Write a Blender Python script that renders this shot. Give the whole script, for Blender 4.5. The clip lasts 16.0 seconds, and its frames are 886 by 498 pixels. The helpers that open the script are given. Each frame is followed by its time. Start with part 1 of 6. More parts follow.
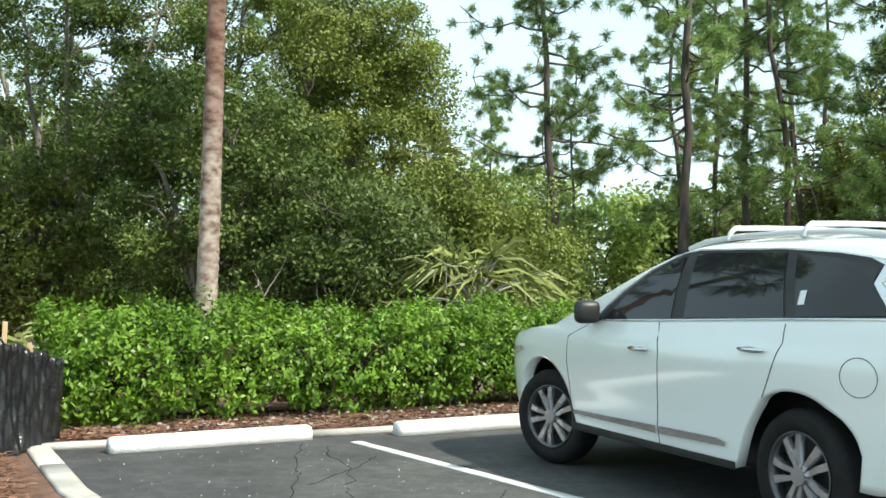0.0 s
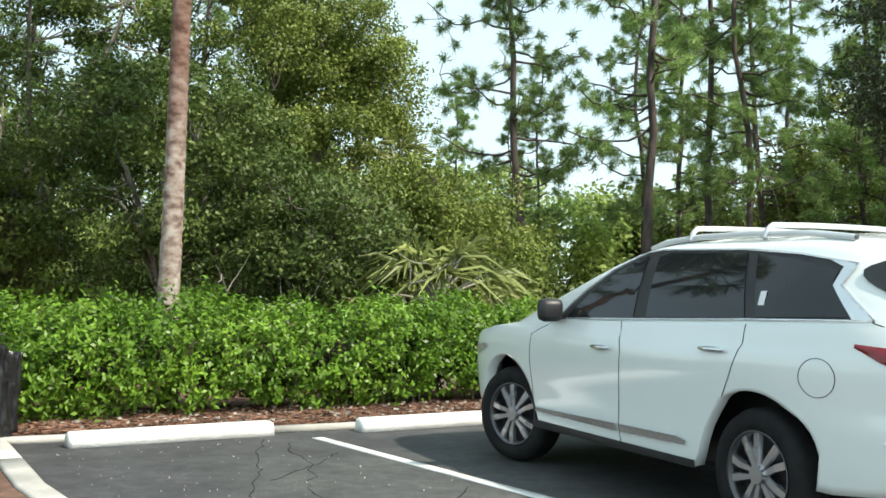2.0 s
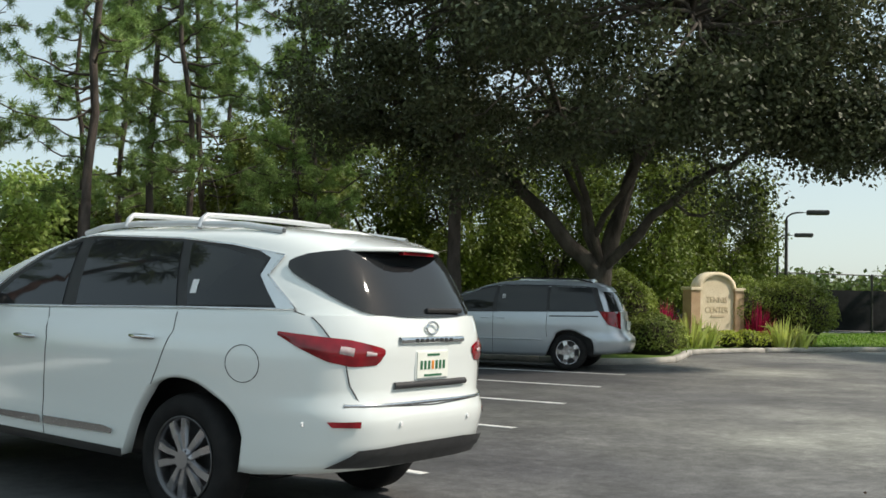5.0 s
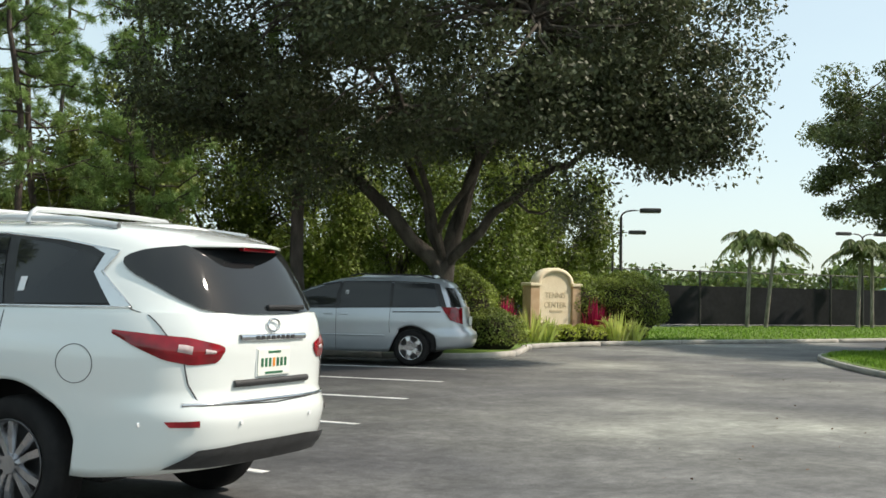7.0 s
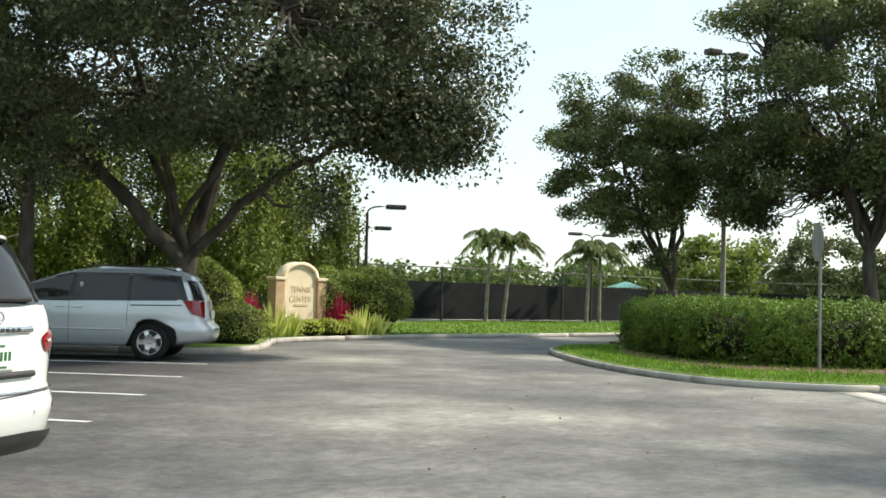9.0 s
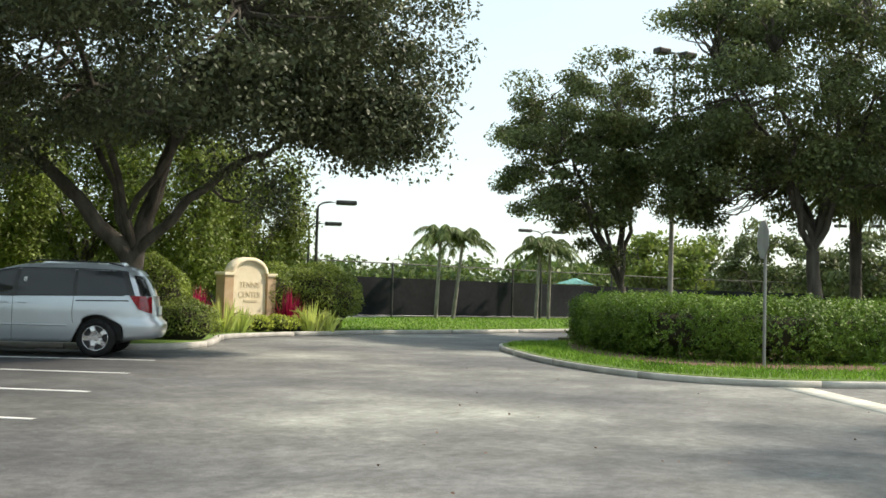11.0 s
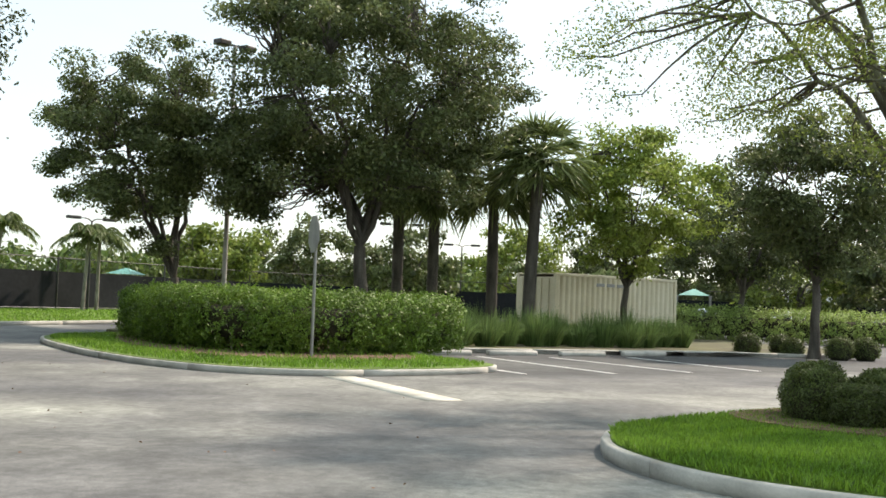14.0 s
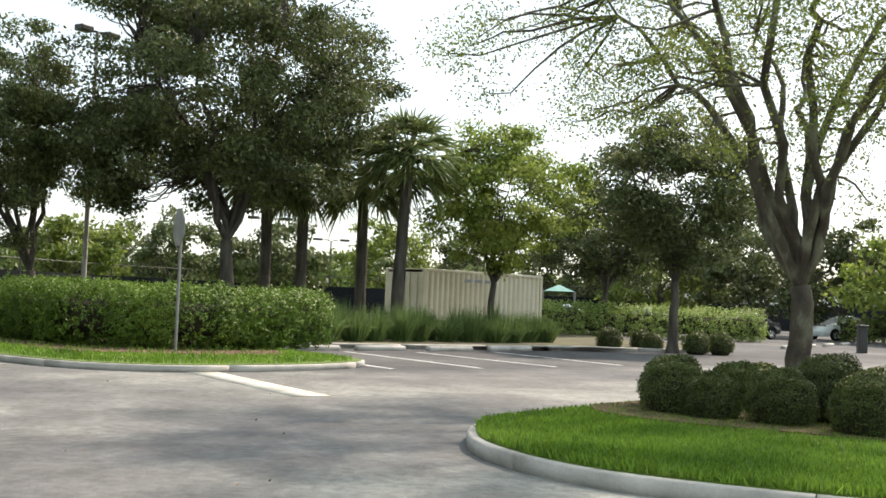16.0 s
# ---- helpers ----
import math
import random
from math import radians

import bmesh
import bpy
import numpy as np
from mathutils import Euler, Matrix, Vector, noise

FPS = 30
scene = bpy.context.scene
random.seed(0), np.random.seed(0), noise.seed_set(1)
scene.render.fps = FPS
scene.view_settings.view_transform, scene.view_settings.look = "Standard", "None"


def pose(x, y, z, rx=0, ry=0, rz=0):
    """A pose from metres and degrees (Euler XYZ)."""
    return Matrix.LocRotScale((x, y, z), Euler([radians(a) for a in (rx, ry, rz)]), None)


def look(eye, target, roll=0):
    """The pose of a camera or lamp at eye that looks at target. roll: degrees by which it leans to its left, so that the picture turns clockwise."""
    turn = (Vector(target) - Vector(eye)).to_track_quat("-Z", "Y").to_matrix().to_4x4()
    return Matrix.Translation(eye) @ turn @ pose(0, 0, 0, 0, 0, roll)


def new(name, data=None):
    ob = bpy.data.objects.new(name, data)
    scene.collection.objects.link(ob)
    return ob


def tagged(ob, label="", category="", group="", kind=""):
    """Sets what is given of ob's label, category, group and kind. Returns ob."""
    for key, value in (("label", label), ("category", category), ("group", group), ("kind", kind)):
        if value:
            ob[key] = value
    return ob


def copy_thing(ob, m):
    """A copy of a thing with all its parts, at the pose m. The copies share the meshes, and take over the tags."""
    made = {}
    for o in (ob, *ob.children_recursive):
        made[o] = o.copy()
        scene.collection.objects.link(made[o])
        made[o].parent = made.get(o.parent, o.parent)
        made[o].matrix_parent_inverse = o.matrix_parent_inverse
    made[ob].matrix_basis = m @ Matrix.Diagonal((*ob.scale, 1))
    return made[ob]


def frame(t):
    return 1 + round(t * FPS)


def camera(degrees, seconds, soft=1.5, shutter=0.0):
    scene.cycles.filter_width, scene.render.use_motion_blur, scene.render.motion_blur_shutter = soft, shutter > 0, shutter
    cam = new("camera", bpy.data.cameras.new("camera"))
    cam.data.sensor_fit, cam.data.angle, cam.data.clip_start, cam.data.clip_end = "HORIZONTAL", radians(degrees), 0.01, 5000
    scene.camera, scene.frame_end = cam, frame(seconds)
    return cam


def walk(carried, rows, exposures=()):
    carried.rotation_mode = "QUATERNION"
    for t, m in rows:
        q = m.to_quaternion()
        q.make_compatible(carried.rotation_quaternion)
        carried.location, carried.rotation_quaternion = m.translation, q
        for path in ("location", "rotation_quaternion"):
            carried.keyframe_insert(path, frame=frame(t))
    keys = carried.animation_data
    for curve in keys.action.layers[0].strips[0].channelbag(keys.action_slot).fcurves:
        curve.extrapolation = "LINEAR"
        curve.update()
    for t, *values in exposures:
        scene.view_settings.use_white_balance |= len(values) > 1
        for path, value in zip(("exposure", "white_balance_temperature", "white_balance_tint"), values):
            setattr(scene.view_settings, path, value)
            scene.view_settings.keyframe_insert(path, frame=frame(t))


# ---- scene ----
cam = camera(44.2, 16.0, soft=1.6)
EYE = 1.30
# seconds, pitch, roll, yaw: the camera pans in the hand, a little ahead of and beside the wrist it turns about
PAN = [
    (0.0, 2.918, 0.143, -0.079), (0.5, 2.886, 0.121, 0.251), (1.0, 2.868, 0.032, 0.580), (1.5, 2.884, 0.034, 0.809),
    (2.0, 2.763, -0.457, -1.962), (2.5, 2.712, -0.512, -8.680), (3.0, 2.657, -0.548, -12.372), (3.5, 2.622, -0.699, -15.978),
    (4.0, 2.592, -0.833, -20.124), (4.5, 2.563, -0.884, -24.584), (5.0, 2.554, -1.269, -30.803), (5.2, 2.536, -1.217, -33.028),
    (7.3, 2.515, -1.007, -39.008), (7.5, 2.533, -0.931, -38.960), (8.0, 2.565, -1.189, -41.690), (8.5, 2.554, -1.313, -47.456),
    (9.0, 2.509, -1.508, -52.272), (9.2, 2.508, -1.484, -53.828), (11.3, 2.382, -1.681, -55.308), (11.5, 2.428, -1.717, -56.016),
    (12.0, 2.559, -2.007, -61.807), (12.5, 2.598, -1.954, -66.527), (13.0, 2.588, -1.968, -68.803), (13.5, 2.658, -2.235, -73.661),
    (14.0, 2.724, -2.234, -77.973), (14.5, 2.664, -2.211, -78.730), (15.0, 2.674, -2.336, -80.355), (15.5, 2.696, -2.343, -83.341),
    (16.0, 2.750, -2.417, -84.845),
]
AHEAD, BESIDE = 0.0656, 0.0667


def held(w):
    c, n = math.cos(radians(w)), math.sin(radians(w))
    return BESIDE * (c - 1) - AHEAD * n, AHEAD * (c - 1) + BESIDE * n


walk(cam, [(t, pose(*held(w), EYE, 90 + p, r, w)) for t, p, r, w in PAN],
     exposures=[(0.0, 0.78, 6850, 8), (2.0, 0.68, 6900, 10), (5.2, 0.02, 7050, 14), (7.5, 0.36, 7150, 14), (9.0, 0.56, 7250, 14), (12.0, 0.58, 7300, 14), (16.0, 0.69, 7400, 20)])

# ---- sky and sun ----
SUN_AZ, SUN_EL = 126.0, 47.0          # degrees: clockwise from +y, and up
world = bpy.data.worlds.new("sky")
scene.world = world
world.use_nodes = True
wn, wl = world.node_tree.nodes, world.node_tree.links
wn.clear()
w_out, w_bg = wn.new("ShaderNodeOutputWorld"), wn.new("ShaderNodeBackground")
sky = wn.new("ShaderNodeTexSky")
sky.sky_type, sky.sun_disc = "NISHITA", False
sky.sun_elevation, sky.sun_rotation = radians(SUN_EL), radians(SUN_AZ)
sky.dust_density, sky.air_density = 1.2, 1.0
w_tc, w_noise, w_ramp, w_mix = wn.new("ShaderNodeTexCoord"), wn.new("ShaderNodeTexNoise"), wn.new("ShaderNodeValToRGB"), wn.new("ShaderNodeMixRGB")
w_noise.inputs["Scale"].default_value, w_noise.inputs["Detail"].default_value = 2.2, 6
w_ramp.color_ramp.elements[0].color, w_ramp.color_ramp.elements[1].color = (0.55, 0.55, 0.55, 1), (0.75, 0.75, 0.75, 1)
w_ramp.color_ramp.elements[0].position, w_ramp.color_ramp.elements[1].position = 0.44, 0.68
w_mix.inputs[2].default_value = (4.25, 5.7, 6.1, 1)
w_map = wn.new("ShaderNodeMapping")
w_map.inputs["Scale"].default_value = (1, 1, 2.6)
wl.new(w_tc.outputs["Generated"], w_map.inputs[0])
wl.new(w_map.outputs[0], w_noise.inputs["Vector"])
wl.new(w_noise.outputs["Fac"], w_ramp.inputs[0])
wl.new(w_ramp.outputs[0], w_mix.inputs[0])
wl.new(sky.outputs[0], w_mix.inputs[1])
wl.new(w_mix.outputs[0], w_bg.inputs[0])
w_bg.inputs[1].default_value = 0.15
wl.new(w_bg.outputs[0], w_out.inputs[0])
sun_data = bpy.data.lights.new("sun", "SUN")
sun_data.energy, sun_data.angle, sun_data.color = 3.9, radians(2.0), (1.0, 0.95, 0.86)
sun = new("sun", sun_data)
_a, _e = radians(SUN_AZ), radians(SUN_EL)
sun.matrix_world = look((math.sin(_a) * math.cos(_e) * 60, math.cos(_a) * math.cos(_e) * 60, math.sin(_e) * 60), (0, 0, 0))


# ---- materials ----
def material(name, colours, rough=0.7, scale=8.0, metal=0.0, bump=0.0, fine=0.0, spec=0.5, island=0.0, translucent=0.0, coat=0.0, rand=0.0, stretch=None, detail=6):
    """A surface whose colour wanders between two colours by coarse noise, with fine grain, relief and variation from piece to piece."""
    m = bpy.data.materials.new(name)
    m.use_nodes = True
    n, l = m.node_tree.nodes, m.node_tree.links
    b = n["Principled BSDF"]
    tc = n.new("ShaderNodeTexCoord")
    vec = tc.outputs["Object"]
    if stretch:
        mp = n.new("ShaderNodeMapping")
        mp.inputs["Scale"].default_value = stretch
        l.new(vec, mp.inputs[0])
        vec = mp.outputs[0]
    t1 = n.new("ShaderNodeTexNoise")
    t1.inputs["Scale"].default_value, t1.inputs["Detail"].default_value = scale, detail
    l.new(vec, t1.inputs["Vector"])
    ramp = n.new("ShaderNodeValToRGB")
    ramp.color_ramp.elements[0].position, ramp.color_ramp.elements[1].position = 0.32, 0.68
    ramp.color_ramp.elements[0].color, ramp.color_ramp.elements[1].color = (*colours[0], 1), (*colours[-1], 1)
    if len(colours) == 3:
        ramp.color_ramp.elements.new(0.5).color = (*colours[1], 1)
    l.new(t1.outputs["Fac"], ramp.inputs[0])
    out = ramp.outputs[0]
    t2 = None
    if fine or bump:
        t2 = n.new("ShaderNodeTexNoise")
        t2.inputs["Scale"].default_value, t2.inputs["Detail"].default_value = scale * 14, 4
        l.new(vec, t2.inputs["Vector"])
    for amount, source in ((fine, t2.outputs["Fac"] if t2 else None), (island, "island"), (rand, "rand")):
        if not amount:
            continue
        if source == "island":
            source = n.new("ShaderNodeNewGeometry").outputs["Random Per Island"]
        elif source == "rand":
            source = n.new("ShaderNodeObjectInfo").outputs["Random"]
        mr = n.new("ShaderNodeMapRange")
        mr.inputs["To Min"].default_value, mr.inputs["To Max"].default_value = 1 - amount, 1 + amount
        l.new(source, mr.inputs["Value"])
        hs = n.new("ShaderNodeHueSaturation")
        l.new(mr.outputs[0], hs.inputs["Value"])
        l.new(out, hs.inputs["Color"])
        out = hs.outputs[0]
    l.new(out, b.inputs["Base Color"])
    b.inputs["Roughness"].default_value, b.inputs["Metallic"].default_value = rough, metal
    b.inputs["Specular IOR Level"].default_value, b.inputs["Coat Weight"].default_value = spec, coat
    b.inputs["Coat Roughness"].default_value = 0.03
    if bump:
        bp = n.new("ShaderNodeBump")
        bp.inputs["Strength"].default_value, bp.inputs["Distance"].default_value = bump, 0.02
        l.new(t2.outputs["Fac"], bp.inputs["Height"])
        l.new(bp.outputs[0], b.inputs["Normal"])
    if translucent:
        tr, mx = n.new("ShaderNodeBsdfTranslucent"), n.new("ShaderNodeMixShader")
        mx.inputs[0].default_value = translucent
        l.new(out, tr.inputs["Color"])
        l.new(b.outputs[0], mx.inputs[1])
        l.new(tr.outputs[0], mx.inputs[2])
        l.new(mx.outputs[0], n["Material Output"].inputs["Surface"])
    return m


def leaf_mat(name, a, b, rough=0.5, translucent=0.3, island=0.45, spec=0.35):
    return material(name, (a, b), rough=rough, scale=0.9, island=island, translucent=translucent, spec=spec, rand=0.2)


M_ASPHALT = material("asphalt", ((0.085, 0.086, 0.09), (0.138, 0.139, 0.132), (0.262, 0.268, 0.238)), rough=0.85, scale=0.22, bump=0.35, fine=0.3, detail=9)


def darker_stalls(m):
    """Darker asphalt on the stalls than on the driven lane, for a less worn seal coat and for shade; the two meet along
    the line of the stall ends.
    """
    n, l = m.node_tree.nodes, m.node_tree.links
    tc, dot, wav, mr, mix = n.new("ShaderNodeTexCoord"), n.new("ShaderNodeVectorMath"), n.new("ShaderNodeTexNoise"), n.new("ShaderNodeMapRange"), n.new("ShaderNodeMixRGB")
    dot.operation = "DOT_PRODUCT"
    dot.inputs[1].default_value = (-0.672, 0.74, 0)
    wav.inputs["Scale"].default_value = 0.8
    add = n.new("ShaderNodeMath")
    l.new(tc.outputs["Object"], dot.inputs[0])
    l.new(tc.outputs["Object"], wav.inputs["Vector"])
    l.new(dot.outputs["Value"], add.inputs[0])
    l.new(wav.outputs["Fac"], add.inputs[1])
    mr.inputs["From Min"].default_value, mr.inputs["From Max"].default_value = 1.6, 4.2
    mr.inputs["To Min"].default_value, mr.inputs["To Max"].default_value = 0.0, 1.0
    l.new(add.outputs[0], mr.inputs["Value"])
    # the far row of stalls is darkened too: across the row and along it
    far = []
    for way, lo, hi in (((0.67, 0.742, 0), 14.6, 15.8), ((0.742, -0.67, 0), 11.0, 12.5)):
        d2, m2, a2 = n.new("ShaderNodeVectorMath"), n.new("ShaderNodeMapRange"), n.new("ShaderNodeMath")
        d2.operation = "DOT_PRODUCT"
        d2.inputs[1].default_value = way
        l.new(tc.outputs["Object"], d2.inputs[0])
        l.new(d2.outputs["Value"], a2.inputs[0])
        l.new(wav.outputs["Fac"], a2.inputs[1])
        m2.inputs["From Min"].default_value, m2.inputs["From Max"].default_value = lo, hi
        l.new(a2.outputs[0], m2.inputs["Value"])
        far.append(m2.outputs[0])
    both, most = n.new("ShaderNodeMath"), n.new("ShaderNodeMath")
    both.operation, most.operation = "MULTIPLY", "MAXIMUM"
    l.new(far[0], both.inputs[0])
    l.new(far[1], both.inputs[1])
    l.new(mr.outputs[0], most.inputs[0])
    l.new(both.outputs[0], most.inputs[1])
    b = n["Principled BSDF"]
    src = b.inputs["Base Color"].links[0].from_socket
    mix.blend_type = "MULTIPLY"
    # Darker than the seal coat alone: also deepens the shadow under the parked car.
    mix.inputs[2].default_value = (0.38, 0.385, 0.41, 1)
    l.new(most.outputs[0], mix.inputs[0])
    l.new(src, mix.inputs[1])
    out = mix.outputs[0]
    for sc, amount in ((0.35, 0.18), (1.4, 0.22), (9.0, 0.24), (45.0, 0.2), (140.0, 0.30)):
        t, r, h = n.new("ShaderNodeTexNoise"), n.new("ShaderNodeMapRange"), n.new("ShaderNodeHueSaturation")
        t.inputs["Scale"].default_value, t.inputs["Detail"].default_value = sc, 7
        r.inputs["From Min"].default_value, r.inputs["From Max"].default_value = 0.3, 0.7
        r.inputs["To Min"].default_value, r.inputs["To Max"].default_value = 1 - amount, 1 + amount
        l.new(tc.outputs["Object"], t.inputs["Vector"])
        l.new(t.outputs["Fac"], r.inputs["Value"])
        l.new(r.outputs[0], h.inputs["Value"])
        l.new(out, h.inputs["Color"])
        out = h.outputs[0]
    l.new(out, b.inputs["Base Color"])


darker_stalls(M_ASPHALT)
M_SOIL = material("soil", ((0.06, 0.05, 0.03), (0.12, 0.12, 0.05)), rough=0.95, scale=0.6, fine=0.4, bump=0.4)
M_STRAW = material("pine_straw", ((0.10, 0.052, 0.034), (0.20, 0.112, 0.078)), rough=0.95, scale=6, fine=0.5, bump=0.9)
M_STRAWS = material("straw_needles", ((0.12, 0.06, 0.038), (0.27, 0.15, 0.098)), rough=0.9, scale=3, island=0.5)
M_LAWN = material("lawn", ((0.065, 0.12, 0.014), (0.11, 0.18, 0.022)), rough=0.9, scale=0.7, fine=0.35, bump=0.6)
M_KERB = material("kerb_concrete", ((0.33, 0.32, 0.29), (0.52, 0.50, 0.46)), rough=0.9, scale=2.5, fine=0.15, bump=0.3)
M_WHITE = material("white_road_paint", ((0.52, 0.52, 0.50), (0.80, 0.80, 0.78)), rough=0.75, scale=3.0, fine=0.2, bump=0.2)
M_OLDWHITE = material("worn_road_paint", ((0.34, 0.33, 0.28), (0.58, 0.57, 0.51)), rough=0.8, scale=2.2, fine=0.25, bump=0.2)
M_STOP = material("painted_concrete", ((0.68, 0.68, 0.66), (0.88, 0.88, 0.86)), rough=0.8, scale=3.0, fine=0.08, bump=0.3)
M_HEDGE = leaf_mat("hedge_leaf", (0.085, 0.19, 0.014), (0.20, 0.36, 0.04), translucent=0.3, rough=0.4)
M_HEDGE2 = leaf_mat("dark_hedge_leaf", (0.075, 0.145, 0.016), (0.17, 0.28, 0.04), translucent=0.3)
# Near-black colour stands in for the shade inside hedges and shrubs.
M_SHADE_CORE = material("shade_core", ((0.02, 0.022, 0.01), (0.05, 0.04, 0.02)), rough=1.0, scale=5, bump=0.8, fine=0.4)
M_WOODLEAF = leaf_mat("woodland_leaf", (0.055, 0.098, 0.022), (0.15, 0.212, 0.055), translucent=0.28)
M_WOODLEAF2 = leaf_mat("light_woodland_leaf", (0.12, 0.175, 0.032), (0.26, 0.32, 0.075))
M_OAK = leaf_mat("oak_leaf", (0.042, 0.056, 0.026), (0.12, 0.142, 0.072), rough=0.5, translucent=0.2, spec=0.3)
M_OAK2 = leaf_mat("young_oak_leaf", (0.06, 0.084, 0.03), (0.145, 0.178, 0.066), translucent=0.34)
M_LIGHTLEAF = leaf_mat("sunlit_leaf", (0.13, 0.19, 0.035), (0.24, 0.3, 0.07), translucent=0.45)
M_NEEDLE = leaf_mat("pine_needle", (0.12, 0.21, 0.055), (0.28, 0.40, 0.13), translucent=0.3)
# Paled green: the haze of distance is put into this leaf colour.
M_HAZELEAF = leaf_mat("hazed_far_leaf", (0.20, 0.30, 0.07), (0.36, 0.46, 0.14), translucent=0.45)
M_CYPRESS = leaf_mat("cypress_leaf", (0.085, 0.122, 0.022), (0.19, 0.24, 0.05), translucent=0.32)
M_SHRUB = leaf_mat("shrub_leaf", (0.13, 0.19, 0.025), (0.30, 0.37, 0.07), translucent=0.35)
M_FROND = leaf_mat("palm_frond", (0.16, 0.2, 0.06), (0.32, 0.36, 0.13), translucent=0.25)
M_SABAL = leaf_mat("fan_palm_leaf", (0.09, 0.13, 0.042), (0.21, 0.26, 0.095), translucent=0.3)
M_GRASSBLADE = leaf_mat("grass_blade", (0.09, 0.19, 0.016), (0.18, 0.31, 0.04), translucent=0.33)
M_ORNGRASS = leaf_mat("tall_grass_blade", (0.085, 0.15, 0.045), (0.19, 0.27, 0.09), translucent=0.35)
M_BALL = leaf_mat("ball_shrub_leaf", (0.05, 0.075, 0.018), (0.14, 0.18, 0.045), translucent=0.25)
M_RED = leaf_mat("red_leaf", (0.30, 0.01, 0.05), (0.55, 0.03, 0.12), translucent=0.3)
M_STRIPED = leaf_mat("pale_striped_blade", (0.40, 0.48, 0.10), (0.66, 0.70, 0.26), translucent=0.3)
M_YELLOWLEAF = leaf_mat("yellow_green_leaf", (0.30, 0.38, 0.04), (0.52, 0.58, 0.1), translucent=0.3)
M_BARK = material("oak_bark", ((0.05, 0.042, 0.035), (0.13, 0.115, 0.095)), rough=0.95, scale=5, bump=0.9, fine=0.4, stretch=(1, 1, 0.25))
M_PALEBARK = material("pale_bark", ((0.13, 0.12, 0.10), (0.32, 0.30, 0.25)), rough=0.95, scale=6, bump=0.7, fine=0.35, stretch=(1, 1, 0.4))
M_PINEBARK = material("pine_bark", ((0.045, 0.038, 0.033), (0.13, 0.105, 0.09)), rough=0.95, scale=7, bump=0.9, fine=0.4, stretch=(1, 1, 0.3))
M_PALMBARK = material("palm_bark", ((0.16, 0.10, 0.08), (0.40, 0.31, 0.26), (0.56, 0.51, 0.45)), rough=0.95, scale=3.0, bump=1.0, fine=0.45, stretch=(2.6, 2.6, 4.2))


def brown_above(m, z0, z1):
    """Old brown leaf bases still cling to the upper trunk; the lower trunk is weathered pale."""
    n, l = m.node_tree.nodes, m.node_tree.links
    tc, sep, noi, add, mr, mix = n.new("ShaderNodeTexCoord"), n.new("ShaderNodeSeparateXYZ"), n.new("ShaderNodeTexNoise"), n.new("ShaderNodeMath"), n.new("ShaderNodeMapRange"), n.new("ShaderNodeMixRGB")
    l.new(tc.outputs["Object"], sep.inputs[0])
    l.new(tc.outputs["Object"], noi.inputs["Vector"])
    noi.inputs["Scale"].default_value = 3.5
    l.new(sep.outputs["Z"], add.inputs[0])
    l.new(noi.outputs["Fac"], add.inputs[1])
    l.new(add.outputs[0], mr.inputs["Value"])
    mr.inputs["From Min"].default_value, mr.inputs["From Max"].default_value = z0, z1
    b = n["Principled BSDF"]
    src = b.inputs["Base Color"].links[0].from_socket
    mix.blend_type = "MULTIPLY"
    mix.inputs[2].default_value = (0.56, 0.40, 0.36, 1)
    l.new(mr.outputs[0], mix.inputs[0])
    l.new(src, mix.inputs[1])
    l.new(mix.outputs[0], b.inputs["Base Color"])


brown_above(M_PALMBARK, 3.2, 4.4)
M_LICHEN = material("lichen_bark", ((0.045, 0.035, 0.03), (0.085, 0.075, 0.055), (0.2, 0.21, 0.15)), rough=0.95, scale=4, bump=0.8, fine=0.4, stretch=(1, 1, 0.5))
M_TWIG = material("dead_twig", ((0.22, 0.20, 0.17), (0.40, 0.37, 0.32)), rough=0.95, scale=4, fine=0.2)
M_GREY = material("grey_metal", ((0.22, 0.22, 0.22), (0.32, 0.32, 0.31)), rough=0.5, scale=4, metal=0.6, fine=0.1)
M_BRONZE = material("dark_bronze", ((0.025, 0.024, 0.022), (0.05, 0.048, 0.044)), rough=0.5, scale=3, fine=0.1)
M_FENCE = material("black_fence_mesh", ((0.012, 0.013, 0.014), (0.03, 0.031, 0.034)), rough=0.95, scale=0.35, fine=0.3, bump=0.2, spec=0.08)
M_STUCCO = material("cream_stucco", ((0.74, 0.63, 0.44), (0.82, 0.72, 0.53)), rough=0.9, scale=4, fine=0.12, bump=0.4)
M_STUCCO2 = material("tan_stucco", ((0.48, 0.33, 0.20), (0.58, 0.42, 0.27)), rough=0.9, scale=4, fine=0.12, bump=0.4)
M_LETTER = material("letter_tan", ((0.56, 0.46, 0.30), (0.64, 0.53, 0.36)), rough=0.7, scale=6)
M_CONTAINER = material("container_paint", ((0.58, 0.52, 0.38), (0.70, 0.65, 0.51)), rough=0.65, scale=0.8, fine=0.1)
M_PLASTIC = material("black_plastic_sheet", ((0.008, 0.008, 0.009), (0.018, 0.018, 0.019)), rough=0.2, scale=3, bump=0.25, fine=0.2, spec=0.5)
M_WOOD = material("raw_wood", ((0.40, 0.27, 0.15), (0.58, 0.42, 0.26)), rough=0.85, scale=8, fine=0.2, stretch=(1, 1, 0.2))


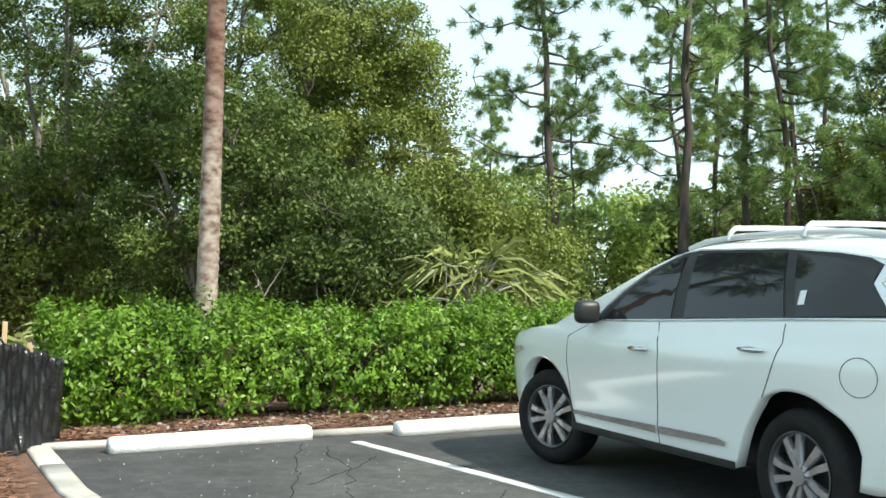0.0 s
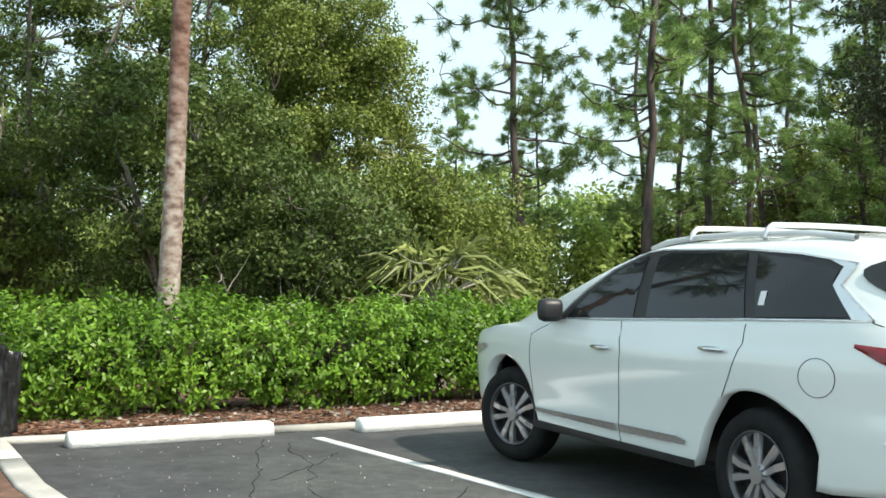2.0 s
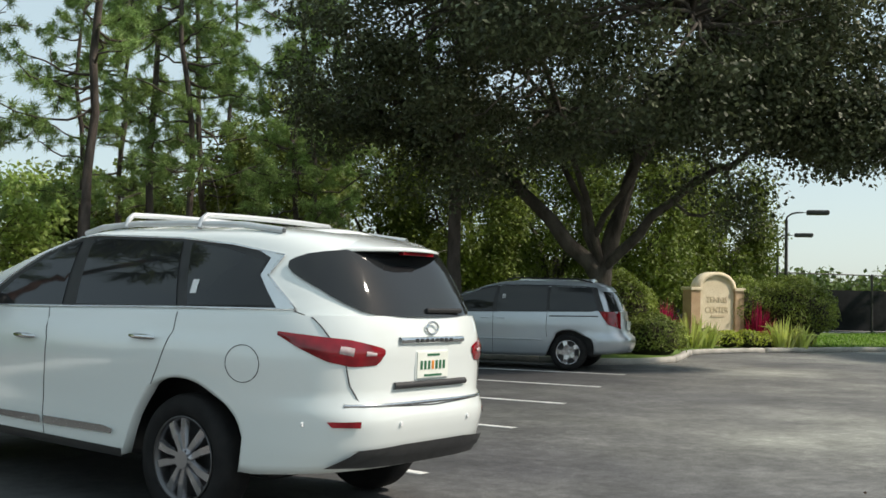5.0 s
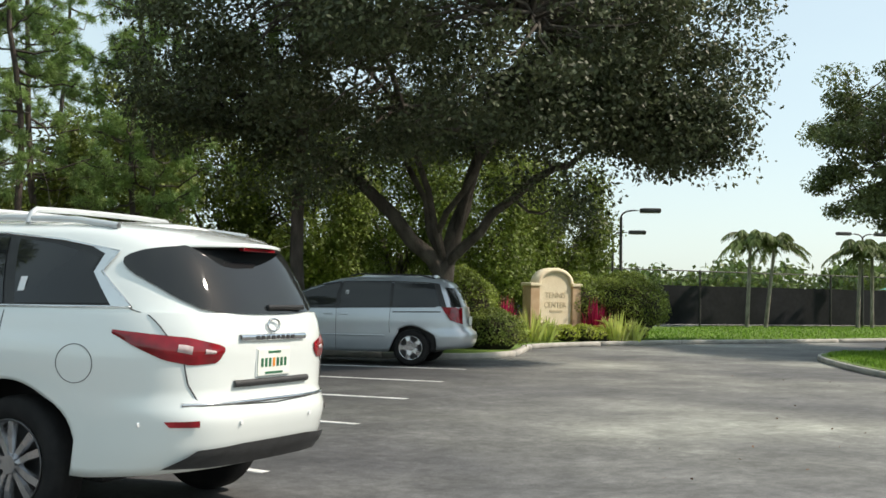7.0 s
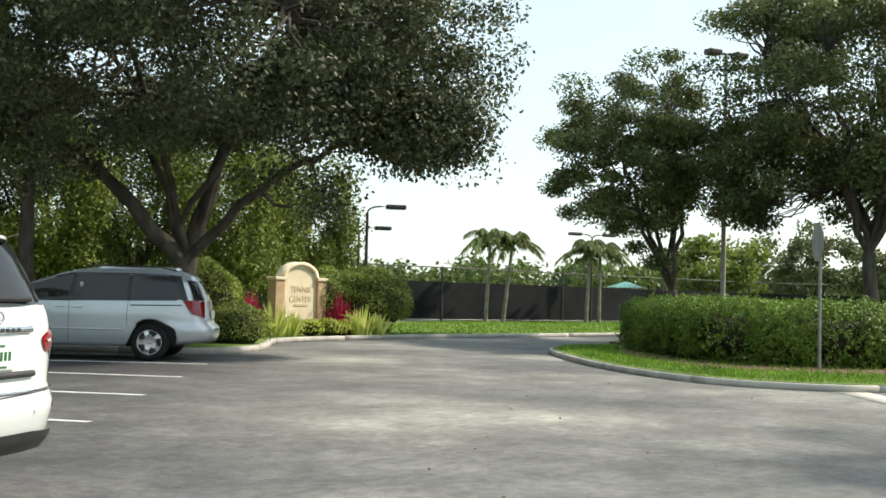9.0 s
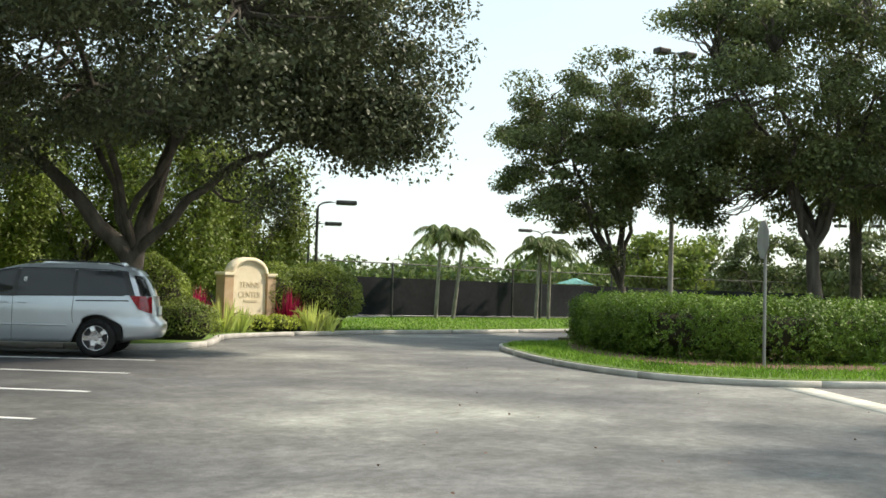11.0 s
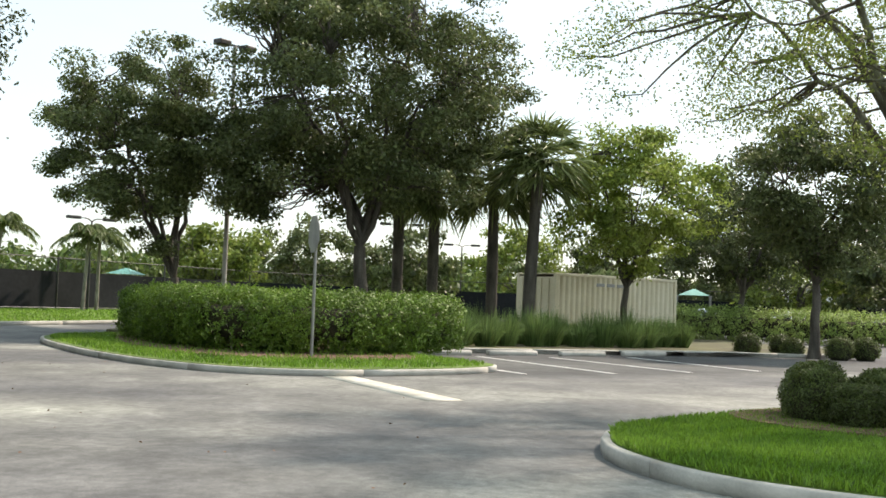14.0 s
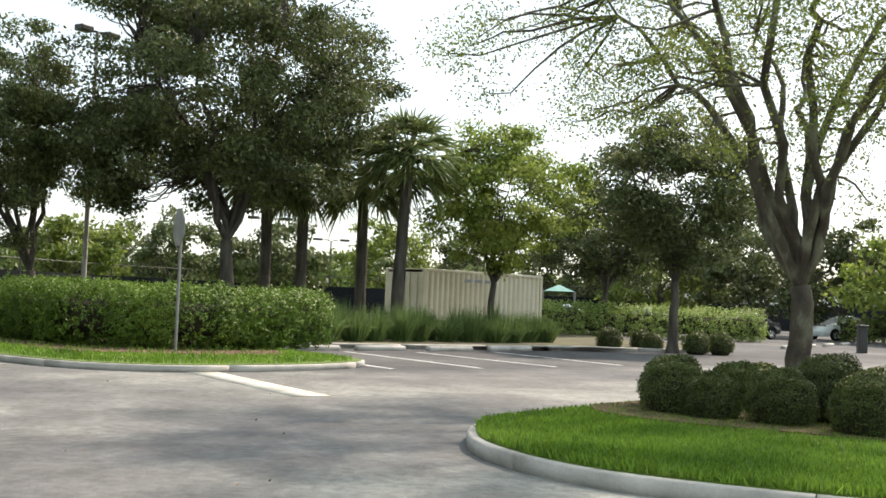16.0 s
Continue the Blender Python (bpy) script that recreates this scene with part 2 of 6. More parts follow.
# ---- mesh helpers ----
def mesh_from(name, verts, faces_list, mat, smooth=False):
    """One mesh from numpy vertices and a list of (n, k) face arrays."""
    me = bpy.data.meshes.new(name)
    verts = np.asarray(verts, dtype=np.float32)
    loops, sizes = [], []
    for f in faces_list:
        f = np.asarray(f, dtype=np.int32)
        loops.append(f.ravel())
        sizes.append(np.full(len(f), f.shape[1], dtype=np.int32))
    loops, sizes = np.concatenate(loops), np.concatenate(sizes)
    me.vertices.add(len(verts))
    me.vertices.foreach_set("co", verts.ravel())
    me.loops.add(len(loops))
    me.loops.foreach_set("vertex_index", loops)
    me.polygons.add(len(sizes))
    starts = np.concatenate(([0], np.cumsum(sizes)[:-1])).astype(np.int32)
    me.polygons.foreach_set("loop_start", starts)
    if smooth:
        me.polygons.foreach_set("use_smooth", np.ones(len(sizes), dtype=bool))
    me.update(calc_edges=True)
    me.validate()
    me.materials.append(mat)
    return me


def put(name, me, parent=None, label=""):
    """Links mesh data as one object, under a thing if one is given."""
    ob = new(name, me)
    if parent:
        ob.parent = parent
    return tagged(ob, label)


def part(name, bm, mat, parent=None, label="", smooth=False):
    """Links a bmesh as one mesh object under a thing or a part."""
    me = bpy.data.meshes.new(name)
    if smooth:
        for f in bm.faces:
            f.smooth = True
    bm.to_mesh(me)
    bm.free()
    me.materials.append(mat)
    return put(name, me, parent, label)


def thing(name, at, label, category, group="", rz=0.0):
    ob = new(name)
    ob.matrix_world = pose(at[0], at[1], at[2], 0, 0, rz)
    ob.empty_display_size = 0.2
    return tagged(ob, label, category, group)


def box(bm, centre, size, rz=0.0, bevel=0.0, taper=1.0):
    r = bmesh.ops.create_cube(bm, size=1.0, matrix=pose(*centre, 0, 0, rz) @ Matrix.Diagonal((*size, 1)))
    if taper != 1.0:
        top = [v for v in r["verts"]]
        inv = pose(*centre, 0, 0, rz).inverted()
        for v in top:
            c = inv @ v.co
            if c.z > 0:
                v.co = pose(*centre, 0, 0, rz) @ Vector((c.x * taper, c.y * taper, c.z))
    if bevel:
        es = list({e for v in r["verts"] for e in v.link_edges})
        bmesh.ops.bevel(bm, geom=es, offset=bevel, segments=2, affect="EDGES", profile=0.5)
    return bm


def boxed(centre, size, rz=0.0, bevel=0.0, taper=1.0):
    return box(bmesh.new(), centre, size, rz, bevel, taper)


def tubes(paths, sides=6):
    """Vertices and quads of tapered tubes. paths: lists of (points (n, 3), radii (n,))."""
    vs, fs, base = [], [], 0
    ang = np.linspace(0, 2 * np.pi, sides, endpoint=False)
    ca, sa = np.cos(ang), np.sin(ang)
    for pts, rad in paths:
        pts, rad = np.asarray(pts, float), np.asarray(rad, float)
        d = np.gradient(pts, axis=0)
        d /= np.linalg.norm(d, axis=1)[:, None] + 1e-9
        ref = np.where(np.abs(d[:, 2:3]) > 0.9, np.array([[1.0, 0, 0]]), np.array([[0, 0, 1.0]]))
        if np.abs(d[0, 2]) > 0.7:
            ref = np.tile(np.array([[1.0, 0, 0]]), (len(d), 1))
        u = np.cross(d, ref)
        u /= np.linalg.norm(u, axis=1)[:, None] + 1e-9
        w = np.cross(d, u)
        ring = pts[:, None, :] + rad[:, None, None] * (ca[None, :, None] * u[:, None, :] + sa[None, :, None] * w[:, None, :])
        n = len(pts)
        vs.append(ring.reshape(-1, 3))
        i, j = np.meshgrid(np.arange(n - 1), np.arange(sides), indexing="ij")
        a, b = base + i * sides + j, base + i * sides + (j + 1) % sides
        fs.append(np.stack([a, b, b + sides, a + sides], -1).reshape(-1, 4))
        base += n * sides
    return np.concatenate(vs), np.concatenate(fs)


def tube_mesh(name, paths, mat, sides=6):
    v, f = tubes(paths, sides)
    return mesh_from(name, v, [f], mat, smooth=True)


def unit(v):
    return v / (np.linalg.norm(v, axis=-1, keepdims=True) + 1e-9)


def leaf_mesh(name, rng, at, length, width, mat, normal=None, droop=0.0, spread=1.0):
    """Leaves as folded diamonds, each growing from its point; normal: directions that they roughly face."""
    n = len(at)
    face = rng.normal(size=(n, 3)) * spread
    if normal is not None:
        face = face * 0.75 + normal
    else:
        face[:, 2] = np.abs(face[:, 2]) + 0.25
    face = unit(face)
    along = unit(np.cross(face, rng.normal(size=(n, 3))))
    along[:, 2] -= droop
    along = unit(along)
    side = unit(np.cross(face, along))
    ln = (length * rng.uniform(0.7, 1.3, n))[:, None]
    wd = (width * rng.uniform(0.75, 1.25, n))[:, None]
    mid = at + along * ln * 0.45
    v = np.stack([at, mid + side * wd * 0.5 + face * wd * 0.12, at + along * ln, mid - side * wd * 0.5 + face * wd * 0.12], 1).reshape(-1, 3)
    i = np.arange(n)[:, None] * 4
    return mesh_from(name, v, [np.concatenate([i + np.array([[0, 1, 2, 3]])])], mat)


def blade_mesh(name, rng, at, tip, width, mat, bend=0.25):
    """Blades from their feet to their tips, bending outward in two steps."""
    n = len(at)
    d = tip - at
    side = unit(np.cross(d, rng.normal(size=(n, 3)))) * (np.broadcast_to(width, (n,))[:, None] * 0.5)
    mid = at + d * 0.55
    mid[:, 2] += np.linalg.norm(d[:, :2], axis=1) * bend
    v = np.stack([at - side, at + side, mid + side * 0.8, mid - side * 0.8, tip], 1).reshape(-1, 3)
    i = np.arange(n)[:, None] * 5
    return mesh_from(name, v, [i + np.array([[0, 1, 2, 3]]), i + np.array([[3, 2, 4]])], mat)


def needle_mesh(name, at, tip, width, mat, rng):
    """Single slim needles, one triangle each."""
    side = unit(np.cross(tip - at, rng.normal(size=at.shape))) * width * 0.5
    v = np.stack([at - side, at + side, tip], 1).reshape(-1, 3)
    return mesh_from(name, v, [np.arange(len(v)).reshape(-1, 3)], mat)


def wobble(rng, a, b, n, amount):
    """A crooked line of n points from a to b."""
    a, b = np.asarray(a, float), np.asarray(b, float)
    t = np.linspace(0, 1, n)[:, None]
    off = np.cumsum(rng.normal(size=(n, 3)), axis=0)
    off -= off[:1] + (off[-1:] - off[:1]) * t
    return a + (b - a) * t + off * amount * np.linalg.norm(b - a) / n


# ---- the lie of the land ----
SUV_AT, SUV_YAW, SUV_PITCH = (2.84, 6.583, -0.052), 113.53, -1.45
FALL = 0.0245
_cf = (math.cos(radians(SUV_YAW)), math.sin(radians(SUV_YAW)))


def step(x, a, b):
    t = np.clip((np.asarray(x, float) - a) / (b - a), 0, 1)
    return t * t * (3 - 2 * t)


def land(x, y):
    """Height of the ground: level, but for the fall of the stalls round the white car."""
    dx, dy = np.asarray(x, float) - SUV_AT[0], np.asarray(y, float) - SUV_AT[1]
    s, l = dx * _cf[0] + dy * _cf[1], -dx * _cf[1] + dy * _cf[0]
    return FALL * (np.clip(s, -4, 5) - 2.15) * step(s, -3.5, -0.8) * (1 - step(s, 8, 16)) * step(l, -5, -2) * (1 - step(l, 5, 9))


def grid_sheet(name, xs, ys, dz, mat, label, kind="structure", keep=None):
    X, Y = np.meshgrid(xs, ys, indexing="ij")
    v = np.stack([X, Y, land(X, Y) + dz], -1).reshape(-1, 3)
    ny = len(ys)
    i, j = np.meshgrid(np.arange(len(xs) - 1), np.arange(ny - 1), indexing="ij")
    a = (i * ny + j).ravel()
    me = mesh_from(name, v, [np.stack([a, a + ny, a + ny + 1, a + 1], -1)], mat, smooth=True)
    return tagged(put(name, me), label, kind=kind)


fine = lambda a, b, s: np.arange(a, b + s / 2, s)
grid_sheet("ground", np.concatenate(([-3000, -800, -200, -60, -30], fine(-16, 24, 0.5), [40, 80, 200, 800, 3000])),
           np.concatenate(([-3000, -800, -200, -60, -20], fine(-4, 28, 0.5), [40, 80, 200, 800, 3000])), -0.03, M_SOIL, "level sandy ground with thin grass out to the horizon")
grid_sheet("road", np.concatenate(([-40, -25], fine(-14, 22, 0.5), [30, 40, 60, 90, 130])),
           np.concatenate(([-70, -40, -20, -10], fine(-4, 24, 0.5), [30])), 0.0, M_ASPHALT, "worn grey asphalt of a car park with soft pale wear patches")


def smooth_loop(pts, n=8, closed=True):
    """A rounded line through the points (Catmull-Rom)."""
    p = np.asarray(pts, float)
    m = len(p)
    out = []
    for k in range(m if closed else m - 1):
        i = [(k - 1) % m, k, (k + 1) % m, (k + 2) % m] if closed else [max(k - 1, 0), k, k + 1, min(k + 2, m - 1)]
        a, b, c, d = p[i]
        for t in np.linspace(0, 1, n, endpoint=False):
            out.append(0.5 * ((2 * b) + (c - a) * t + (2 * a - 5 * b + 4 * c - d) * t * t + (3 * b - a - 3 * c + d) * t ** 3))
    if not closed:
        out.append(p[-1])
    return np.array(out)


def inside(poly, x, y):
    x, y = np.asarray(x), np.asarray(y)
    res = np.zeros(x.shape, bool)
    j = len(poly) - 1
    for i in range(len(poly)):
        (xi, yi), (xj, yj) = poly[i], poly[j]
        res ^= ((yi > y) != (yj > y)) & (x < (xj - xi) * (y - yi) / (yj - yi + 1e-12) + xi)
        j = i
    return res


def strip_bed(name, line, back, height, mat, label):
    """A raised bed between a kerb line and its far edge, with a drop at the kerb."""
    a, b = np.asarray(line, float), np.asarray(back, float)
    n = len(a)
    v = np.concatenate([np.column_stack([a, land(a[:, 0], a[:, 1]) - 0.05]), np.column_stack([a, land(a[:, 0], a[:, 1]) + height]), np.column_stack([b, land(b[:, 0], b[:, 1]) + height])])
    i = np.arange(n - 1)
    f = np.concatenate([np.stack([k * n + i, k * n + i + 1, (k + 1) * n + i + 1, (k + 1) * n + i], -1) for k in range(2)])
    return tagged(put(name, mesh_from(name, v, [f], mat)), label, kind="structure")


def bed(name, line, height, mat, label, bulge=0.0):
    """A raised planting bed inside a closed line."""
    line = np.asarray(line, float)
    if not bulge:
        bm = bmesh.new()
        vs = [bm.verts.new((x, y, float(land(x, y)) + height)) for x, y in line]
        face = bm.faces.new(vs)
        bmesh.ops.triangulate(bm, faces=[face], ngon_method="EAR_CLIP")
        bmesh.ops.recalc_face_normals(bm, faces=bm.faces)
        if sum(f.normal.z for f in bm.faces) < 0:
            bmesh.ops.reverse_faces(bm, faces=bm.faces)
        rim = [e for e in bm.edges if e.is_boundary]
        low = bmesh.ops.extrude_edge_only(bm, edges=rim)["geom"]
        for v in low:
            if isinstance(v, bmesh.types.BMVert):
                v.co.z -= height + 0.1
        return tagged(part(name, bm, mat), label, kind="structure")
    c = line.mean(0)
    vs, fs, n = [], [], len(line)
    for k, s in enumerate((1.0, 0.85, 0.6, 0.3)):
        p = c + (line - c) * s
        vs.append(np.column_stack([p, land(p[:, 0], p[:, 1]) + height + bulge * (1 - s * s)]))
    vs.append(np.column_stack([line, land(line[:, 0], line[:, 1]) - 0.1]))
    vs.append(np.array([[c[0], c[1], land(c[0], c[1]) + height + bulge]]))
    i = np.arange(n)
    j = (i + 1) % n
    for k in range(3):
        fs.append(np.stack([k * n + i, k * n + j, (k + 1) * n + j, (k + 1) * n + i], -1))
    fs.append(np.stack([4 * n + i, 4 * n + j, j, i], -1))
    tri = np.stack([3 * n + i, 3 * n + j, np.full(n, 5 * n)], -1)
    me = mesh_from(name, np.concatenate(vs), [np.concatenate(fs), tri], mat, smooth=False)
    return tagged(put(name, me), label, kind="structure")


def kerb_run(name, line, label, closed=False, piece=3.0, width=0.16, height=0.13):
    """A kerb in cast lengths with narrow joints, each a block of its own with a rounded top edge."""
    line = np.asarray(line, float)
    if closed:
        line = np.vstack([line, line[:1]])
    seg = np.linalg.norm(np.diff(line, axis=0), axis=1)
    s = np.concatenate(([0], np.cumsum(seg)))
    root = tagged(new(name), label, kind="structure")
    count = max(1, int(round(s[-1] / piece)))
    prof = [(-0.5, -0.1), (-0.5, 0.86), (-0.38, 1.0), (0.38, 1.0), (0.5, 0.86), (0.5, -0.1)]
    for k in range(count):
        a, b = s[-1] * k / count + 0.006, s[-1] * (k + 1) / count - 0.006
        t = np.linspace(a, b, max(3, int((b - a) / 0.35)))
        x, y = np.interp(t, s, line[:, 0]), np.interp(t, s, line[:, 1])
        d = unit(np.column_stack([np.gradient(x), np.gradient(y)]))
        nrm = np.column_stack([-d[:, 1], d[:, 0]])
        z = land(x, y)
        v = np.stack([np.column_stack([x + nrm[:, 0] * u * width, y + nrm[:, 1] * u * width, z + h * height]) for u, h in prof], 1)
        m, q = len(t), len(prof)
        i, j = np.meshgrid(np.arange(m - 1), np.arange(q), indexing="ij")
        aa, bb = i * q + j, i * q + (j + 1) % q
        faces = np.stack([aa, bb, bb + q, aa + q], -1).reshape(-1, 4)
        caps = np.array([np.arange(q)[::-1], (m - 1) * q + np.arange(q)])
        put("kerb_stone", mesh_from("kerb_stone", v.reshape(-1, 3), [faces, caps], M_KERB), root)
    return root


# ---- beds, kerbs and painted lines ----
ISLAND = smooth_loop([(23.1, 14.3), (19.9, 11.65), (17.75, 9.2), (16.75, 7.2), (16.95, 5.7), (18.0, 4.5), (19.4, 3.55), (20.9, 3.3), (22.3, 4.6), (24.6, 6.4), (27.0, 9.0), (27.4, 12.4), (25.6, 14.6)], 6)
bed("pavement_island", ISLAND, 0.12, M_LAWN, "grass verge of the kerbed traffic island")
kerb_run("kerb_island", ISLAND, "pale concrete kerb round the traffic island", closed=True, height=0.11)

NEAR = smooth_loop([(11.0, 0.3), (10.7, 0.4), (10.2, 0.44), (9.36, 0.30), (8.5, -0.18), (7.93, -0.85), (7.45, -2.2), (6.9, -4.5), (7.0, -9.0), (10.0, -13.0), (15.0, -13.0), (18.5, -9.0), (18.3, -5.5), (16.2, -3.2), (13.6, -1.45), (12.2, -0.38)], 6)
bed("pavement_near_island", NEAR, 0.13, M_LAWN, "lush green lawn of the kerbed corner island", bulge=0.06)
kerb_run("kerb_near_island", NEAR, "pale concrete kerb with joints round the corner lawn", closed=True, piece=2.4, width=0.17, height=0.13)

SIGN_KERB = smooth_loop([(11.5, 21.5), (13.2, 18.9), (14.6, 17.55), (16.3, 17.75), (17.8, 18.9), (19.6, 20.4), (22.2, 20.95), (26.1, 21.05), (31.2, 20.3), (37.7, 19.7), (60.0, 17.5), (90.0, 14.0)], 6, closed=False)
kerb_run("kerb_sign", SIGN_KERB, "pale concrete kerb along the sign bed and far lawn", piece=3.5)
strip_bed("pavement_lawn", SIGN_KERB, SIGN_KERB * (1.0, 0.0) + (6.0, 62.0), 0.11, M_LAWN, "bright mown lawn in front of the court fence")

WOOD_EDGE = [(-3.55, 9.3), (-1.19, 10.28), (-0.47, 10.62), (1.0, 11.42), (5.0, 13.9), (9.6, 18.2), (11.5, 21.5)]
WOODS = np.vstack([WOOD_EDGE, [(20, 45), (10, 60), (-40, 60), (-40, 16), (-6.5, 11.0)]])
bed("ground_woods", WOODS, 0.05, M_STRAW, "reddish pine straw and soil under the hedge and wood")
kerb_run("kerb_woods", WOOD_EDGE, "low white painted kerb edge behind the wheel stops", piece=2.5, width=0.12, height=0.06)

LEFT_KERB = [(-3.9, 10.2), (-3.58, 9.6), (-2.47, 7.38), (-0.6, 4.4), (0.2, 2.9)]
kerb_run("kerb_left", LEFT_KERB, "flush pale concrete kerb edging of the pine straw bed", piece=2.0, width=0.19, height=0.06)
STRAW = np.array([(-3.95, 10.35), (-3.66, 9.55), (-2.55, 7.35), (-0.7, 4.4), (0.1, 2.9), (-4, 0), (-16, 0), (-16, 16), (-6.5, 11.2)])
bed("ground_straw", STRAW, 0.035, M_STRAW, "bed of reddish brown pine straw")

GRASS_BED = np.array([(24.9, 8.0), (26.6, 6.2), (28.6, 3.6), (31.0, 1.0), (33.4, -1.2), (33.6, -2.6), (35.0, -4.6), (37.4, -6.4), (40.5, -6.6), (46, -3.0), (60, 2), (60, 16), (38, 19), (29, 16)])
bed("ground_grass_bed", GRASS_BED, 0.1, M_SOIL, "dark mulched bed behind the far wheel stops")
kerb_run("kerb_grass_bed", GRASS_BED[:10], "pale concrete kerb in front of the tall grasses", piece=3.0)


def stripe(pts, width, name="painted_line", label="thin white painted stall line on the asphalt", mat=None):
    """A flat painted line a few millimetres thick that follows the ground."""
    pts = np.asarray(pts, float)
    t = np.linspace(0, 1, 12)
    s = np.linspace(0, 1, len(pts))
    x, y = np.interp(t, s, pts[:, 0]), np.interp(t, s, pts[:, 1])
    d = unit(np.column_stack([np.gradient(x), np.gradient(y)]))
    nx, ny = -d[:, 1] * width / 2, d[:, 0] * width / 2
    z = land(x, y)
    v = np.concatenate([np.column_stack([x + a * nx, y + a * ny, z + h]) for a, h in ((-1, 0), (-1, 0.005), (1, 0.005), (1, 0))])
    i = np.arange(11)
    f = np.concatenate([np.stack([k * 12 + i, k * 12 + i + 1, (k + 1) * 12 + i + 1, (k + 1) * 12 + i], -1) for k in range(3)])
    return tagged(put(name, mesh_from(name, v, [f], mat or M_WHITE)), label, "road marking", "stall lines")


for end, way, length in (((1.25, 6.93), (-0.555, 0.832), 3.66), ((4.24, 7.24), (-0.42, 0.91), 5.2), ((6.37, 9.12), (-0.47, 0.88), 5.2), ((8.43, 11.01), (-0.5, 0.866), 5.2), ((10.6, 12.98), (-0.53, 0.85), 5.2), ((12.82, 15.03), (-0.62, 0.78), 5.2)):
    stripe([end, (end[0] + way[0] * length, end[1] + way[1] * length)], 0.11)
for a, b in (((21.82, 1.02), (25.9, 4.51)), ((23.6, -0.47), (27.2, 2.9)), ((25.5, -2.0), (29.4, 1.1)), ((20.3, 2.6), (21.9, 4.0))):
    stripe([a, b], 0.11, label="thin white painted stall line of the far row")
stripe([(17.18, 5.24), (14.0, 2.77)], 0.55, "stop_bar", "broad faded white stop bar painted across the lane", M_OLDWHITE)


def wheel_stop(a, b, mat, label):
    """A precast wheel stop with sloped sides and two drain notches, lying from a to b."""
    a, b = np.array(a, float), np.array(b, float)
    d, ln = unit(b - a), np.linalg.norm(b - a)
    nrm = np.array([-d[1], d[0]])
    prof = [(-0.095, 0.0), (-0.085, 0.09), (-0.06, 0.13), (0.06, 0.13), (0.085, 0.09), (0.095, 0.0)]
    cuts = [0, 0.03, ln - 0.03, ln]
    scl = [0.86, 1, 1, 0.86]
    v = []
    for t, s in zip(cuts, scl):
        p = a + d * t
        z = float(land(p[0], p[1]))
        v += [(*(p + nrm * u * s), z + h * s) for u, h in prof]
    q = len(prof)
    f = [[k * q + j, k * q + (j + 1) % q, (k + 1) * q + (j + 1) % q, (k + 1) * q + j] for k in range(3) for j in range(q)]
    me = mesh_from("wheel_stop", np.array(v), [np.array(f), np.array([list(range(q))[::-1], [3 * q + j for j in range(q)]])], mat)
    return tagged(put("wheel_stop", me), label, "wheel stop", "wheel stops")


wheel_stop((-2.80, 9.23), (-1.22, 10.13), M_STOP, "white painted concrete wheel stop in the empty stall")
wheel_stop((-0.43, 10.39), (1.15, 11.28), M_STOP, "white painted concrete wheel stop before the white car")
for a, b in (((25.3, 5.75), (26.3, 4.75)), ((26.68, 4.39), (27.78, 3.33)), ((28.08, 2.75), (29.2, 1.7)), ((29.9, 1.25), (31.2, 0.15)), ((31.9, -0.4), (33.0, -1.25))):
    wheel_stop(a, b, M_KERB, "weathered grey concrete wheel stop in the far row")
for k in range(5):
    wheel_stop((44.0 + 3.2 * k, -9.6 - 1.6 * k), (45.7 + 3.2 * k, -10.4 - 1.6 * k), M_KERB, "weathered grey concrete wheel stop in a distant row")


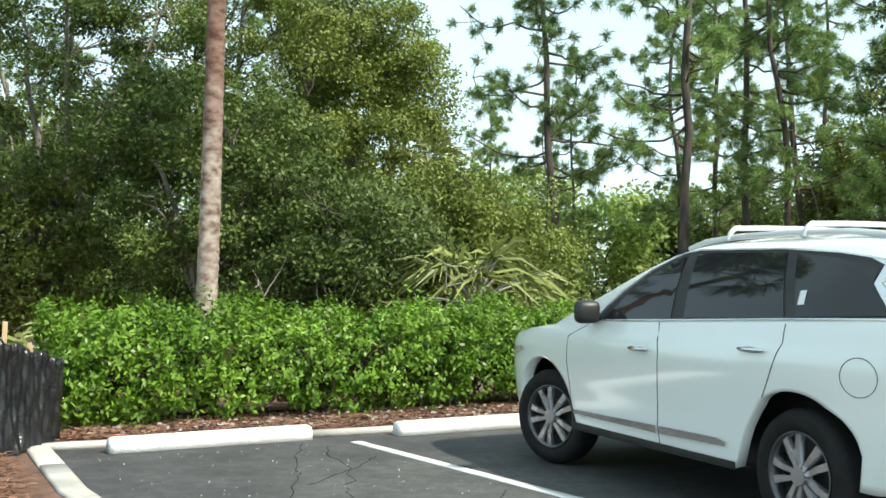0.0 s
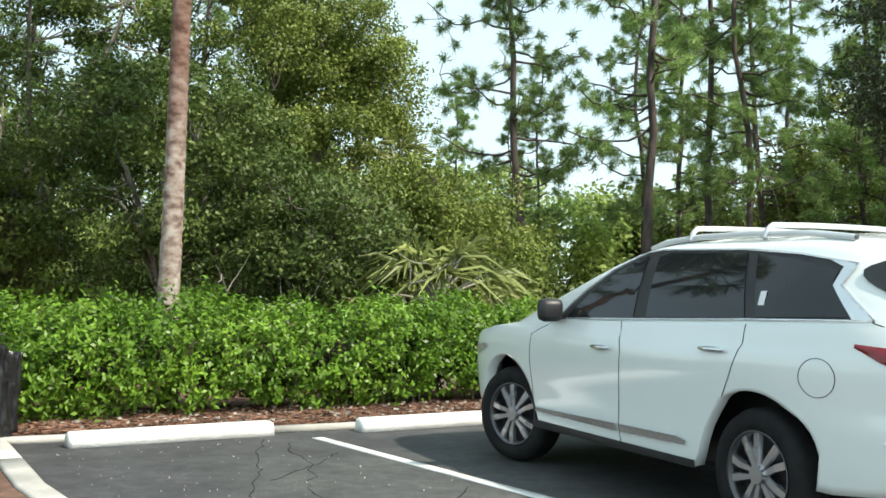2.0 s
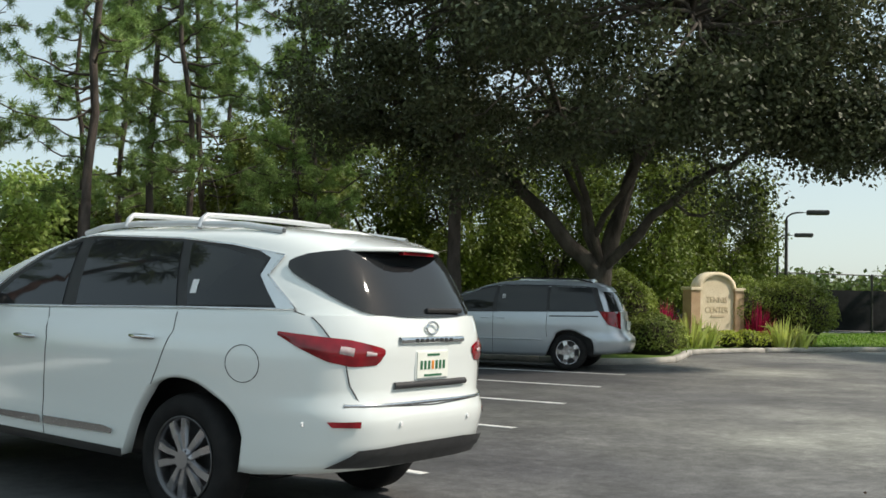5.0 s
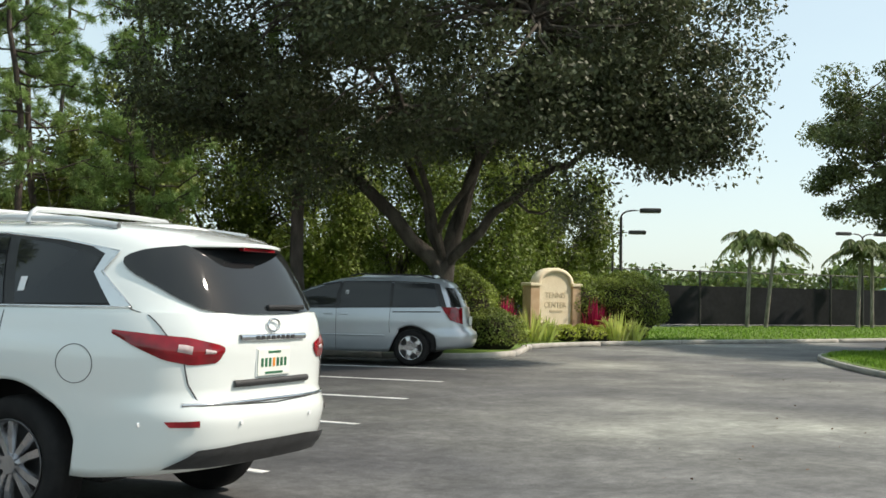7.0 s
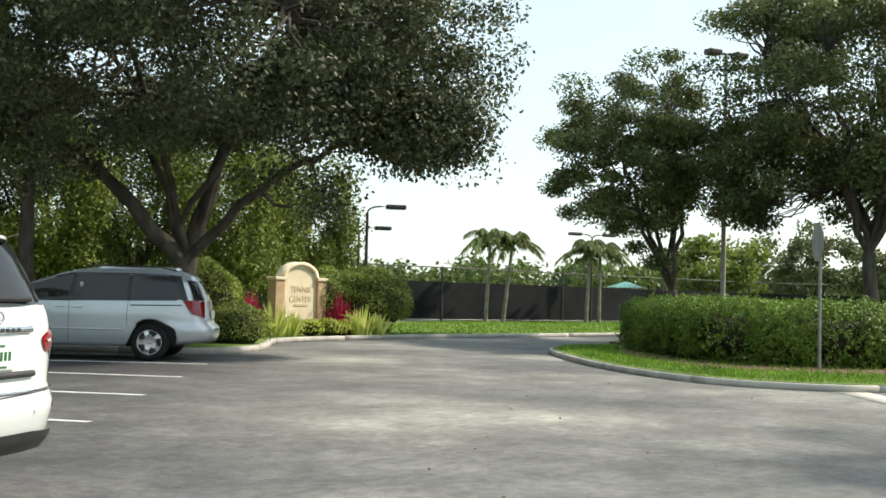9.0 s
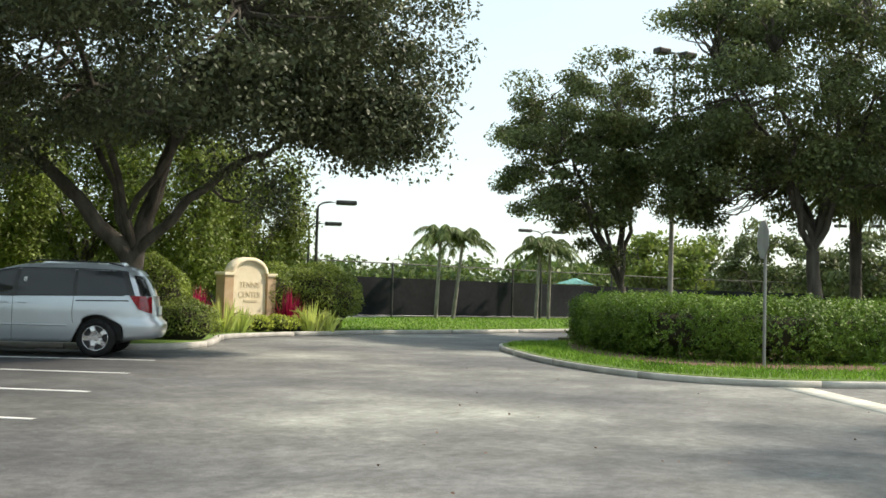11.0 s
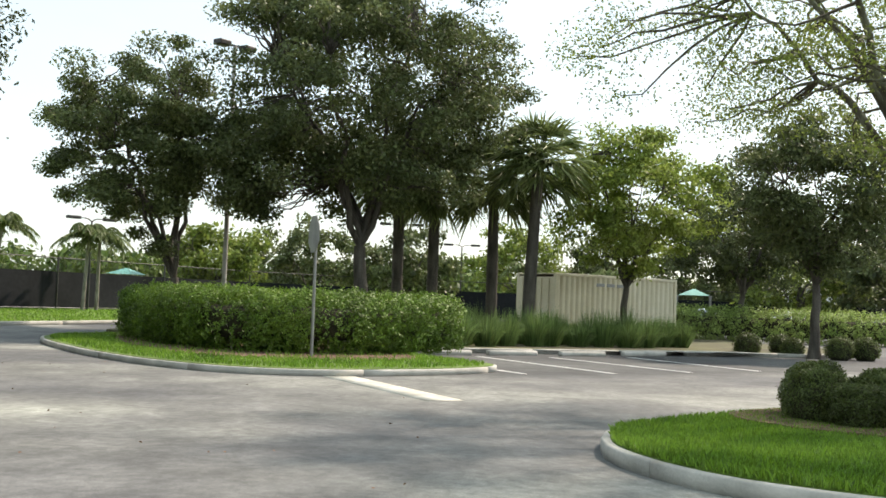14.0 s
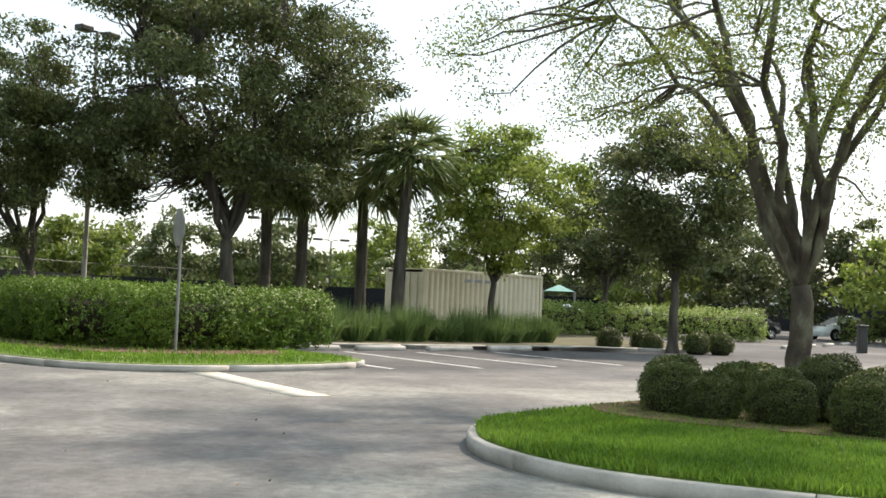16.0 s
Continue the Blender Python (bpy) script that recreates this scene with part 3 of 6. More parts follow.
# ---- hedges ----
def hedge(name, path, width, height, mat, label, seed, per_m2=900, leaf=0.055, base=0.0, rough=0.07, under=0.12, lumpy=0.03):
    """A clipped hedge along a path: a twiggy core coloured dark for inner shade, a leafy skin with hollows, and stems
    at the foot.
    """
    rng = np.random.default_rng(seed)
    path = np.asarray(path, float)
    seg = np.linalg.norm(np.diff(path, axis=0), axis=1)
    s = np.concatenate(([0], np.cumsum(seg)))
    L = s[-1]
    root = thing(name, (*path[0], float(land(*path[0])) + base), label, "hedge")
    o = np.array([*path[0], float(land(*path[0])) + base])

    def frame_at(t):
        x, y = np.interp(t, s, path[:, 0]), np.interp(t, s, path[:, 1])
        e = 0.15
        dx = np.interp(t + e, s, path[:, 0]) - np.interp(t - e, s, path[:, 0])
        dy = np.interp(t + e, s, path[:, 1]) - np.interp(t - e, s, path[:, 1])
        d = unit(np.stack([dx, dy], -1))
        return x, y, d

    def skin(t, a, inset=0.0):
        """Point and normal at length t and angle a round the section (a rounded box)."""
        x, y, d = frame_at(np.clip(t, 0, L))
        ca, sa = np.cos(a), np.sin(a)
        r = (np.abs(ca) ** 5 + np.abs(sa) ** 5) ** (-1 / 5)
        endf = np.sqrt(np.clip(1 - (np.clip(np.abs(t - L / 2) - (L / 2 - width / 2), 0, width / 2) / (width / 2)) ** 2.6, 0.02, 1))
        u = ca * r * (width / 2) * endf - ca * inset
        hgt = height * (0.5 + 0.5 * sa * r) - sa * inset
        hgt = under + hgt * (height - under) / height
        px, py = x - d[:, 1] * u, y + d[:, 0] * u
        p = np.stack([px, py, land(px, py) + base + hgt], -1)
        nrm = np.stack([-d[:, 1] * ca, d[:, 0] * ca, sa], -1)
        return p, unit(nrm)

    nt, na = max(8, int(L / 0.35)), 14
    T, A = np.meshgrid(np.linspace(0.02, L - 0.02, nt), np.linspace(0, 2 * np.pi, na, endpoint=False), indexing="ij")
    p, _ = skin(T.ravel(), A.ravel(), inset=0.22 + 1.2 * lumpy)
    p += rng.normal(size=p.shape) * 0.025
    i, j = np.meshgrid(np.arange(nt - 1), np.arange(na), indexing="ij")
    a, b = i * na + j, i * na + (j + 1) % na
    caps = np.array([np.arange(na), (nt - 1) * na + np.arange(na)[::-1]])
    put("core", mesh_from("core", p - o, [np.stack([a, b, b + na, a + na], -1).reshape(-1, 4), caps], M_SHADE_CORE, smooth=True), root, "twiggy inside, coloured dark for the shade among the leaves")
    shoot = 9
    n = int(per_m2 * L * (width + 2 * height)) // shoot
    t = rng.uniform(0, L, n)
    a = rng.uniform(-0.42 * np.pi, 1.42 * np.pi, n)
    # a ragged foot: bays where the soil shows under the leaves
    bay = np.sin(t * 2.1 + seed) * 0.5 + np.sin(t * 5.3 + 2.0) * 0.35 + np.sin(t * 9.7) * 0.25
    p, nrm = skin(t, a)
    depth = np.abs(rng.normal(size=n)) * rough * 1.2
    big = (np.sin(t * 2.3 + a * 2) * 0.6 + np.sin(t * 6.1 + a * 3.1 + seed) * 0.7 + np.sin(t * 11.3 - a * 5.3) * 0.6) * lumpy
    p = p + nrm * (big - depth + rng.uniform(0, rough, n))[:, None]
    floor_z = land(p[:, 0], p[:, 1]) + base
    keep = p[:, 2] - floor_z > under + bay * 1.5 * lumpy
    p, nrm, floor_z = p[keep], nrm[keep], floor_z[keep]
    # short shoots, each set with leaves all along it
    way = unit(nrm * 0.8 + np.array([0, 0, 0.7]) + rng.normal(size=p.shape) * 0.45)
    f = np.tile(np.linspace(0, 1, shoot), len(p))[:, None]
    q = np.repeat(p, shoot, 0) + np.repeat(way, shoot, 0) * (f * leaf * 2.0) + rng.normal(size=(len(p) * shoot, 3)) * leaf * 0.2
    q[:, 2] = np.maximum(q[:, 2], np.repeat(floor_z, shoot) + 0.02)
    put("foliage", leaf_mesh("foliage", rng, q - o, leaf, leaf * 0.5, mat, normal=np.repeat(way, shoot, 0) * 0.9 + np.repeat(nrm, shoot, 0) * 0.5), root)
    stems = []
    for k in range(int(L / 0.3)):
        x, y, d = frame_at(np.array([rng.uniform(0.2, L - 0.2)]))
        u = rng.uniform(-0.3, 0.3) * width
        q = np.array([x[0] - d[0, 1] * u, y[0] + d[0, 0] * u, 0])
        q[2] = float(land(q[0], q[1])) + base
        stems.append((wobble(rng, q - o, q - o + np.array([rng.normal() * 0.1, rng.normal() * 0.1, 0.55]), 5, 0.3), np.linspace(0.014, 0.006, 5)))
    tagged(put("undergrowth", tube_mesh("undergrowth", stems, M_TWIG, 4), root, "pale bare stems at the foot"), kind="stuff")
    return root


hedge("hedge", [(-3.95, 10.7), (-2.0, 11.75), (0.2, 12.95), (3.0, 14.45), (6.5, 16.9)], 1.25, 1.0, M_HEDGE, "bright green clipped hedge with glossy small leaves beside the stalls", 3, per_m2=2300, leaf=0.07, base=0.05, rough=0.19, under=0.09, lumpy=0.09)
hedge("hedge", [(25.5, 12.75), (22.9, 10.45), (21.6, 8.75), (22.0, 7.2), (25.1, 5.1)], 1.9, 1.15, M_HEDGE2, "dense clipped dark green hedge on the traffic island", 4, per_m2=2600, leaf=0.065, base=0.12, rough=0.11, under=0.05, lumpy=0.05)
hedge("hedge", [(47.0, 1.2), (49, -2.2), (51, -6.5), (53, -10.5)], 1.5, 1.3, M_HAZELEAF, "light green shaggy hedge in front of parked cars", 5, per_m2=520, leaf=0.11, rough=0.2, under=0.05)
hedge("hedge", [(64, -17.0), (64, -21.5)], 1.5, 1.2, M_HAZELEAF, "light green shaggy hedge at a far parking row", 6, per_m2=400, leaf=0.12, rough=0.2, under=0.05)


# ---- trees ----
def crown_tree(name, at, label, seed, fork=1.6, radius=0.25, centre=(0, 0, 5), size=(3, 3, 2.5), limbs=6, clumps=60, leaves=20000, leaf=0.11, clump=0.75, mat=None, bark=None, lean=(0, 0), group="trees", flat=0.65, stems=1, limb=0.55, lobes=(), boughs=()):
    """A broadleaf tree: tapered trunk, crooked limbs and twigs that reach every clump of leaves, gaps between the clumps."""
    rng = np.random.default_rng(seed)
    mat, bark = mat or M_OAK2, bark or M_BARK
    z0 = float(land(at[0], at[1])) + (at[2] if len(at) > 2 else 0.0)
    root = thing(name, (at[0], at[1], z0), label, "tree", group)
    centre, size = np.array(centre, float), np.array(size, float)
    top = np.array([lean[0], lean[1], fork])
    wood, trunk = [], []
    for k in range(stems):
        off = np.array([math.cos(2.1 * k), math.sin(2.1 * k), 0]) * radius * (1.1 if stems > 1 else 0)
        pts = wobble(rng, off * 0.8 + np.array([0, 0, -0.1]), top + off * 2.5, 8, 0.12)
        r = np.linspace(1.0, 0.72, 8) * radius * (0.75 if stems > 1 else 1)
        r[0] *= 1.45
        r[1] *= 1.12
        trunk.append((pts, r))
    # clump centres, more of them near the skin of the crown
    dirs = unit(rng.normal(size=(clumps * 3, 3)))
    rad = rng.uniform(0.2, 1.0, (clumps * 3, 1)) ** 0.45
    lumpy = 1 + 0.22 * np.sin(dirs[:, :1] * 4 + seed) * np.cos(dirs[:, 1:2] * 5 + 2 * seed)
    cs = centre + dirs * rad * size * lumpy
    cs = cs[cs[:, 2] > fork * 0.75][:clumps]
    for lc, ls, ln in lobes:
        cs = np.vstack([cs, np.array(lc) + unit(rng.normal(size=(ln, 3))) * rng.uniform(0.2, 1, (ln, 1)) ** 0.5 * np.array(ls)])
    starts = []
    for k in range(limbs):
        a = 2 * np.pi * (k + rng.uniform(-0.3, 0.3)) / limbs
        goal = centre + np.array([math.cos(a) * 0.62, math.sin(a) * 0.62, rng.uniform(-0.25, 0.6)]) * size
        src = trunk[k % stems][0][-1]
        mid = src + (goal - src) * 0.45 + np.array([0, 0, 0.12 * np.linalg.norm(goal - src)])
        pts = np.vstack([wobble(rng, src, mid, 6, 0.22), wobble(rng, mid, goal, 7, 0.3)[1:]])
        wood.append((pts, np.linspace(radius * limb, radius * 0.09, len(pts))))
        starts.append(pts[3:])
    for goal, low, thick in boughs:
        src = trunk[0][0][-1] * (1, 1, low)
        goal = np.array(goal, float)
        mid = src + (goal - src) * 0.5 + np.array([0, 0, 0.06 * np.linalg.norm(goal - src)])
        pts = np.vstack([wobble(rng, src, mid, 6, 0.12), wobble(rng, mid, goal, 7, 0.2)[1:]])
        wood.append((pts, np.linspace(radius * thick, radius * 0.12, len(pts))))
        starts.append(pts[4:])
    if len(starts):
        allp = np.vstack(starts)
        for c in cs:
            q = allp[np.argmin(np.linalg.norm((allp - c) * (1, 1, 1.4), axis=1))]
            wood.append((wobble(rng, q, c, 6, 0.35), np.linspace(radius * 0.14, 0.008, 6)))
    put("trunk", tube_mesh("trunk", trunk, bark, 12), root)
    tagged(put("branching", tube_mesh("branching", wood, bark, 5), root), kind="stuff")
    per = np.maximum(1, rng.poisson(leaves / len(cs), len(cs)))
    which = np.repeat(np.arange(len(cs)), per)
    d = unit(rng.normal(size=(len(which), 3))) * (rng.uniform(0, 1, (len(which), 1)) ** 0.5)
    sc = (clump * rng.uniform(0.6, 1.3, len(cs)))[which][:, None]
    p = cs[which] + d * sc * np.array([1.15, 1.15, flat])
    put("crown", leaf_mesh("crown", rng, p, leaf, leaf * 0.55, mat, normal=d * 0.6 + np.array([0, 0, 0.45]), droop=0.25), root)
    return root


def pine(seed, height, radius, first, spread, tufts, mat=None):
    """A slash pine: straight trunk, short crooked limbs, tufts of long needles at their ends."""
    rng = np.random.default_rng(seed)
    root = thing("pine_tree", (0, 0, 0), "tall slender pine with sparse tufted limbs", "tree", "pines behind the hedge")
    pts = wobble(rng, (0, 0, -0.1), (rng.normal() * 0.25, rng.normal() * 0.25, height), 14, 0.10)
    rr = np.linspace(radius, radius * 0.25, 14)
    put("trunk", tube_mesh("trunk", [(pts, rr)], M_PINEBARK, 10), root)
    wood, tip, way = [], [], []
    n = 46
    for k in range(n):
        f = first + (1 - first) * (k + rng.uniform(0, 1)) / n
        z = f * height
        src = np.array([np.interp(z, pts[:, 2], pts[:, 0]), np.interp(z, pts[:, 2], pts[:, 1]), z])
        a = rng.uniform(0, 2 * np.pi)
        ln = spread * (1 - 0.75 * ((f - first) / (1 - first)) ** 1.5) * rng.uniform(0.5, 1.1)
        end = src + np.array([math.cos(a) * ln, math.sin(a) * ln, ln * rng.uniform(-0.15, 0.45)])
        q = wobble(rng, src, end, 7, 0.3)
        q[:, 2] += 0.12 * ln * np.linspace(-1, 1, 7) ** 2
        wood.append((q, np.linspace(0.035, 0.012, 7)))
        m = max(2, int(tufts / n))
        for _ in range(m):
            u = rng.uniform(0.5, 1.0)
            c = np.array([np.interp(u, np.linspace(0, 1, 7), q[:, i]) for i in range(3)])
            off = rng.normal(size=3) * np.array([0.22, 0.22, 0.17]) * (0.6 + 0.3 * ln)
            wood.append((np.stack([c, c + off * 0.5, c + off]), np.array([0.012, 0.009, 0.006])))
            tip.append(c + off)
            way.append(unit(off + np.array([math.cos(a), math.sin(a), 0.5]) * 0.4))
    tagged(put("branching", tube_mesh("branching", wood, M_PINEBARK, 4), root), kind="stuff")
    tip, way = np.array(tip), np.array(way)
    k = 95
    at = np.repeat(tip, k, 0) + rng.normal(size=(len(tip) * k, 3)) * 0.05
    d = unit(np.repeat(way, k, 0) * 0.5 + unit(rng.normal(size=(len(tip) * k, 3))))
    end = at + d * rng.uniform(0.16, 0.29, (len(at), 1))
    end[:, 2] -= 0.04
    put("foliage", needle_mesh("foliage", at, end, 0.02, mat or M_NEEDLE, rng), root)
    return root


def fan_palm_head(rng, fronds, reach, mat, droop=0.6, dead=0):
    """Feet, tips and widths of the leaflets of a head of fan leaves, and the stalks."""
    at, tip, stalks = [], [], []
    for k in range(fronds):
        a = rng.uniform(0, 2 * np.pi)
        el = rng.uniform(-0.9, 1.35)
        d = np.array([math.cos(a) * math.cos(el), math.sin(a) * math.cos(el), math.sin(el)])
        c = d * reach * 0.5
        c[2] -= 0.06 * reach
        stalks.append((np.stack([d * 0.08, c * 0.55 + np.array([0, 0, 0.04]), c]), np.array([0.025, 0.02, 0.014])))
        s = unit(np.cross(d, (0, 0, 1.0)))
        up = np.cross(s, d)
        for f in np.linspace(-1.25, 1.25, 17):
            w = d * math.cos(f) + s * math.sin(f) + up * 0.15 * rng.normal()
            e = c + w * reach * rng.uniform(0.42, 0.58)
            e[2] -= droop * reach * 0.32 * rng.uniform(0.6, 1.3)
            at.append(c + w * 0.02)
            tip.append(e)
    return np.array(at), np.array(tip), stalks


def sabal(name, at, height, radius, seed, label, reach=1.5, fronds=30, lean=(0, 0), bark=None, head=True, base=0.0):
    """A cabbage palm: ringed trunk and a round head of drooping fan leaves."""
    rng = np.random.default_rng(seed)
    root = thing(name, (at[0], at[1], float(land(at[0], at[1])) + base), label, "palm tree", "palms")
    n = int(height / 0.05)
    z = np.linspace(-0.05, height, n)
    t = np.clip(z / height, 0, 1)
    r = radius * (1.12 - 0.2 * t + 0.018 * np.where(np.arange(n) % 2 == 0, 1, -1) + 0.03 * np.sin(t * 9 + seed) + 0.02 * rng.normal(size=n))
    pts = np.column_stack([lean[0] * t ** 1.3 + 0.02 * np.sin(t * 5), lean[1] * t ** 1.3, z])
    put("trunk", tube_mesh("trunk", [(pts, r)], bark or M_PALMBARK, 14), root)
    if head:
        a, e, st = fan_palm_head(rng, fronds, reach, M_FROND)
        o = np.array([lean[0], lean[1], height])
        put("crown", blade_mesh("crown", rng, a + o, e + o, 0.075, M_SABAL, bend=0.12), root)
        put("crown_stalk", tube_mesh("crown_stalk", [(p + o, q) for p, q in st], M_SABAL, 4), root)
    return root


def queen_palm(at, height, seed, label, reach=2.2, base=0.0):
    """A feather palm: slim grey trunk and arching plumes."""
    rng = np.random.default_rng(seed)
    root = thing("queen_palm", (at[0], at[1], base), label, "palm tree", "palms by the court fence")
    lean = rng.normal(size=2) * 0.25
    t = np.linspace(0, 1, 14)
    put("trunk", tube_mesh("trunk", [(np.column_stack([lean[0] * t, lean[1] * t, height * t - 0.05]), 0.10 - 0.025 * t)], M_PALEBARK, 10), root)
    at2, tip2, ribs = [], [], []
    o = np.array([lean[0], lean[1], height])
    for k in range(17):
        a, el = 2 * np.pi * k / 17 + rng.normal() * 0.2, rng.uniform(0.2, 1.5)
        h = np.array([math.cos(a), math.sin(a), 0])
        u = np.linspace(0, 1, 12)
        r = reach * rng.uniform(0.85, 1.1)
        p = o + np.outer(u * r * (math.cos(el) * 0.6 + 0.35), h) + np.outer(r * (math.sin(el) * u - 0.72 * u * u), (0, 0, 1))
        ribs.append((p, np.linspace(0.03, 0.008, 12)))
        side = np.cross(h, (0, 0, 1.0))
        for q in np.linspace(0.18, 1, 34):
            c = np.array([np.interp(q, u, p[:, i]) for i in range(3)])
            for sg in (-1, 1):
                at2.append(c)
                tip2.append(c + side * sg * 0.42 * (1.15 - 0.7 * q) + h * 0.18 + np.array([0, 0, -0.28 - 0.15 * rng.uniform()]))
    put("crown_rib", tube_mesh("crown_rib", ribs, M_SABAL, 4), root)
    put("crown", blade_mesh("crown", rng, np.array(at2), np.array(tip2), 0.06, M_SABAL, bend=0.2), root)
    return root


# broadleaf wood behind the hedge
for spec in (
    ((-6.2, 17.5), 11, (0, 0, 5.2), (3.0, 2.6, 3.9), M_WOODLEAF, 26000), ((-3.0, 20.0), 12, (0, 0, 5.0), (2.7, 2.5, 3.2), M_WOODLEAF2, 26000),
    ((-1.5, 21.5), 13, (0, 0, 5.3), (2.0, 2.1, 2.6), M_WOODLEAF2, 24000), ((0.1, 18.8), 14, (-0.4, 0, 2.5), (1.7, 1.6, 1.15), M_WOODLEAF2, 14000),
    ((-3.6, 16.3), 15, (0, 0, 3.2), (2.0, 1.6, 1.7), M_WOODLEAF, 15000), ((-1.5, 15.6), 16, (0, 0, 2.1), (1.5, 1.1, 1.2), M_WOODLEAF, 10000),
    ((-7.5, 21.0), 17, (0, 0, 6.0), (3.2, 2.8, 4.2), M_WOODLEAF, 20000), ((-9.5, 17.0), 18, (0, 0, 3.2), (2.2, 2.2, 2.6), M_WOODLEAF2, 12000),
    ((1.5, 19.5), 19, (0, 0, 1.8), (1.1, 1.2, 1.4), M_WOODLEAF2, 8000), ((-6.6, 16.2), 20, (0, 0, 1.9), (1.5, 1.2, 1.5), M_LIGHTLEAF, 10000),
):
    at, sd, c, sz, mt, nl = spec
    crown_tree("woodland_tree", at, "dense dark green broadleaf tree of the wood" if mt is M_WOODLEAF else "olive green broadleaf tree of the wood", sd, fork=1.3, radius=0.13, centre=c, size=sz, limbs=7, clumps=105, leaves=int(nl * 2.2), leaf=0.078, clump=0.46, mat=mt, bark=M_PALEBARK if sd % 2 else M_BARK, group="woodland trees")

sabal("palm_tree", (-2.78, 12.75), 7.5, 0.112, 31, "tall palm with a ringed pinkish grey trunk behind the hedge", lean=(0.22, 0.05), reach=2.0, fronds=44)
sabal("palm_tree", (-8.9, 15.9), 10.4, 0.14, 32, "tall palm with a round dark head beside the wood", lean=(0.1, -0.1), reach=2.4, fronds=48)

# pines
protos = [pine(41, 15, 0.13, 0.26, 2.6, 330), pine(42, 17, 0.125, 0.30, 2.3, 320), pine(43, 14, 0.105, 0.24, 2.0, 290), pine(44, 12, 0.09, 0.2, 1.8, 260)]
spots = [(2.95, 28.0, 0, 0.92), (5.55, 25.4, 1, 1.0), (8.0, 28.8, 1, 0.95), (8.45, 26.8, 2, 1.0), (8.65, 34.9, 2, 1.05), (10.8, 32.2, 0, 1.0), (11.05, 25.8, 3, 0.95), (11.6, 25.6, 3, 1.0),
         (6.8, 31.5, 2, 0.9), (4.2, 36.0, 3, 0.8), (1.5, 38.0, 3, 0.75), (13.5, 38.0, 0, 0.95), (-9.5, 27.0, 0, 0.9), (-12.0, 24.0, 3, 0.8), (-6.0, 33.0, 1, 0.9), (15.5, 33.0, 1, 0.9), (3.2, 32.0, 3, 0.55)]
used = set()
for k, (x, y, which, s) in enumerate(spots):
    m = pose(x, y, float(land(x, y)) + 0.05, 0, 0, 77 * k)
    if which not in used:
        used.add(which)
        protos[which].matrix_basis = m
    else:
        c = copy_thing(protos[which], m)
        c.scale = (s, s, s)

lone_pine = pine(45, 13, 0.17, 0.45, 1.8, 150)
lone_pine.matrix_basis = pose(12.6, 20.5, 0.0)


# ---- understorey by the hedge ----
def grid_faces_early(nu, nv):
    i, j = np.meshgrid(np.arange(nu - 1), np.arange(nv - 1), indexing="ij")
    a = (i * nv + j).ravel()
    return np.stack([a, a + 1, a + nv + 1, a + nv], -1)


def fan_clump(at, seed, reach, fronds, label, base=0.05, droop=1.0, stem=0.25):
    rng = np.random.default_rng(seed)
    root = thing("fan_palm", (at[0], at[1], float(land(*at)) + base), label, "palm", "low fan palms")
    a, e, st = fan_palm_head(rng, fronds, reach, M_FROND, droop=droop)
    o = np.array([0, 0, stem])
    put("crown", blade_mesh("crown", rng, a + o, e + o, 0.05, M_FROND, bend=0.15), root)
    put("crown_stalk", tube_mesh("crown_stalk", [(p + o, q) for p, q in st] + [(np.array([(0, 0, -0.1), (0, 0, stem * 0.6), (0, 0, stem + 0.1)]), np.array([0.14, 0.13, 0.1]))], M_TWIG, 5), root)
    return root


fan_clump((0.45, 15.1), 61, 1.7, 26, "low fan palm with long drooping yellowish leaves behind the hedge", stem=1.15, droop=1.3)
fan_clump((1.6, 17.2), 62, 1.1, 14, "low fan palm with drooping leaves at the wood's edge", stem=0.9, droop=1.2)
fan_clump((-0.2, 20.2), 63, 1.0, 16, "fan palm head among the trees", stem=3.7, droop=0.7)
fan_clump((-4.6, 13.3), 64, 1.0, 12, "small fan palm beside the silt fence", stem=0.5, droop=0.9)


def twig_tangle(at, seed, n, reach, label, base=0.05):
    """Bare pale twigs that arch out of one stem."""
    rng = np.random.default_rng(seed)
    root = thing("dead_bush", (at[0], at[1], float(land(*at)) + base), label, "dead bush", "bare bushes")
    p = []
    for k in range(n):
        d = rng.normal(size=3) * (0.8, 0.5, 0.3) + (0.5, -0.2, 1.0)
        tip = unit(d) * reach * rng.uniform(0.6, 1.1)
        q = wobble(rng, (0, 0, 0), tip, 9, 0.3)
        q[:, 2] -= 0.25 * (np.linspace(0, 1, 9) ** 2) * reach * 0.4
        p.append((q, np.linspace(0.022, 0.004, 9)))
        for _ in range(4):
            u = rng.integers(3, 8)
            e = q[u] + rng.normal(size=3) * 0.35 + (0.1, 0, 0.1)
            p.append((wobble(rng, q[u], e, 5, 0.3), np.linspace(0.009, 0.003, 5)))
    tagged(put("branching", tube_mesh("branching", p, M_TWIG, 4), root), kind="stuff")
    return root


twig_tangle((-0.5, 15.2), 71, 16, 2.6, "tangle of pale bare twigs in front of the trees")
twig_tangle((-1.9, 17.0), 72, 12, 3.6, "arching grey bare branches among the leaves")
twig_tangle((-4.4, 17.0), 73, 8, 3.8, "thin grey bare branches among dark leaves")
twig_tangle((10.9, 27.5), 74, 14, 6.0, "bare grey dead tree between the pines")


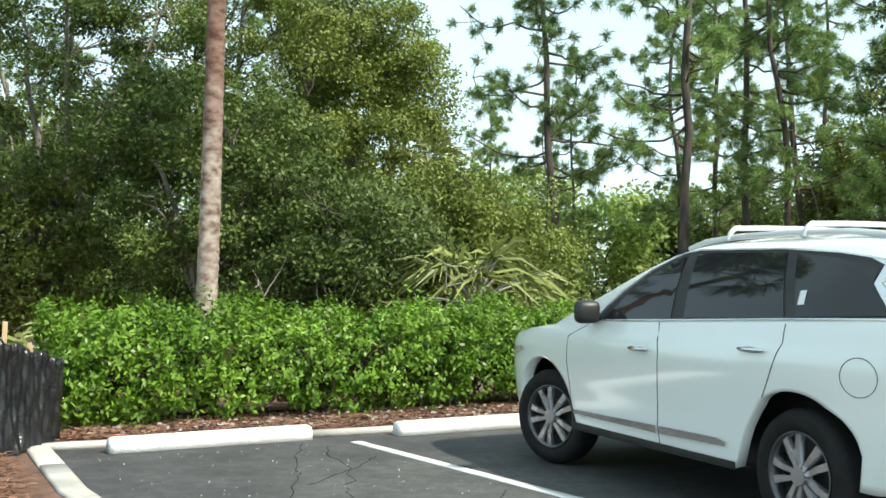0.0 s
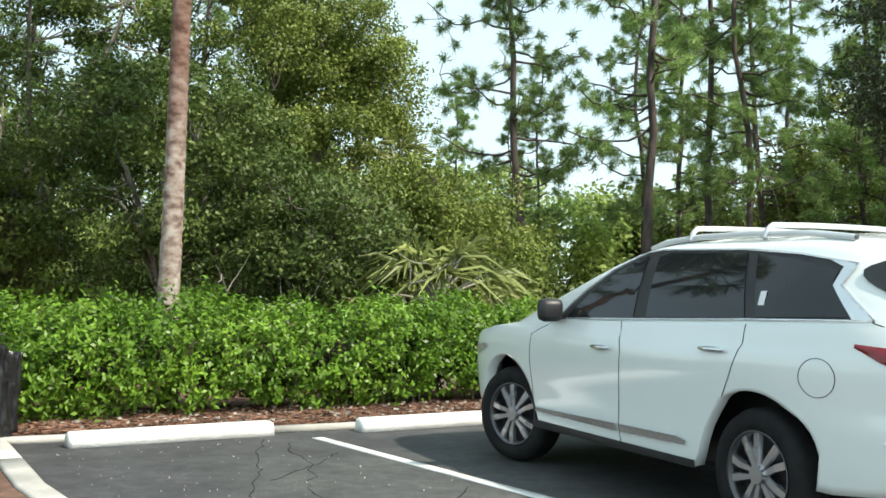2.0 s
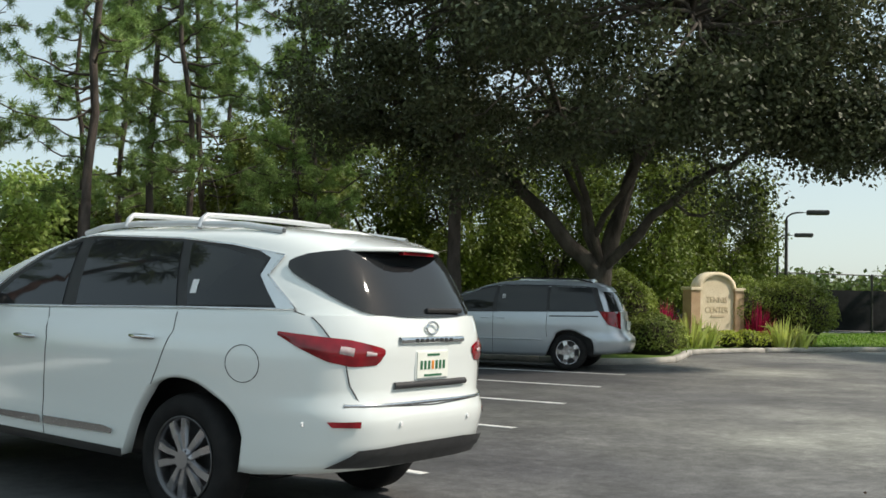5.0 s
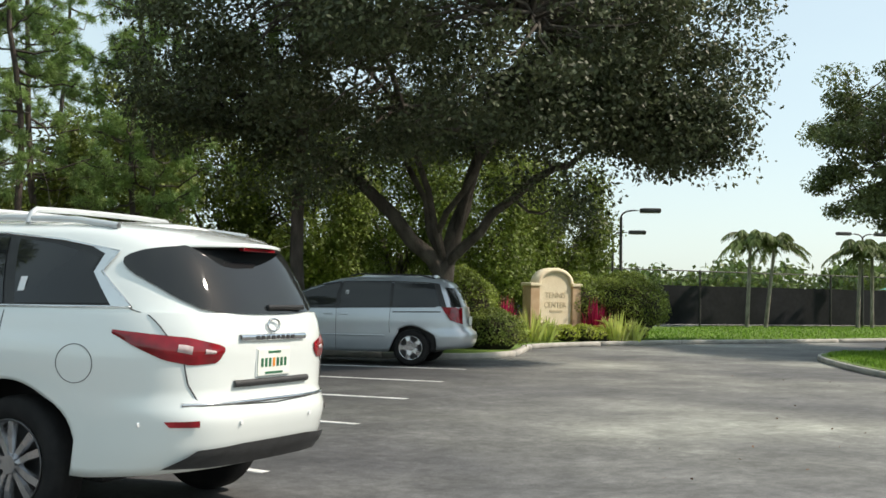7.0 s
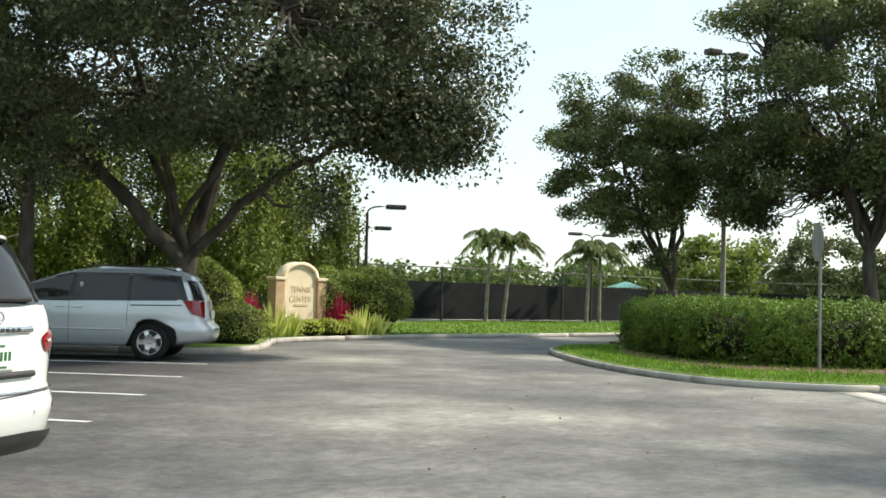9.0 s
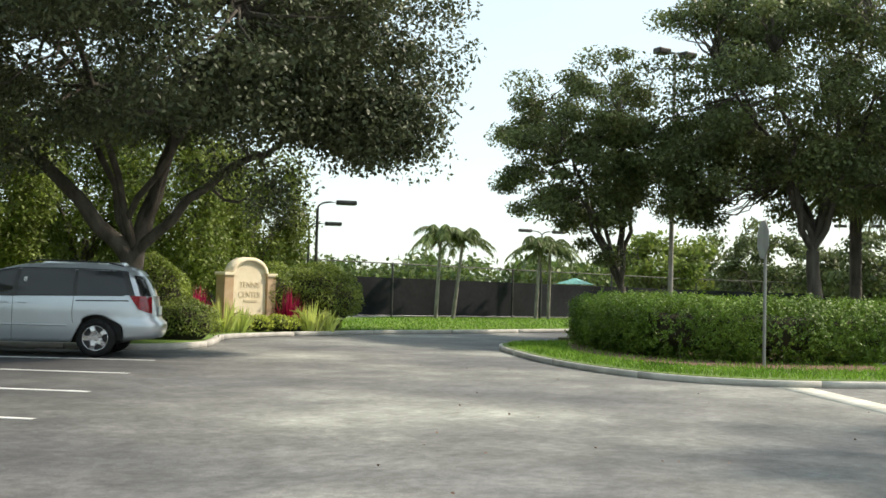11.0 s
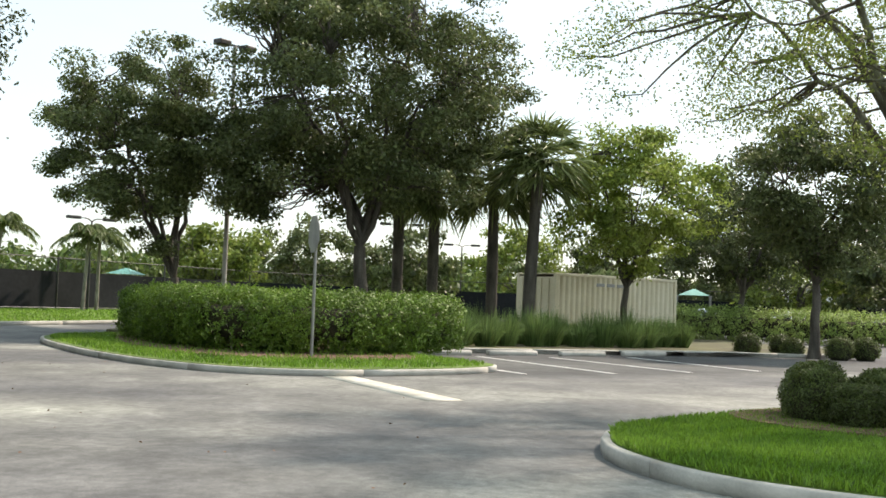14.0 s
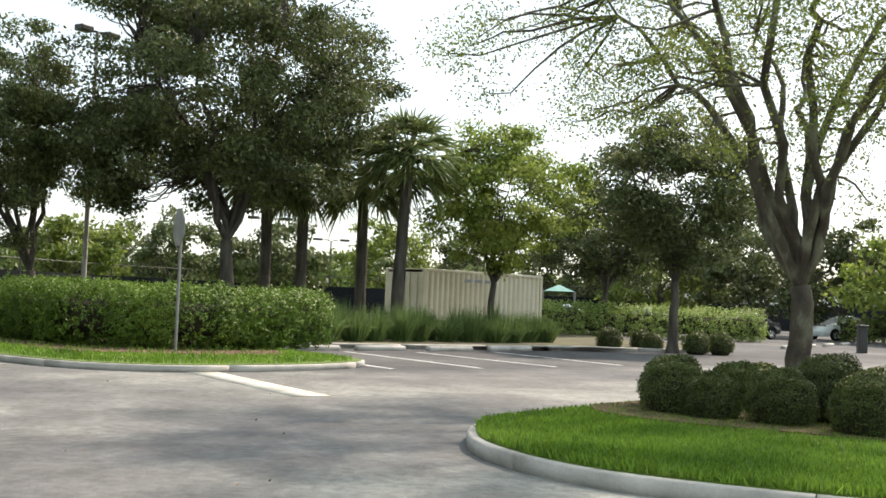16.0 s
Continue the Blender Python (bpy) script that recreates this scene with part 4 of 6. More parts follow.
def silt_fence():
    """Black plastic sheet, creased, stapled to wooden stakes."""
    rng = np.random.default_rng(81)
    root = thing("silt_fence", (-3.5, 8.85, 0.03), "sagging black plastic silt fence on wooden stakes", "fence")
    line = np.array([(-5.6, 8.2), (-4.4, 8.55), (-3.62, 8.9), (-3.35, 9.6), (-3.75, 10.35)])
    t = np.linspace(0, len(line) - 1, 220)
    x, y = np.interp(t, np.arange(len(line)), line[:, 0]), np.interp(t, np.arange(len(line)), line[:, 1])
    hgt = np.interp(t, np.arange(len(line)), (1.05, 1.08, 1.0, 0.80, 0.5))
    rows = []
    for k, f in enumerate(np.linspace(0, 1, 16)):
        wob = 0.014 * np.sin(t * 9 + f * 7) + 0.02 * np.abs(np.sin(t * 11 - f * 13)) + 0.013 * np.abs(np.sin(t * 23 + f * 17)) + 0.1 * (1 - f) ** 2 * np.sin(t * 3 + 1) + 0.03 * np.abs(np.sin(t * 15 + 3 * f)) ** 3 + 0.02 * np.abs(np.sin(t * 31 - 5 * f)) ** 2
        rows.append(np.column_stack([x + wob * 0.8 + 3.5, y - wob * 0.6 - 8.85, hgt * f + 0.02 * np.sin(t * 17) * f]))
    v = np.stack(rows, 1).reshape(-1, 3)
    sheet = put("sheet", mesh_from("sheet", v, [grid_faces_early(220, 16)], M_PLASTIC, smooth=True), root, "creased glossy black plastic")
    mod = sheet.modifiers.new("thickness", "SOLIDIFY")
    mod.thickness = 0.004
    for px, py, h, lean in ((-3.64, 9.02, 1.14, 2), (-3.46, 9.66, 0.96, -10), (-4.45, 8.72, 1.2, 3)):
        bm = boxed((0, 0, h / 2), (0.04, 0.045, h), bevel=0.004)
        bmesh.ops.transform(bm, matrix=pose(px + 3.5, py - 8.85, 0, 0, lean, 20), verts=bm.verts)
        part("stake", bm, M_WOOD, root, "raw wooden stake")


silt_fence()

# ---- big oak and what stands behind it ----
crown_tree("oak_tree", (15.65, 19.5, 0.11), "large spreading live oak with a dark dense crown over the stalls", 101, fork=1.9, radius=0.34, centre=(-1.2, -2.1, 7.1), size=(6.8, 5.9, 3.9), limbs=4, clumps=440, leaves=185000, leaf=0.115, clump=0.8, mat=M_OAK, lean=(0.15, -0.1), limb=0.26,
           lobes=(((1.6, -5.6, 4.5), (1.5, 1.5, 0.8), 30), ((0.9, -4.4, 5.4), (2.2, 1.8, 1.2), 34), ((-4.6, 1.8, 5.3), (2.0, 1.8, 1.2), 26)),
           boughs=(((-3.6, 1.6, 5.3), 0.85, 0.62), ((1.5, -4.6, 5.0), 1.0, 0.4), ((1.2, -0.8, 5.8), 1.0, 0.68)))
for k, (az, d, h, r) in enumerate(((22, 36, 4.6, 3.4), (27, 40, 5.0, 3.8), (32, 38, 4.4, 3.4), (36.5, 42, 5.0, 3.8), (41, 39, 4.4, 3.4), (45.0, 43, 3.8, 3.0), (17, 42, 3.4, 3.2), (12, 44, 3.0, 3.0))):
    x, y = d * math.sin(radians(az)), d * math.cos(radians(az))
    crown_tree("cypress_tree", (x, y), "yellowish green cypress with hanging feathery foliage", 110 + k, fork=1.5, radius=0.16, centre=(0, 0, h - 0.6), size=(r * 0.8, r * 0.8, h * 0.85), limbs=7, clumps=95, leaves=32000, leaf=0.15, clump=0.7, mat=M_CYPRESS, flat=1.6, group="cypress trees")
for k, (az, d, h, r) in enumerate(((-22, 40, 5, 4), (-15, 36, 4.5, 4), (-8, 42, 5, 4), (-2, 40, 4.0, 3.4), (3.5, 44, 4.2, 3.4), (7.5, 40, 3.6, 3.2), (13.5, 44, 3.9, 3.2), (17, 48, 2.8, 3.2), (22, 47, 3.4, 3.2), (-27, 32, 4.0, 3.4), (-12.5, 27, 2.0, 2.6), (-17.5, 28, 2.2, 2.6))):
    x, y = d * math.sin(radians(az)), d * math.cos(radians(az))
    crown_tree("background_tree", (x, y), "light green tree deeper in the wood, haze put into its leaf colour", 130 + k, fork=1.0, radius=0.14, centre=(0, 0, h - 0.4), size=(r, r, h * 0.8), limbs=6, clumps=80, leaves=7500, leaf=0.25, clump=0.85, mat=M_HAZELEAF if k % 3 else M_LIGHTLEAF, group="background trees")


# ---- sign bed ----
def bush(name, at, r, h, seed, mat, label, leaves=3000, leaf=0.10, base=0.1, group="", core=True, category="shrub", lumps=9, uneven=1.0):
    """A rounded shrub: leaves on a lumpy mound round a twiggy inside coloured dark for its shade."""
    rng = np.random.default_rng(seed)
    root = thing(name, (at[0], at[1], float(land(at[0], at[1])) + base), label, category, group)
    c = rng.normal(size=(lumps, 3)) * (r * 0.28, r * 0.28, h * 0.10)
    d = unit(rng.normal(size=(leaves, 3)))
    d[:, 2] = np.where(d[:, 2] < -0.55, -d[:, 2], d[:, 2])
    lump = 1 + uneven * (0.10 * np.sin(d[:, 0] * 5 + seed) * np.cos(d[:, 1] * 6 + seed) + 0.06 * np.sin(d[:, 2] * 9 + d[:, 0] * 7))
    p = d * np.array([r, r, h * 0.5]) * (lump * rng.uniform(0.86, 1.03, leaves))[:, None] + (0, 0, h * 0.5)
    p[:, 2] = np.maximum(p[:, 2], 0.02)
    put("foliage", leaf_mesh("foliage", rng, p, leaf, leaf * 0.5, mat, normal=d + np.array([0, 0, 0.3])), root)
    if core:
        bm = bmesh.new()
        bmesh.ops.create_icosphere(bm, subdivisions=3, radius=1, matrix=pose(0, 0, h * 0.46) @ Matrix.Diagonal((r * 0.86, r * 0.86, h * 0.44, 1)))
        part("core", bm, M_SHADE_CORE, root, "twiggy inside, coloured dark for the shade among the leaves", smooth=True)
    return root


def spiky(at, r, h, n, seed, mat, label, width=0.05, name="spiky_plant", base=0.1, category="plant", group="", upright=0.5):
    """A tuft of long blades that arch outward from one foot."""
    rng = np.random.default_rng(seed)
    root = thing(name, (at[0], at[1], float(land(at[0], at[1])) + base), label, category, group)
    a = rng.uniform(0, 2 * np.pi, n)
    f = rng.uniform(0.05, 1, n) ** 0.7
    foot = np.column_stack([np.cos(a), np.sin(a), np.zeros(n)]) * (0.35 * r) * rng.uniform(0, 1, (n, 1))
    tip = np.column_stack([np.cos(a) * f * r, np.sin(a) * f * r, h * (1 - upright * f ** 2) * rng.uniform(0.75, 1.1, n)])
    put("foliage", blade_mesh("foliage", rng, foot, tip, width, mat, bend=0.35), root)
    return root


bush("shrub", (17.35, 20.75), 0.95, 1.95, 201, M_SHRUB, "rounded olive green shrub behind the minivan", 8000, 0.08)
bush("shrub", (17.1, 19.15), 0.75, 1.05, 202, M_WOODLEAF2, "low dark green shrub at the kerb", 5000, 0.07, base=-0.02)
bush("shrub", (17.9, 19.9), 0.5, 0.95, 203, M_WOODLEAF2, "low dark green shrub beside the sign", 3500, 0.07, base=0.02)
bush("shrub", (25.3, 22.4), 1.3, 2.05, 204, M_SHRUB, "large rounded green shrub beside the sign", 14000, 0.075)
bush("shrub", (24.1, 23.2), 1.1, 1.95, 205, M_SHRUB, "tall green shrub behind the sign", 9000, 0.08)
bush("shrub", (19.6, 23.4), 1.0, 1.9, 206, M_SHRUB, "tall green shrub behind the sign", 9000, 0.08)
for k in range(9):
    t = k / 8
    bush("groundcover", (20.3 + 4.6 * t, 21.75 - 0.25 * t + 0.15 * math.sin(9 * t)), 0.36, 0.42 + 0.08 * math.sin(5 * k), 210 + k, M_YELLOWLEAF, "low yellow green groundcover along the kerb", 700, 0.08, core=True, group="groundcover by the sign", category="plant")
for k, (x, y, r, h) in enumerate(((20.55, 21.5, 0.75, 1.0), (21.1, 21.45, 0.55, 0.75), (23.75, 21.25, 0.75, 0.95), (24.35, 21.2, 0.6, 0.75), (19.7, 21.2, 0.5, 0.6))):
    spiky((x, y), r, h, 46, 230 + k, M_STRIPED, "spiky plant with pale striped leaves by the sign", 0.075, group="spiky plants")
for k, (x, y) in enumerate(((20.1, 22.1), (20.45, 22.3), (23.45, 21.9), (23.85, 22.05))):
    spiky((x, y), 0.5, 1.3, 70, 240 + k, M_RED, "crimson leaved plant by the sign", 0.06, name="red_plant", group="red plants", upright=0.7)


def text_mesh(body, size, depth, mat, m, parent, name="lettering", label=""):
    cu = bpy.data.curves.new("text", "FONT")
    cu.body, cu.size, cu.extrude, cu.align_x = body, size, depth, "CENTER"
    tmp = bpy.data.objects.new("text", cu)
    scene.collection.objects.link(tmp)
    dg = bpy.context.evaluated_depsgraph_get()
    me = bpy.data.meshes.new_from_object(tmp.evaluated_get(dg))
    bpy.data.objects.remove(tmp)
    me.materials.clear()
    me.materials.append(mat)
    ob = put(name, me, parent, label)
    ob.matrix_local = m
    return ob


def monument_sign():
    at, face = (22.5, 22.65), 2.0
    root = thing("monument_sign", (*at, 0.11), "cream stucco monument sign with an arched top between two pillars", "sign", rz=-face)
    bm = bmesh.new()
    pts = [(-0.66, 0.0), (0.66, 0.0), (0.66, 1.6)] + [(0.645 * math.cos(a), 1.62 + 0.42 * math.sin(a)) for a in np.linspace(0.0, math.pi, 17)] + [(-0.66, 1.6)]
    f = bm.faces.new([bm.verts.new((x, -0.10, z)) for x, z in pts])
    ext = bmesh.ops.extrude_face_region(bm, geom=[f])
    bmesh.ops.translate(bm, vec=(0, 0.24, 0), verts=[g for g in ext["geom"] if isinstance(g, bmesh.types.BMVert)])
    bmesh.ops.recalc_face_normals(bm, faces=bm.faces)
    part("panel", bm, M_STUCCO, root)
    v = []
    for a in np.linspace(math.pi, 0, 25):
        for k, y in ((0.57, -0.16), (0.70, -0.16), (0.70, 0.18), (0.57, 0.18)):
            v.append((k * math.cos(a), y, 1.62 + (0.34 + (k - 0.57)) * math.sin(a)))
    f = [[4 * i + j, 4 * i + (j + 1) % 4, 4 * i + 4 + (j + 1) % 4, 4 * i + 4 + j] for i in range(24) for j in range(4)] + [[0, 3, 2, 1], [96, 97, 98, 99]]
    put("moulding", mesh_from("moulding", np.array(v), [np.array(f)], M_STUCCO), root, "broad moulding along the arch")
    for sg in (-1, 1):
        pillar = part("pillar", boxed((0.82 * sg, 0.0, 0.78), (0.34, 0.36, 1.56), bevel=0.01), M_STUCCO2, root, "tan stucco pillar")
        part("cap", boxed((0.82 * sg, 0.0, 1.60), (0.42, 0.44, 0.09), bevel=0.015), M_STUCCO, pillar, "flat cream cap")
    for txt, z in (("TENNIS", 1.22), ("CENTER", 0.94)):
        text_mesh(txt, 0.235, 0.005, M_LETTER, Matrix.Translation((0.02, -0.106, z)) @ Matrix.Rotation(math.pi / 2, 4, "X"), root, "lettering", "raised tan capital letters")
    part("lettering_bar", boxed((0.05, -0.11, 0.84), (0.5, 0.012, 0.05)), M_LETTER, root)


monument_sign()

# ---- tennis courts: fence, lamps, palms, shelters ----
FENCE = np.array([(24, 37.0), (42.68, 33.0), (51.09, 31.2), (59.5, 29.4), (68, 27.5), (77, 20.0), (80, 8.0), (82, -6.0), (84, -20.0), (86, -34.0)])


def court_fence():
    root = thing("court_fence", (*FENCE[0], 0), "tall black court fence with dark windscreen cloth", "fence")
    o = np.array([*FENCE[0], 0.0])
    for a, b in zip(FENCE[:-1], FENCE[1:]):
        d = b - a
        ln, ang = np.linalg.norm(d), math.degrees(math.atan2(d[1], d[0]))
        mid = (a + b) / 2 - FENCE[0]
        part("windscreen", boxed((mid[0], mid[1], 1.12), (ln - 0.1, 0.02, 1.85), ang), M_FENCE, root, "dark woven windscreen")
        for z in (2.75, 0.16):
            p = np.array([(*(a - FENCE[0]), z), (*mid, z), (*(b - FENCE[0]), z)])
            put("rail", tube_mesh("rail", [(p, np.full(3, 0.03))], M_BRONZE, 6), root)
        n = max(1, int(round(ln / 8.4)))
        for k in range(n):
            q = a + d * k / n - FENCE[0]
            put("post", tube_mesh("post", [(np.array([(*q, -0.1), (*q, 1.4), (*q, 2.8)]), np.full(3, 0.055))], M_BRONZE, 8), root)
        wires = []
        for k in range(int(ln / 0.45)):
            q = a + d * (k + 0.5) / int(ln / 0.45) - FENCE[0]
            for s in (-1, 1):
                e = q + s * d / ln * 0.35
                wires.append((np.array([(*q, 2.05), (*((q + e) / 2), 2.4), (*e, 2.75)]), np.full(3, 0.006)))
        tagged(put("wire_mesh", tube_mesh("wire_mesh", wires, M_BRONZE, 3), root), kind="stuff")


court_fence()
grid_sheet("pavement_court", [33, 45, 60, 80, 110], [33, 34.5, 45, 60], 0.115, M_KERB, "pale grey court surface behind the fence")


def court_lamp(at, height, seed, label, arms=1, turn=0.0):
    root = thing("court_lamp", (*at, 0.0), label, "lamp post", "court lamps", rz=turn)
    put("pole", tube_mesh("pole", [(np.array([(0, 0, -0.1), (0, 0, height * 0.5), (0, 0, height - 0.25)]), np.array([0.07, 0.06, 0.05]))], M_BRONZE, 8), root)
    for s in ((1,) if arms == 1 else (1, -1)):
        t = np.linspace(0, math.pi / 2, 7)
        p = np.column_stack([s * 0.45 * (1 - np.cos(t)), np.zeros(7), height - 0.25 + 0.25 * np.sin(t)])
        put("arm", tube_mesh("arm", [(np.vstack([p, [[s * 0.7, 0, height]]]), np.full(8, 0.035))], M_BRONZE, 6), root)
        part("lamp_head", boxed((s * 1.05, 0, height), (0.75, 0.34, 0.17), bevel=0.05), M_BRONZE, root, "flat dark lamp head")
    return root


court_lamp((29.85, 26.6), 4.55, 1, "dark bronze court lamp with one flat head", 1, -42)
court_lamp((35.6, 32.2), 4.25, 2, "dark bronze court lamp with one flat head", 1, -42)
court_lamp((52.04, 29.97), 4.9, 3, "dark bronze court lamp with two flat heads", 2, -30)
court_lamp((67.85, 17.22), 6.1, 4, "dark bronze court lamp with two flat heads", 2, -75)
court_lamp((83.4, 16.3), 5.7, 5, "dark bronze court lamp with two flat heads", 2, -75)
court_lamp((95.0, 12.0), 5.6, 6, "dark bronze court lamp with one flat head", 1, -75)

for k, (x, y, h) in enumerate(((43.5, 30.9, 4.0), (44.4, 30.5, 3.8), (49.9, 29.0, 3.8), (50.9, 28.8, 3.7))):
    queen_palm((x, y), h, 300 + k, "feathery palm with a pale slim trunk before the court fence", reach=1.85, base=0.11)
for k, (x, y, h) in enumerate(((70.0, 9.5, 3.4), (72.0, 4.0, 3.2), (36.5, 38.5, 3.6))):
    queen_palm((x, y), h, 310 + k, "feathery palm near the courts", reach=1.9)

M_TEAL = material("teal_roof", ((0.10, 0.30, 0.26), (0.15, 0.38, 0.33)), rough=0.6, scale=2, fine=0.1)


def shelter(at, label):
    root = thing("shelter", (*at, 0.0), label, "shelter", "court shelters")
    bm = bmesh.new()
    bmesh.ops.create_cone(bm, cap_ends=True, segments=4, radius1=1.35, radius2=0.1, depth=0.4, matrix=pose(0, 0, 2.45, 0, 0, 45))
    part("roof", bm, M_TEAL, root, "green pyramid canopy")
    for sx in (-1.0, 1.0):
        for sy in (-1.0, 1.0):
            put("post", tube_mesh("post", [(np.array([(sx, sy, -0.1), (sx, sy, 1.0), (sx, sy, 2.25)]), np.full(3, 0.05))], M_GREY, 6), root)


shelter((66.1, 35.4), "small green canopy shelter on the courts")
shelter((70.0, -1.2), "small green canopy shelter behind the container")

# ---- traffic island ----
def stop_sign():
    root = thing("stop_sign", (20.25, 6.76, 0.12), "grey metal back of an octagonal stop sign on a thin post", "road sign", rz=35)
    put("post", tube_mesh("post", [(np.array([(0, 0, -0.1), (0.015, 0, 1.3), (0.03, 0, 2.62)]), np.full(3, 0.032))], M_GREY, 8), root)
    bm = bmesh.new()
    bmesh.ops.create_cone(bm, cap_ends=True, segments=8, radius1=0.39, radius2=0.39, depth=0.012, matrix=pose(0.03, 0.045, 2.38, 90, 22.5, 0))
    part("plate", bm, M_GREY, root, "bare metal octagon")
    for z in (2.25, 2.5):
        part("bracket", boxed((0.03, 0.03, z), (0.10, 0.03, 0.03), bevel=0.004), M_GREY, root)


stop_sign()


def light_pole():
    root = thing("street_lamp", (34.0, 14.6, 0), "grey concrete light pole with two square heads", "lamp post")
    put("pole", tube_mesh("pole", [(np.array([(0, 0, -0.1), (0, 0, 4.5), (0, 0, 9.6)]), np.array([0.09, 0.075, 0.055]))], M_KERB, 10), root)
    for s in (-1, 1):
        part("arm", boxed((0.2 * s, -0.1 * s, 9.58), (0.4, 0.06, 0.06), -25), M_BRONZE, root)
        part("lamp_head", boxed((0.5 * s, -0.24 * s, 9.58), (0.5, 0.38, 0.2), -25, bevel=0.04), M_BRONZE, root, "dark square lamp head")


light_pole()
crown_tree("oak_tree", (32.45, 15.66), "young live oak with a rounded crown on the verge", 401, fork=1.7, radius=0.22, centre=(-0.6, 0.9, 6.0), size=(2.75, 2.9, 3.2), limbs=6, clumps=160, leaves=56000, leaf=0.125, clump=0.58, mat=M_OAK2, limb=0.42)
crown_tree("oak_tree", (32.65, 9.55), "tall live oak with a broad dark crown on the verge", 402, fork=2.9, radius=0.26, centre=(0.2, 0.1, 8.0), size=(4.3, 4.9, 4.0), limbs=8, clumps=330, leaves=102000, leaf=0.135, clump=0.68, mat=M_OAK2, limb=0.42,
           lobes=(((-1.3, 3.0, 5.0), (1.6, 1.9, 1.3), 36), ((-0.6, 1.6, 5.6), (1.6, 1.6, 1.0), 16)))
for k, (x, y, h, lx, ly) in enumerate(((36.82, 9.38, 5.6, 0, 0.05), (37.1, 8.2, 5.5, 0, 0), (37.5, 6.15, 5.5, 0, 0.05), (35.7, 4.64, 6.0, 0.0, -0.22))):
    sabal("palm_tree", (x, y), h, 0.19, 410 + k, "cabbage palm with a dark trunk and drooping fan leaves", reach=2.1, fronds=64, lean=(lx, ly), bark=M_BARK, base=0.08)


# ---- container, grasses, young trees ----
def container():
    c0, u = np.array([40.77, 4.29]), unit(np.array([5.2, -4.7]))
    ang = math.degrees(math.atan2(u[1], u[0]))
    root = thing("shipping_container", (*c0, 0.02), "cream painted corrugated steel shipping container", "container", rz=ang)
    L, W, Hh = 6.6, 2.25, 2.5
    for y0, sg in ((0.0, -1), (W, 1)):
        v, n = [], 0
        x = 0.12
        while x < L - 0.12:
            for dx, dy in ((0, 0), (0.07, 0), (0.10, 0.045), (0.17, 0.045), (0.20, 0)):
                v.append((min(x + dx, L - 0.1), y0 - sg * dy))
            x += 0.27
        v = np.array(v)
        vv = np.concatenate([np.column_stack([v, np.full(len(v), z)]) for z in (0.16, Hh - 0.1)])
        i = np.arange(len(v) - 1)
        put("side_wall", mesh_from("side_wall", vv, [np.stack([i, i + 1, i + 1 + len(v), i + len(v)], -1)], M_CONTAINER), root, "corrugated steel side")
    part("roof", boxed((L / 2, W / 2, Hh - 0.03), (L - 0.05, W - 0.05, 0.04)), M_CONTAINER, root)
    part("floor", boxed((L / 2, W / 2, 0.12), (L - 0.05, W - 0.05, 0.08)), M_BRONZE, root)
    part("end_wall", boxed((L - 0.05, W / 2, Hh / 2), (0.05, W - 0.1, Hh - 0.2)), M_CONTAINER, root)
    for x in (0.06, L - 0.06):
        for y in (0.06, W - 0.06):
            part("corner_post", boxed((x, y, Hh / 2), (0.14, 0.14, Hh), bevel=0.012), M_CONTAINER, root)
    for y in (0.0, W):
        part("top_rail", boxed((L / 2, y, Hh - 0.05), (L - 0.2, 0.08, 0.1), bevel=0.01), M_CONTAINER, root)
        part("bottom_rail", boxed((L / 2, y, 0.09), (L - 0.2, 0.08, 0.14), bevel=0.01), M_CONTAINER, root)
    for k in range(2):
        y = W * (0.26 + 0.48 * k)
        door = part("door", boxed((0.03, y, Hh / 2), (0.05, W * 0.45, Hh - 0.3), bevel=0.01), M_CONTAINER, root, "cream steel door")
        for dy in (-0.22, 0.22):
            put("lock_rod", tube_mesh("lock_rod", [(np.array([(-0.02, y + dy, 0.2), (-0.02, y + dy, 1.2), (-0.02, y + dy, Hh - 0.2)]), np.full(3, 0.02))], M_CONTAINER, 6), door)
    for k in range(3):
        part("lettering_bar", boxed((2.3 + 0.55 * k, -0.012, 2.12), (0.42, 0.012, 0.12)), M_GREY, root)


container()
rng_g = np.random.default_rng(500)
for k in range(26):
    t = (k + 0.5) / 26
    row = k % 2
    x, y = 27.6 + 9.0 * t + 0.9 * row + rng_g.normal() * 0.15, 6.9 - 7.6 * t + 0.8 * row + rng_g.normal() * 0.15
    spiky((x, y), 0.8, 1.12 + 0.12 * rng_g.normal(), 420, 510 + k, M_ORNGRASS, "clump of tall arching fountain grass", 0.018, name="grass_clump", base=0.08, group="tall grass clumps", upright=0.62)
crown_tree("young_tree", (38.0, 1.55), "young tree with a light green airy crown before the container", 601, fork=2.0, radius=0.14, centre=(0.0, -0.1, 5.0), size=(2.8, 2.7, 2.4), limbs=8, clumps=110, leaves=26000, leaf=0.15, clump=0.6, mat=M_LIGHTLEAF)
crown_tree("young_tree", (34.3, -4.2, 0.1), "young tree with a fresh green crown in the planter", 602, fork=2.1, radius=0.16, centre=(-0.1, 0.0, 5.0), size=(2.8, 2.9, 2.4), limbs=8, clumps=130, leaves=30000, leaf=0.14, clump=0.6, mat=M_OAK2)
crown_tree("young_tree", (50.0, -3.0), "distant green tree behind the far hedge", 603, fork=2.0, radius=0.16, centre=(0, 0, 4.9), size=(3.0, 3.0, 2.4), limbs=7, clumps=80, leaves=14000, leaf=0.2, clump=0.7, mat=M_OAK2)
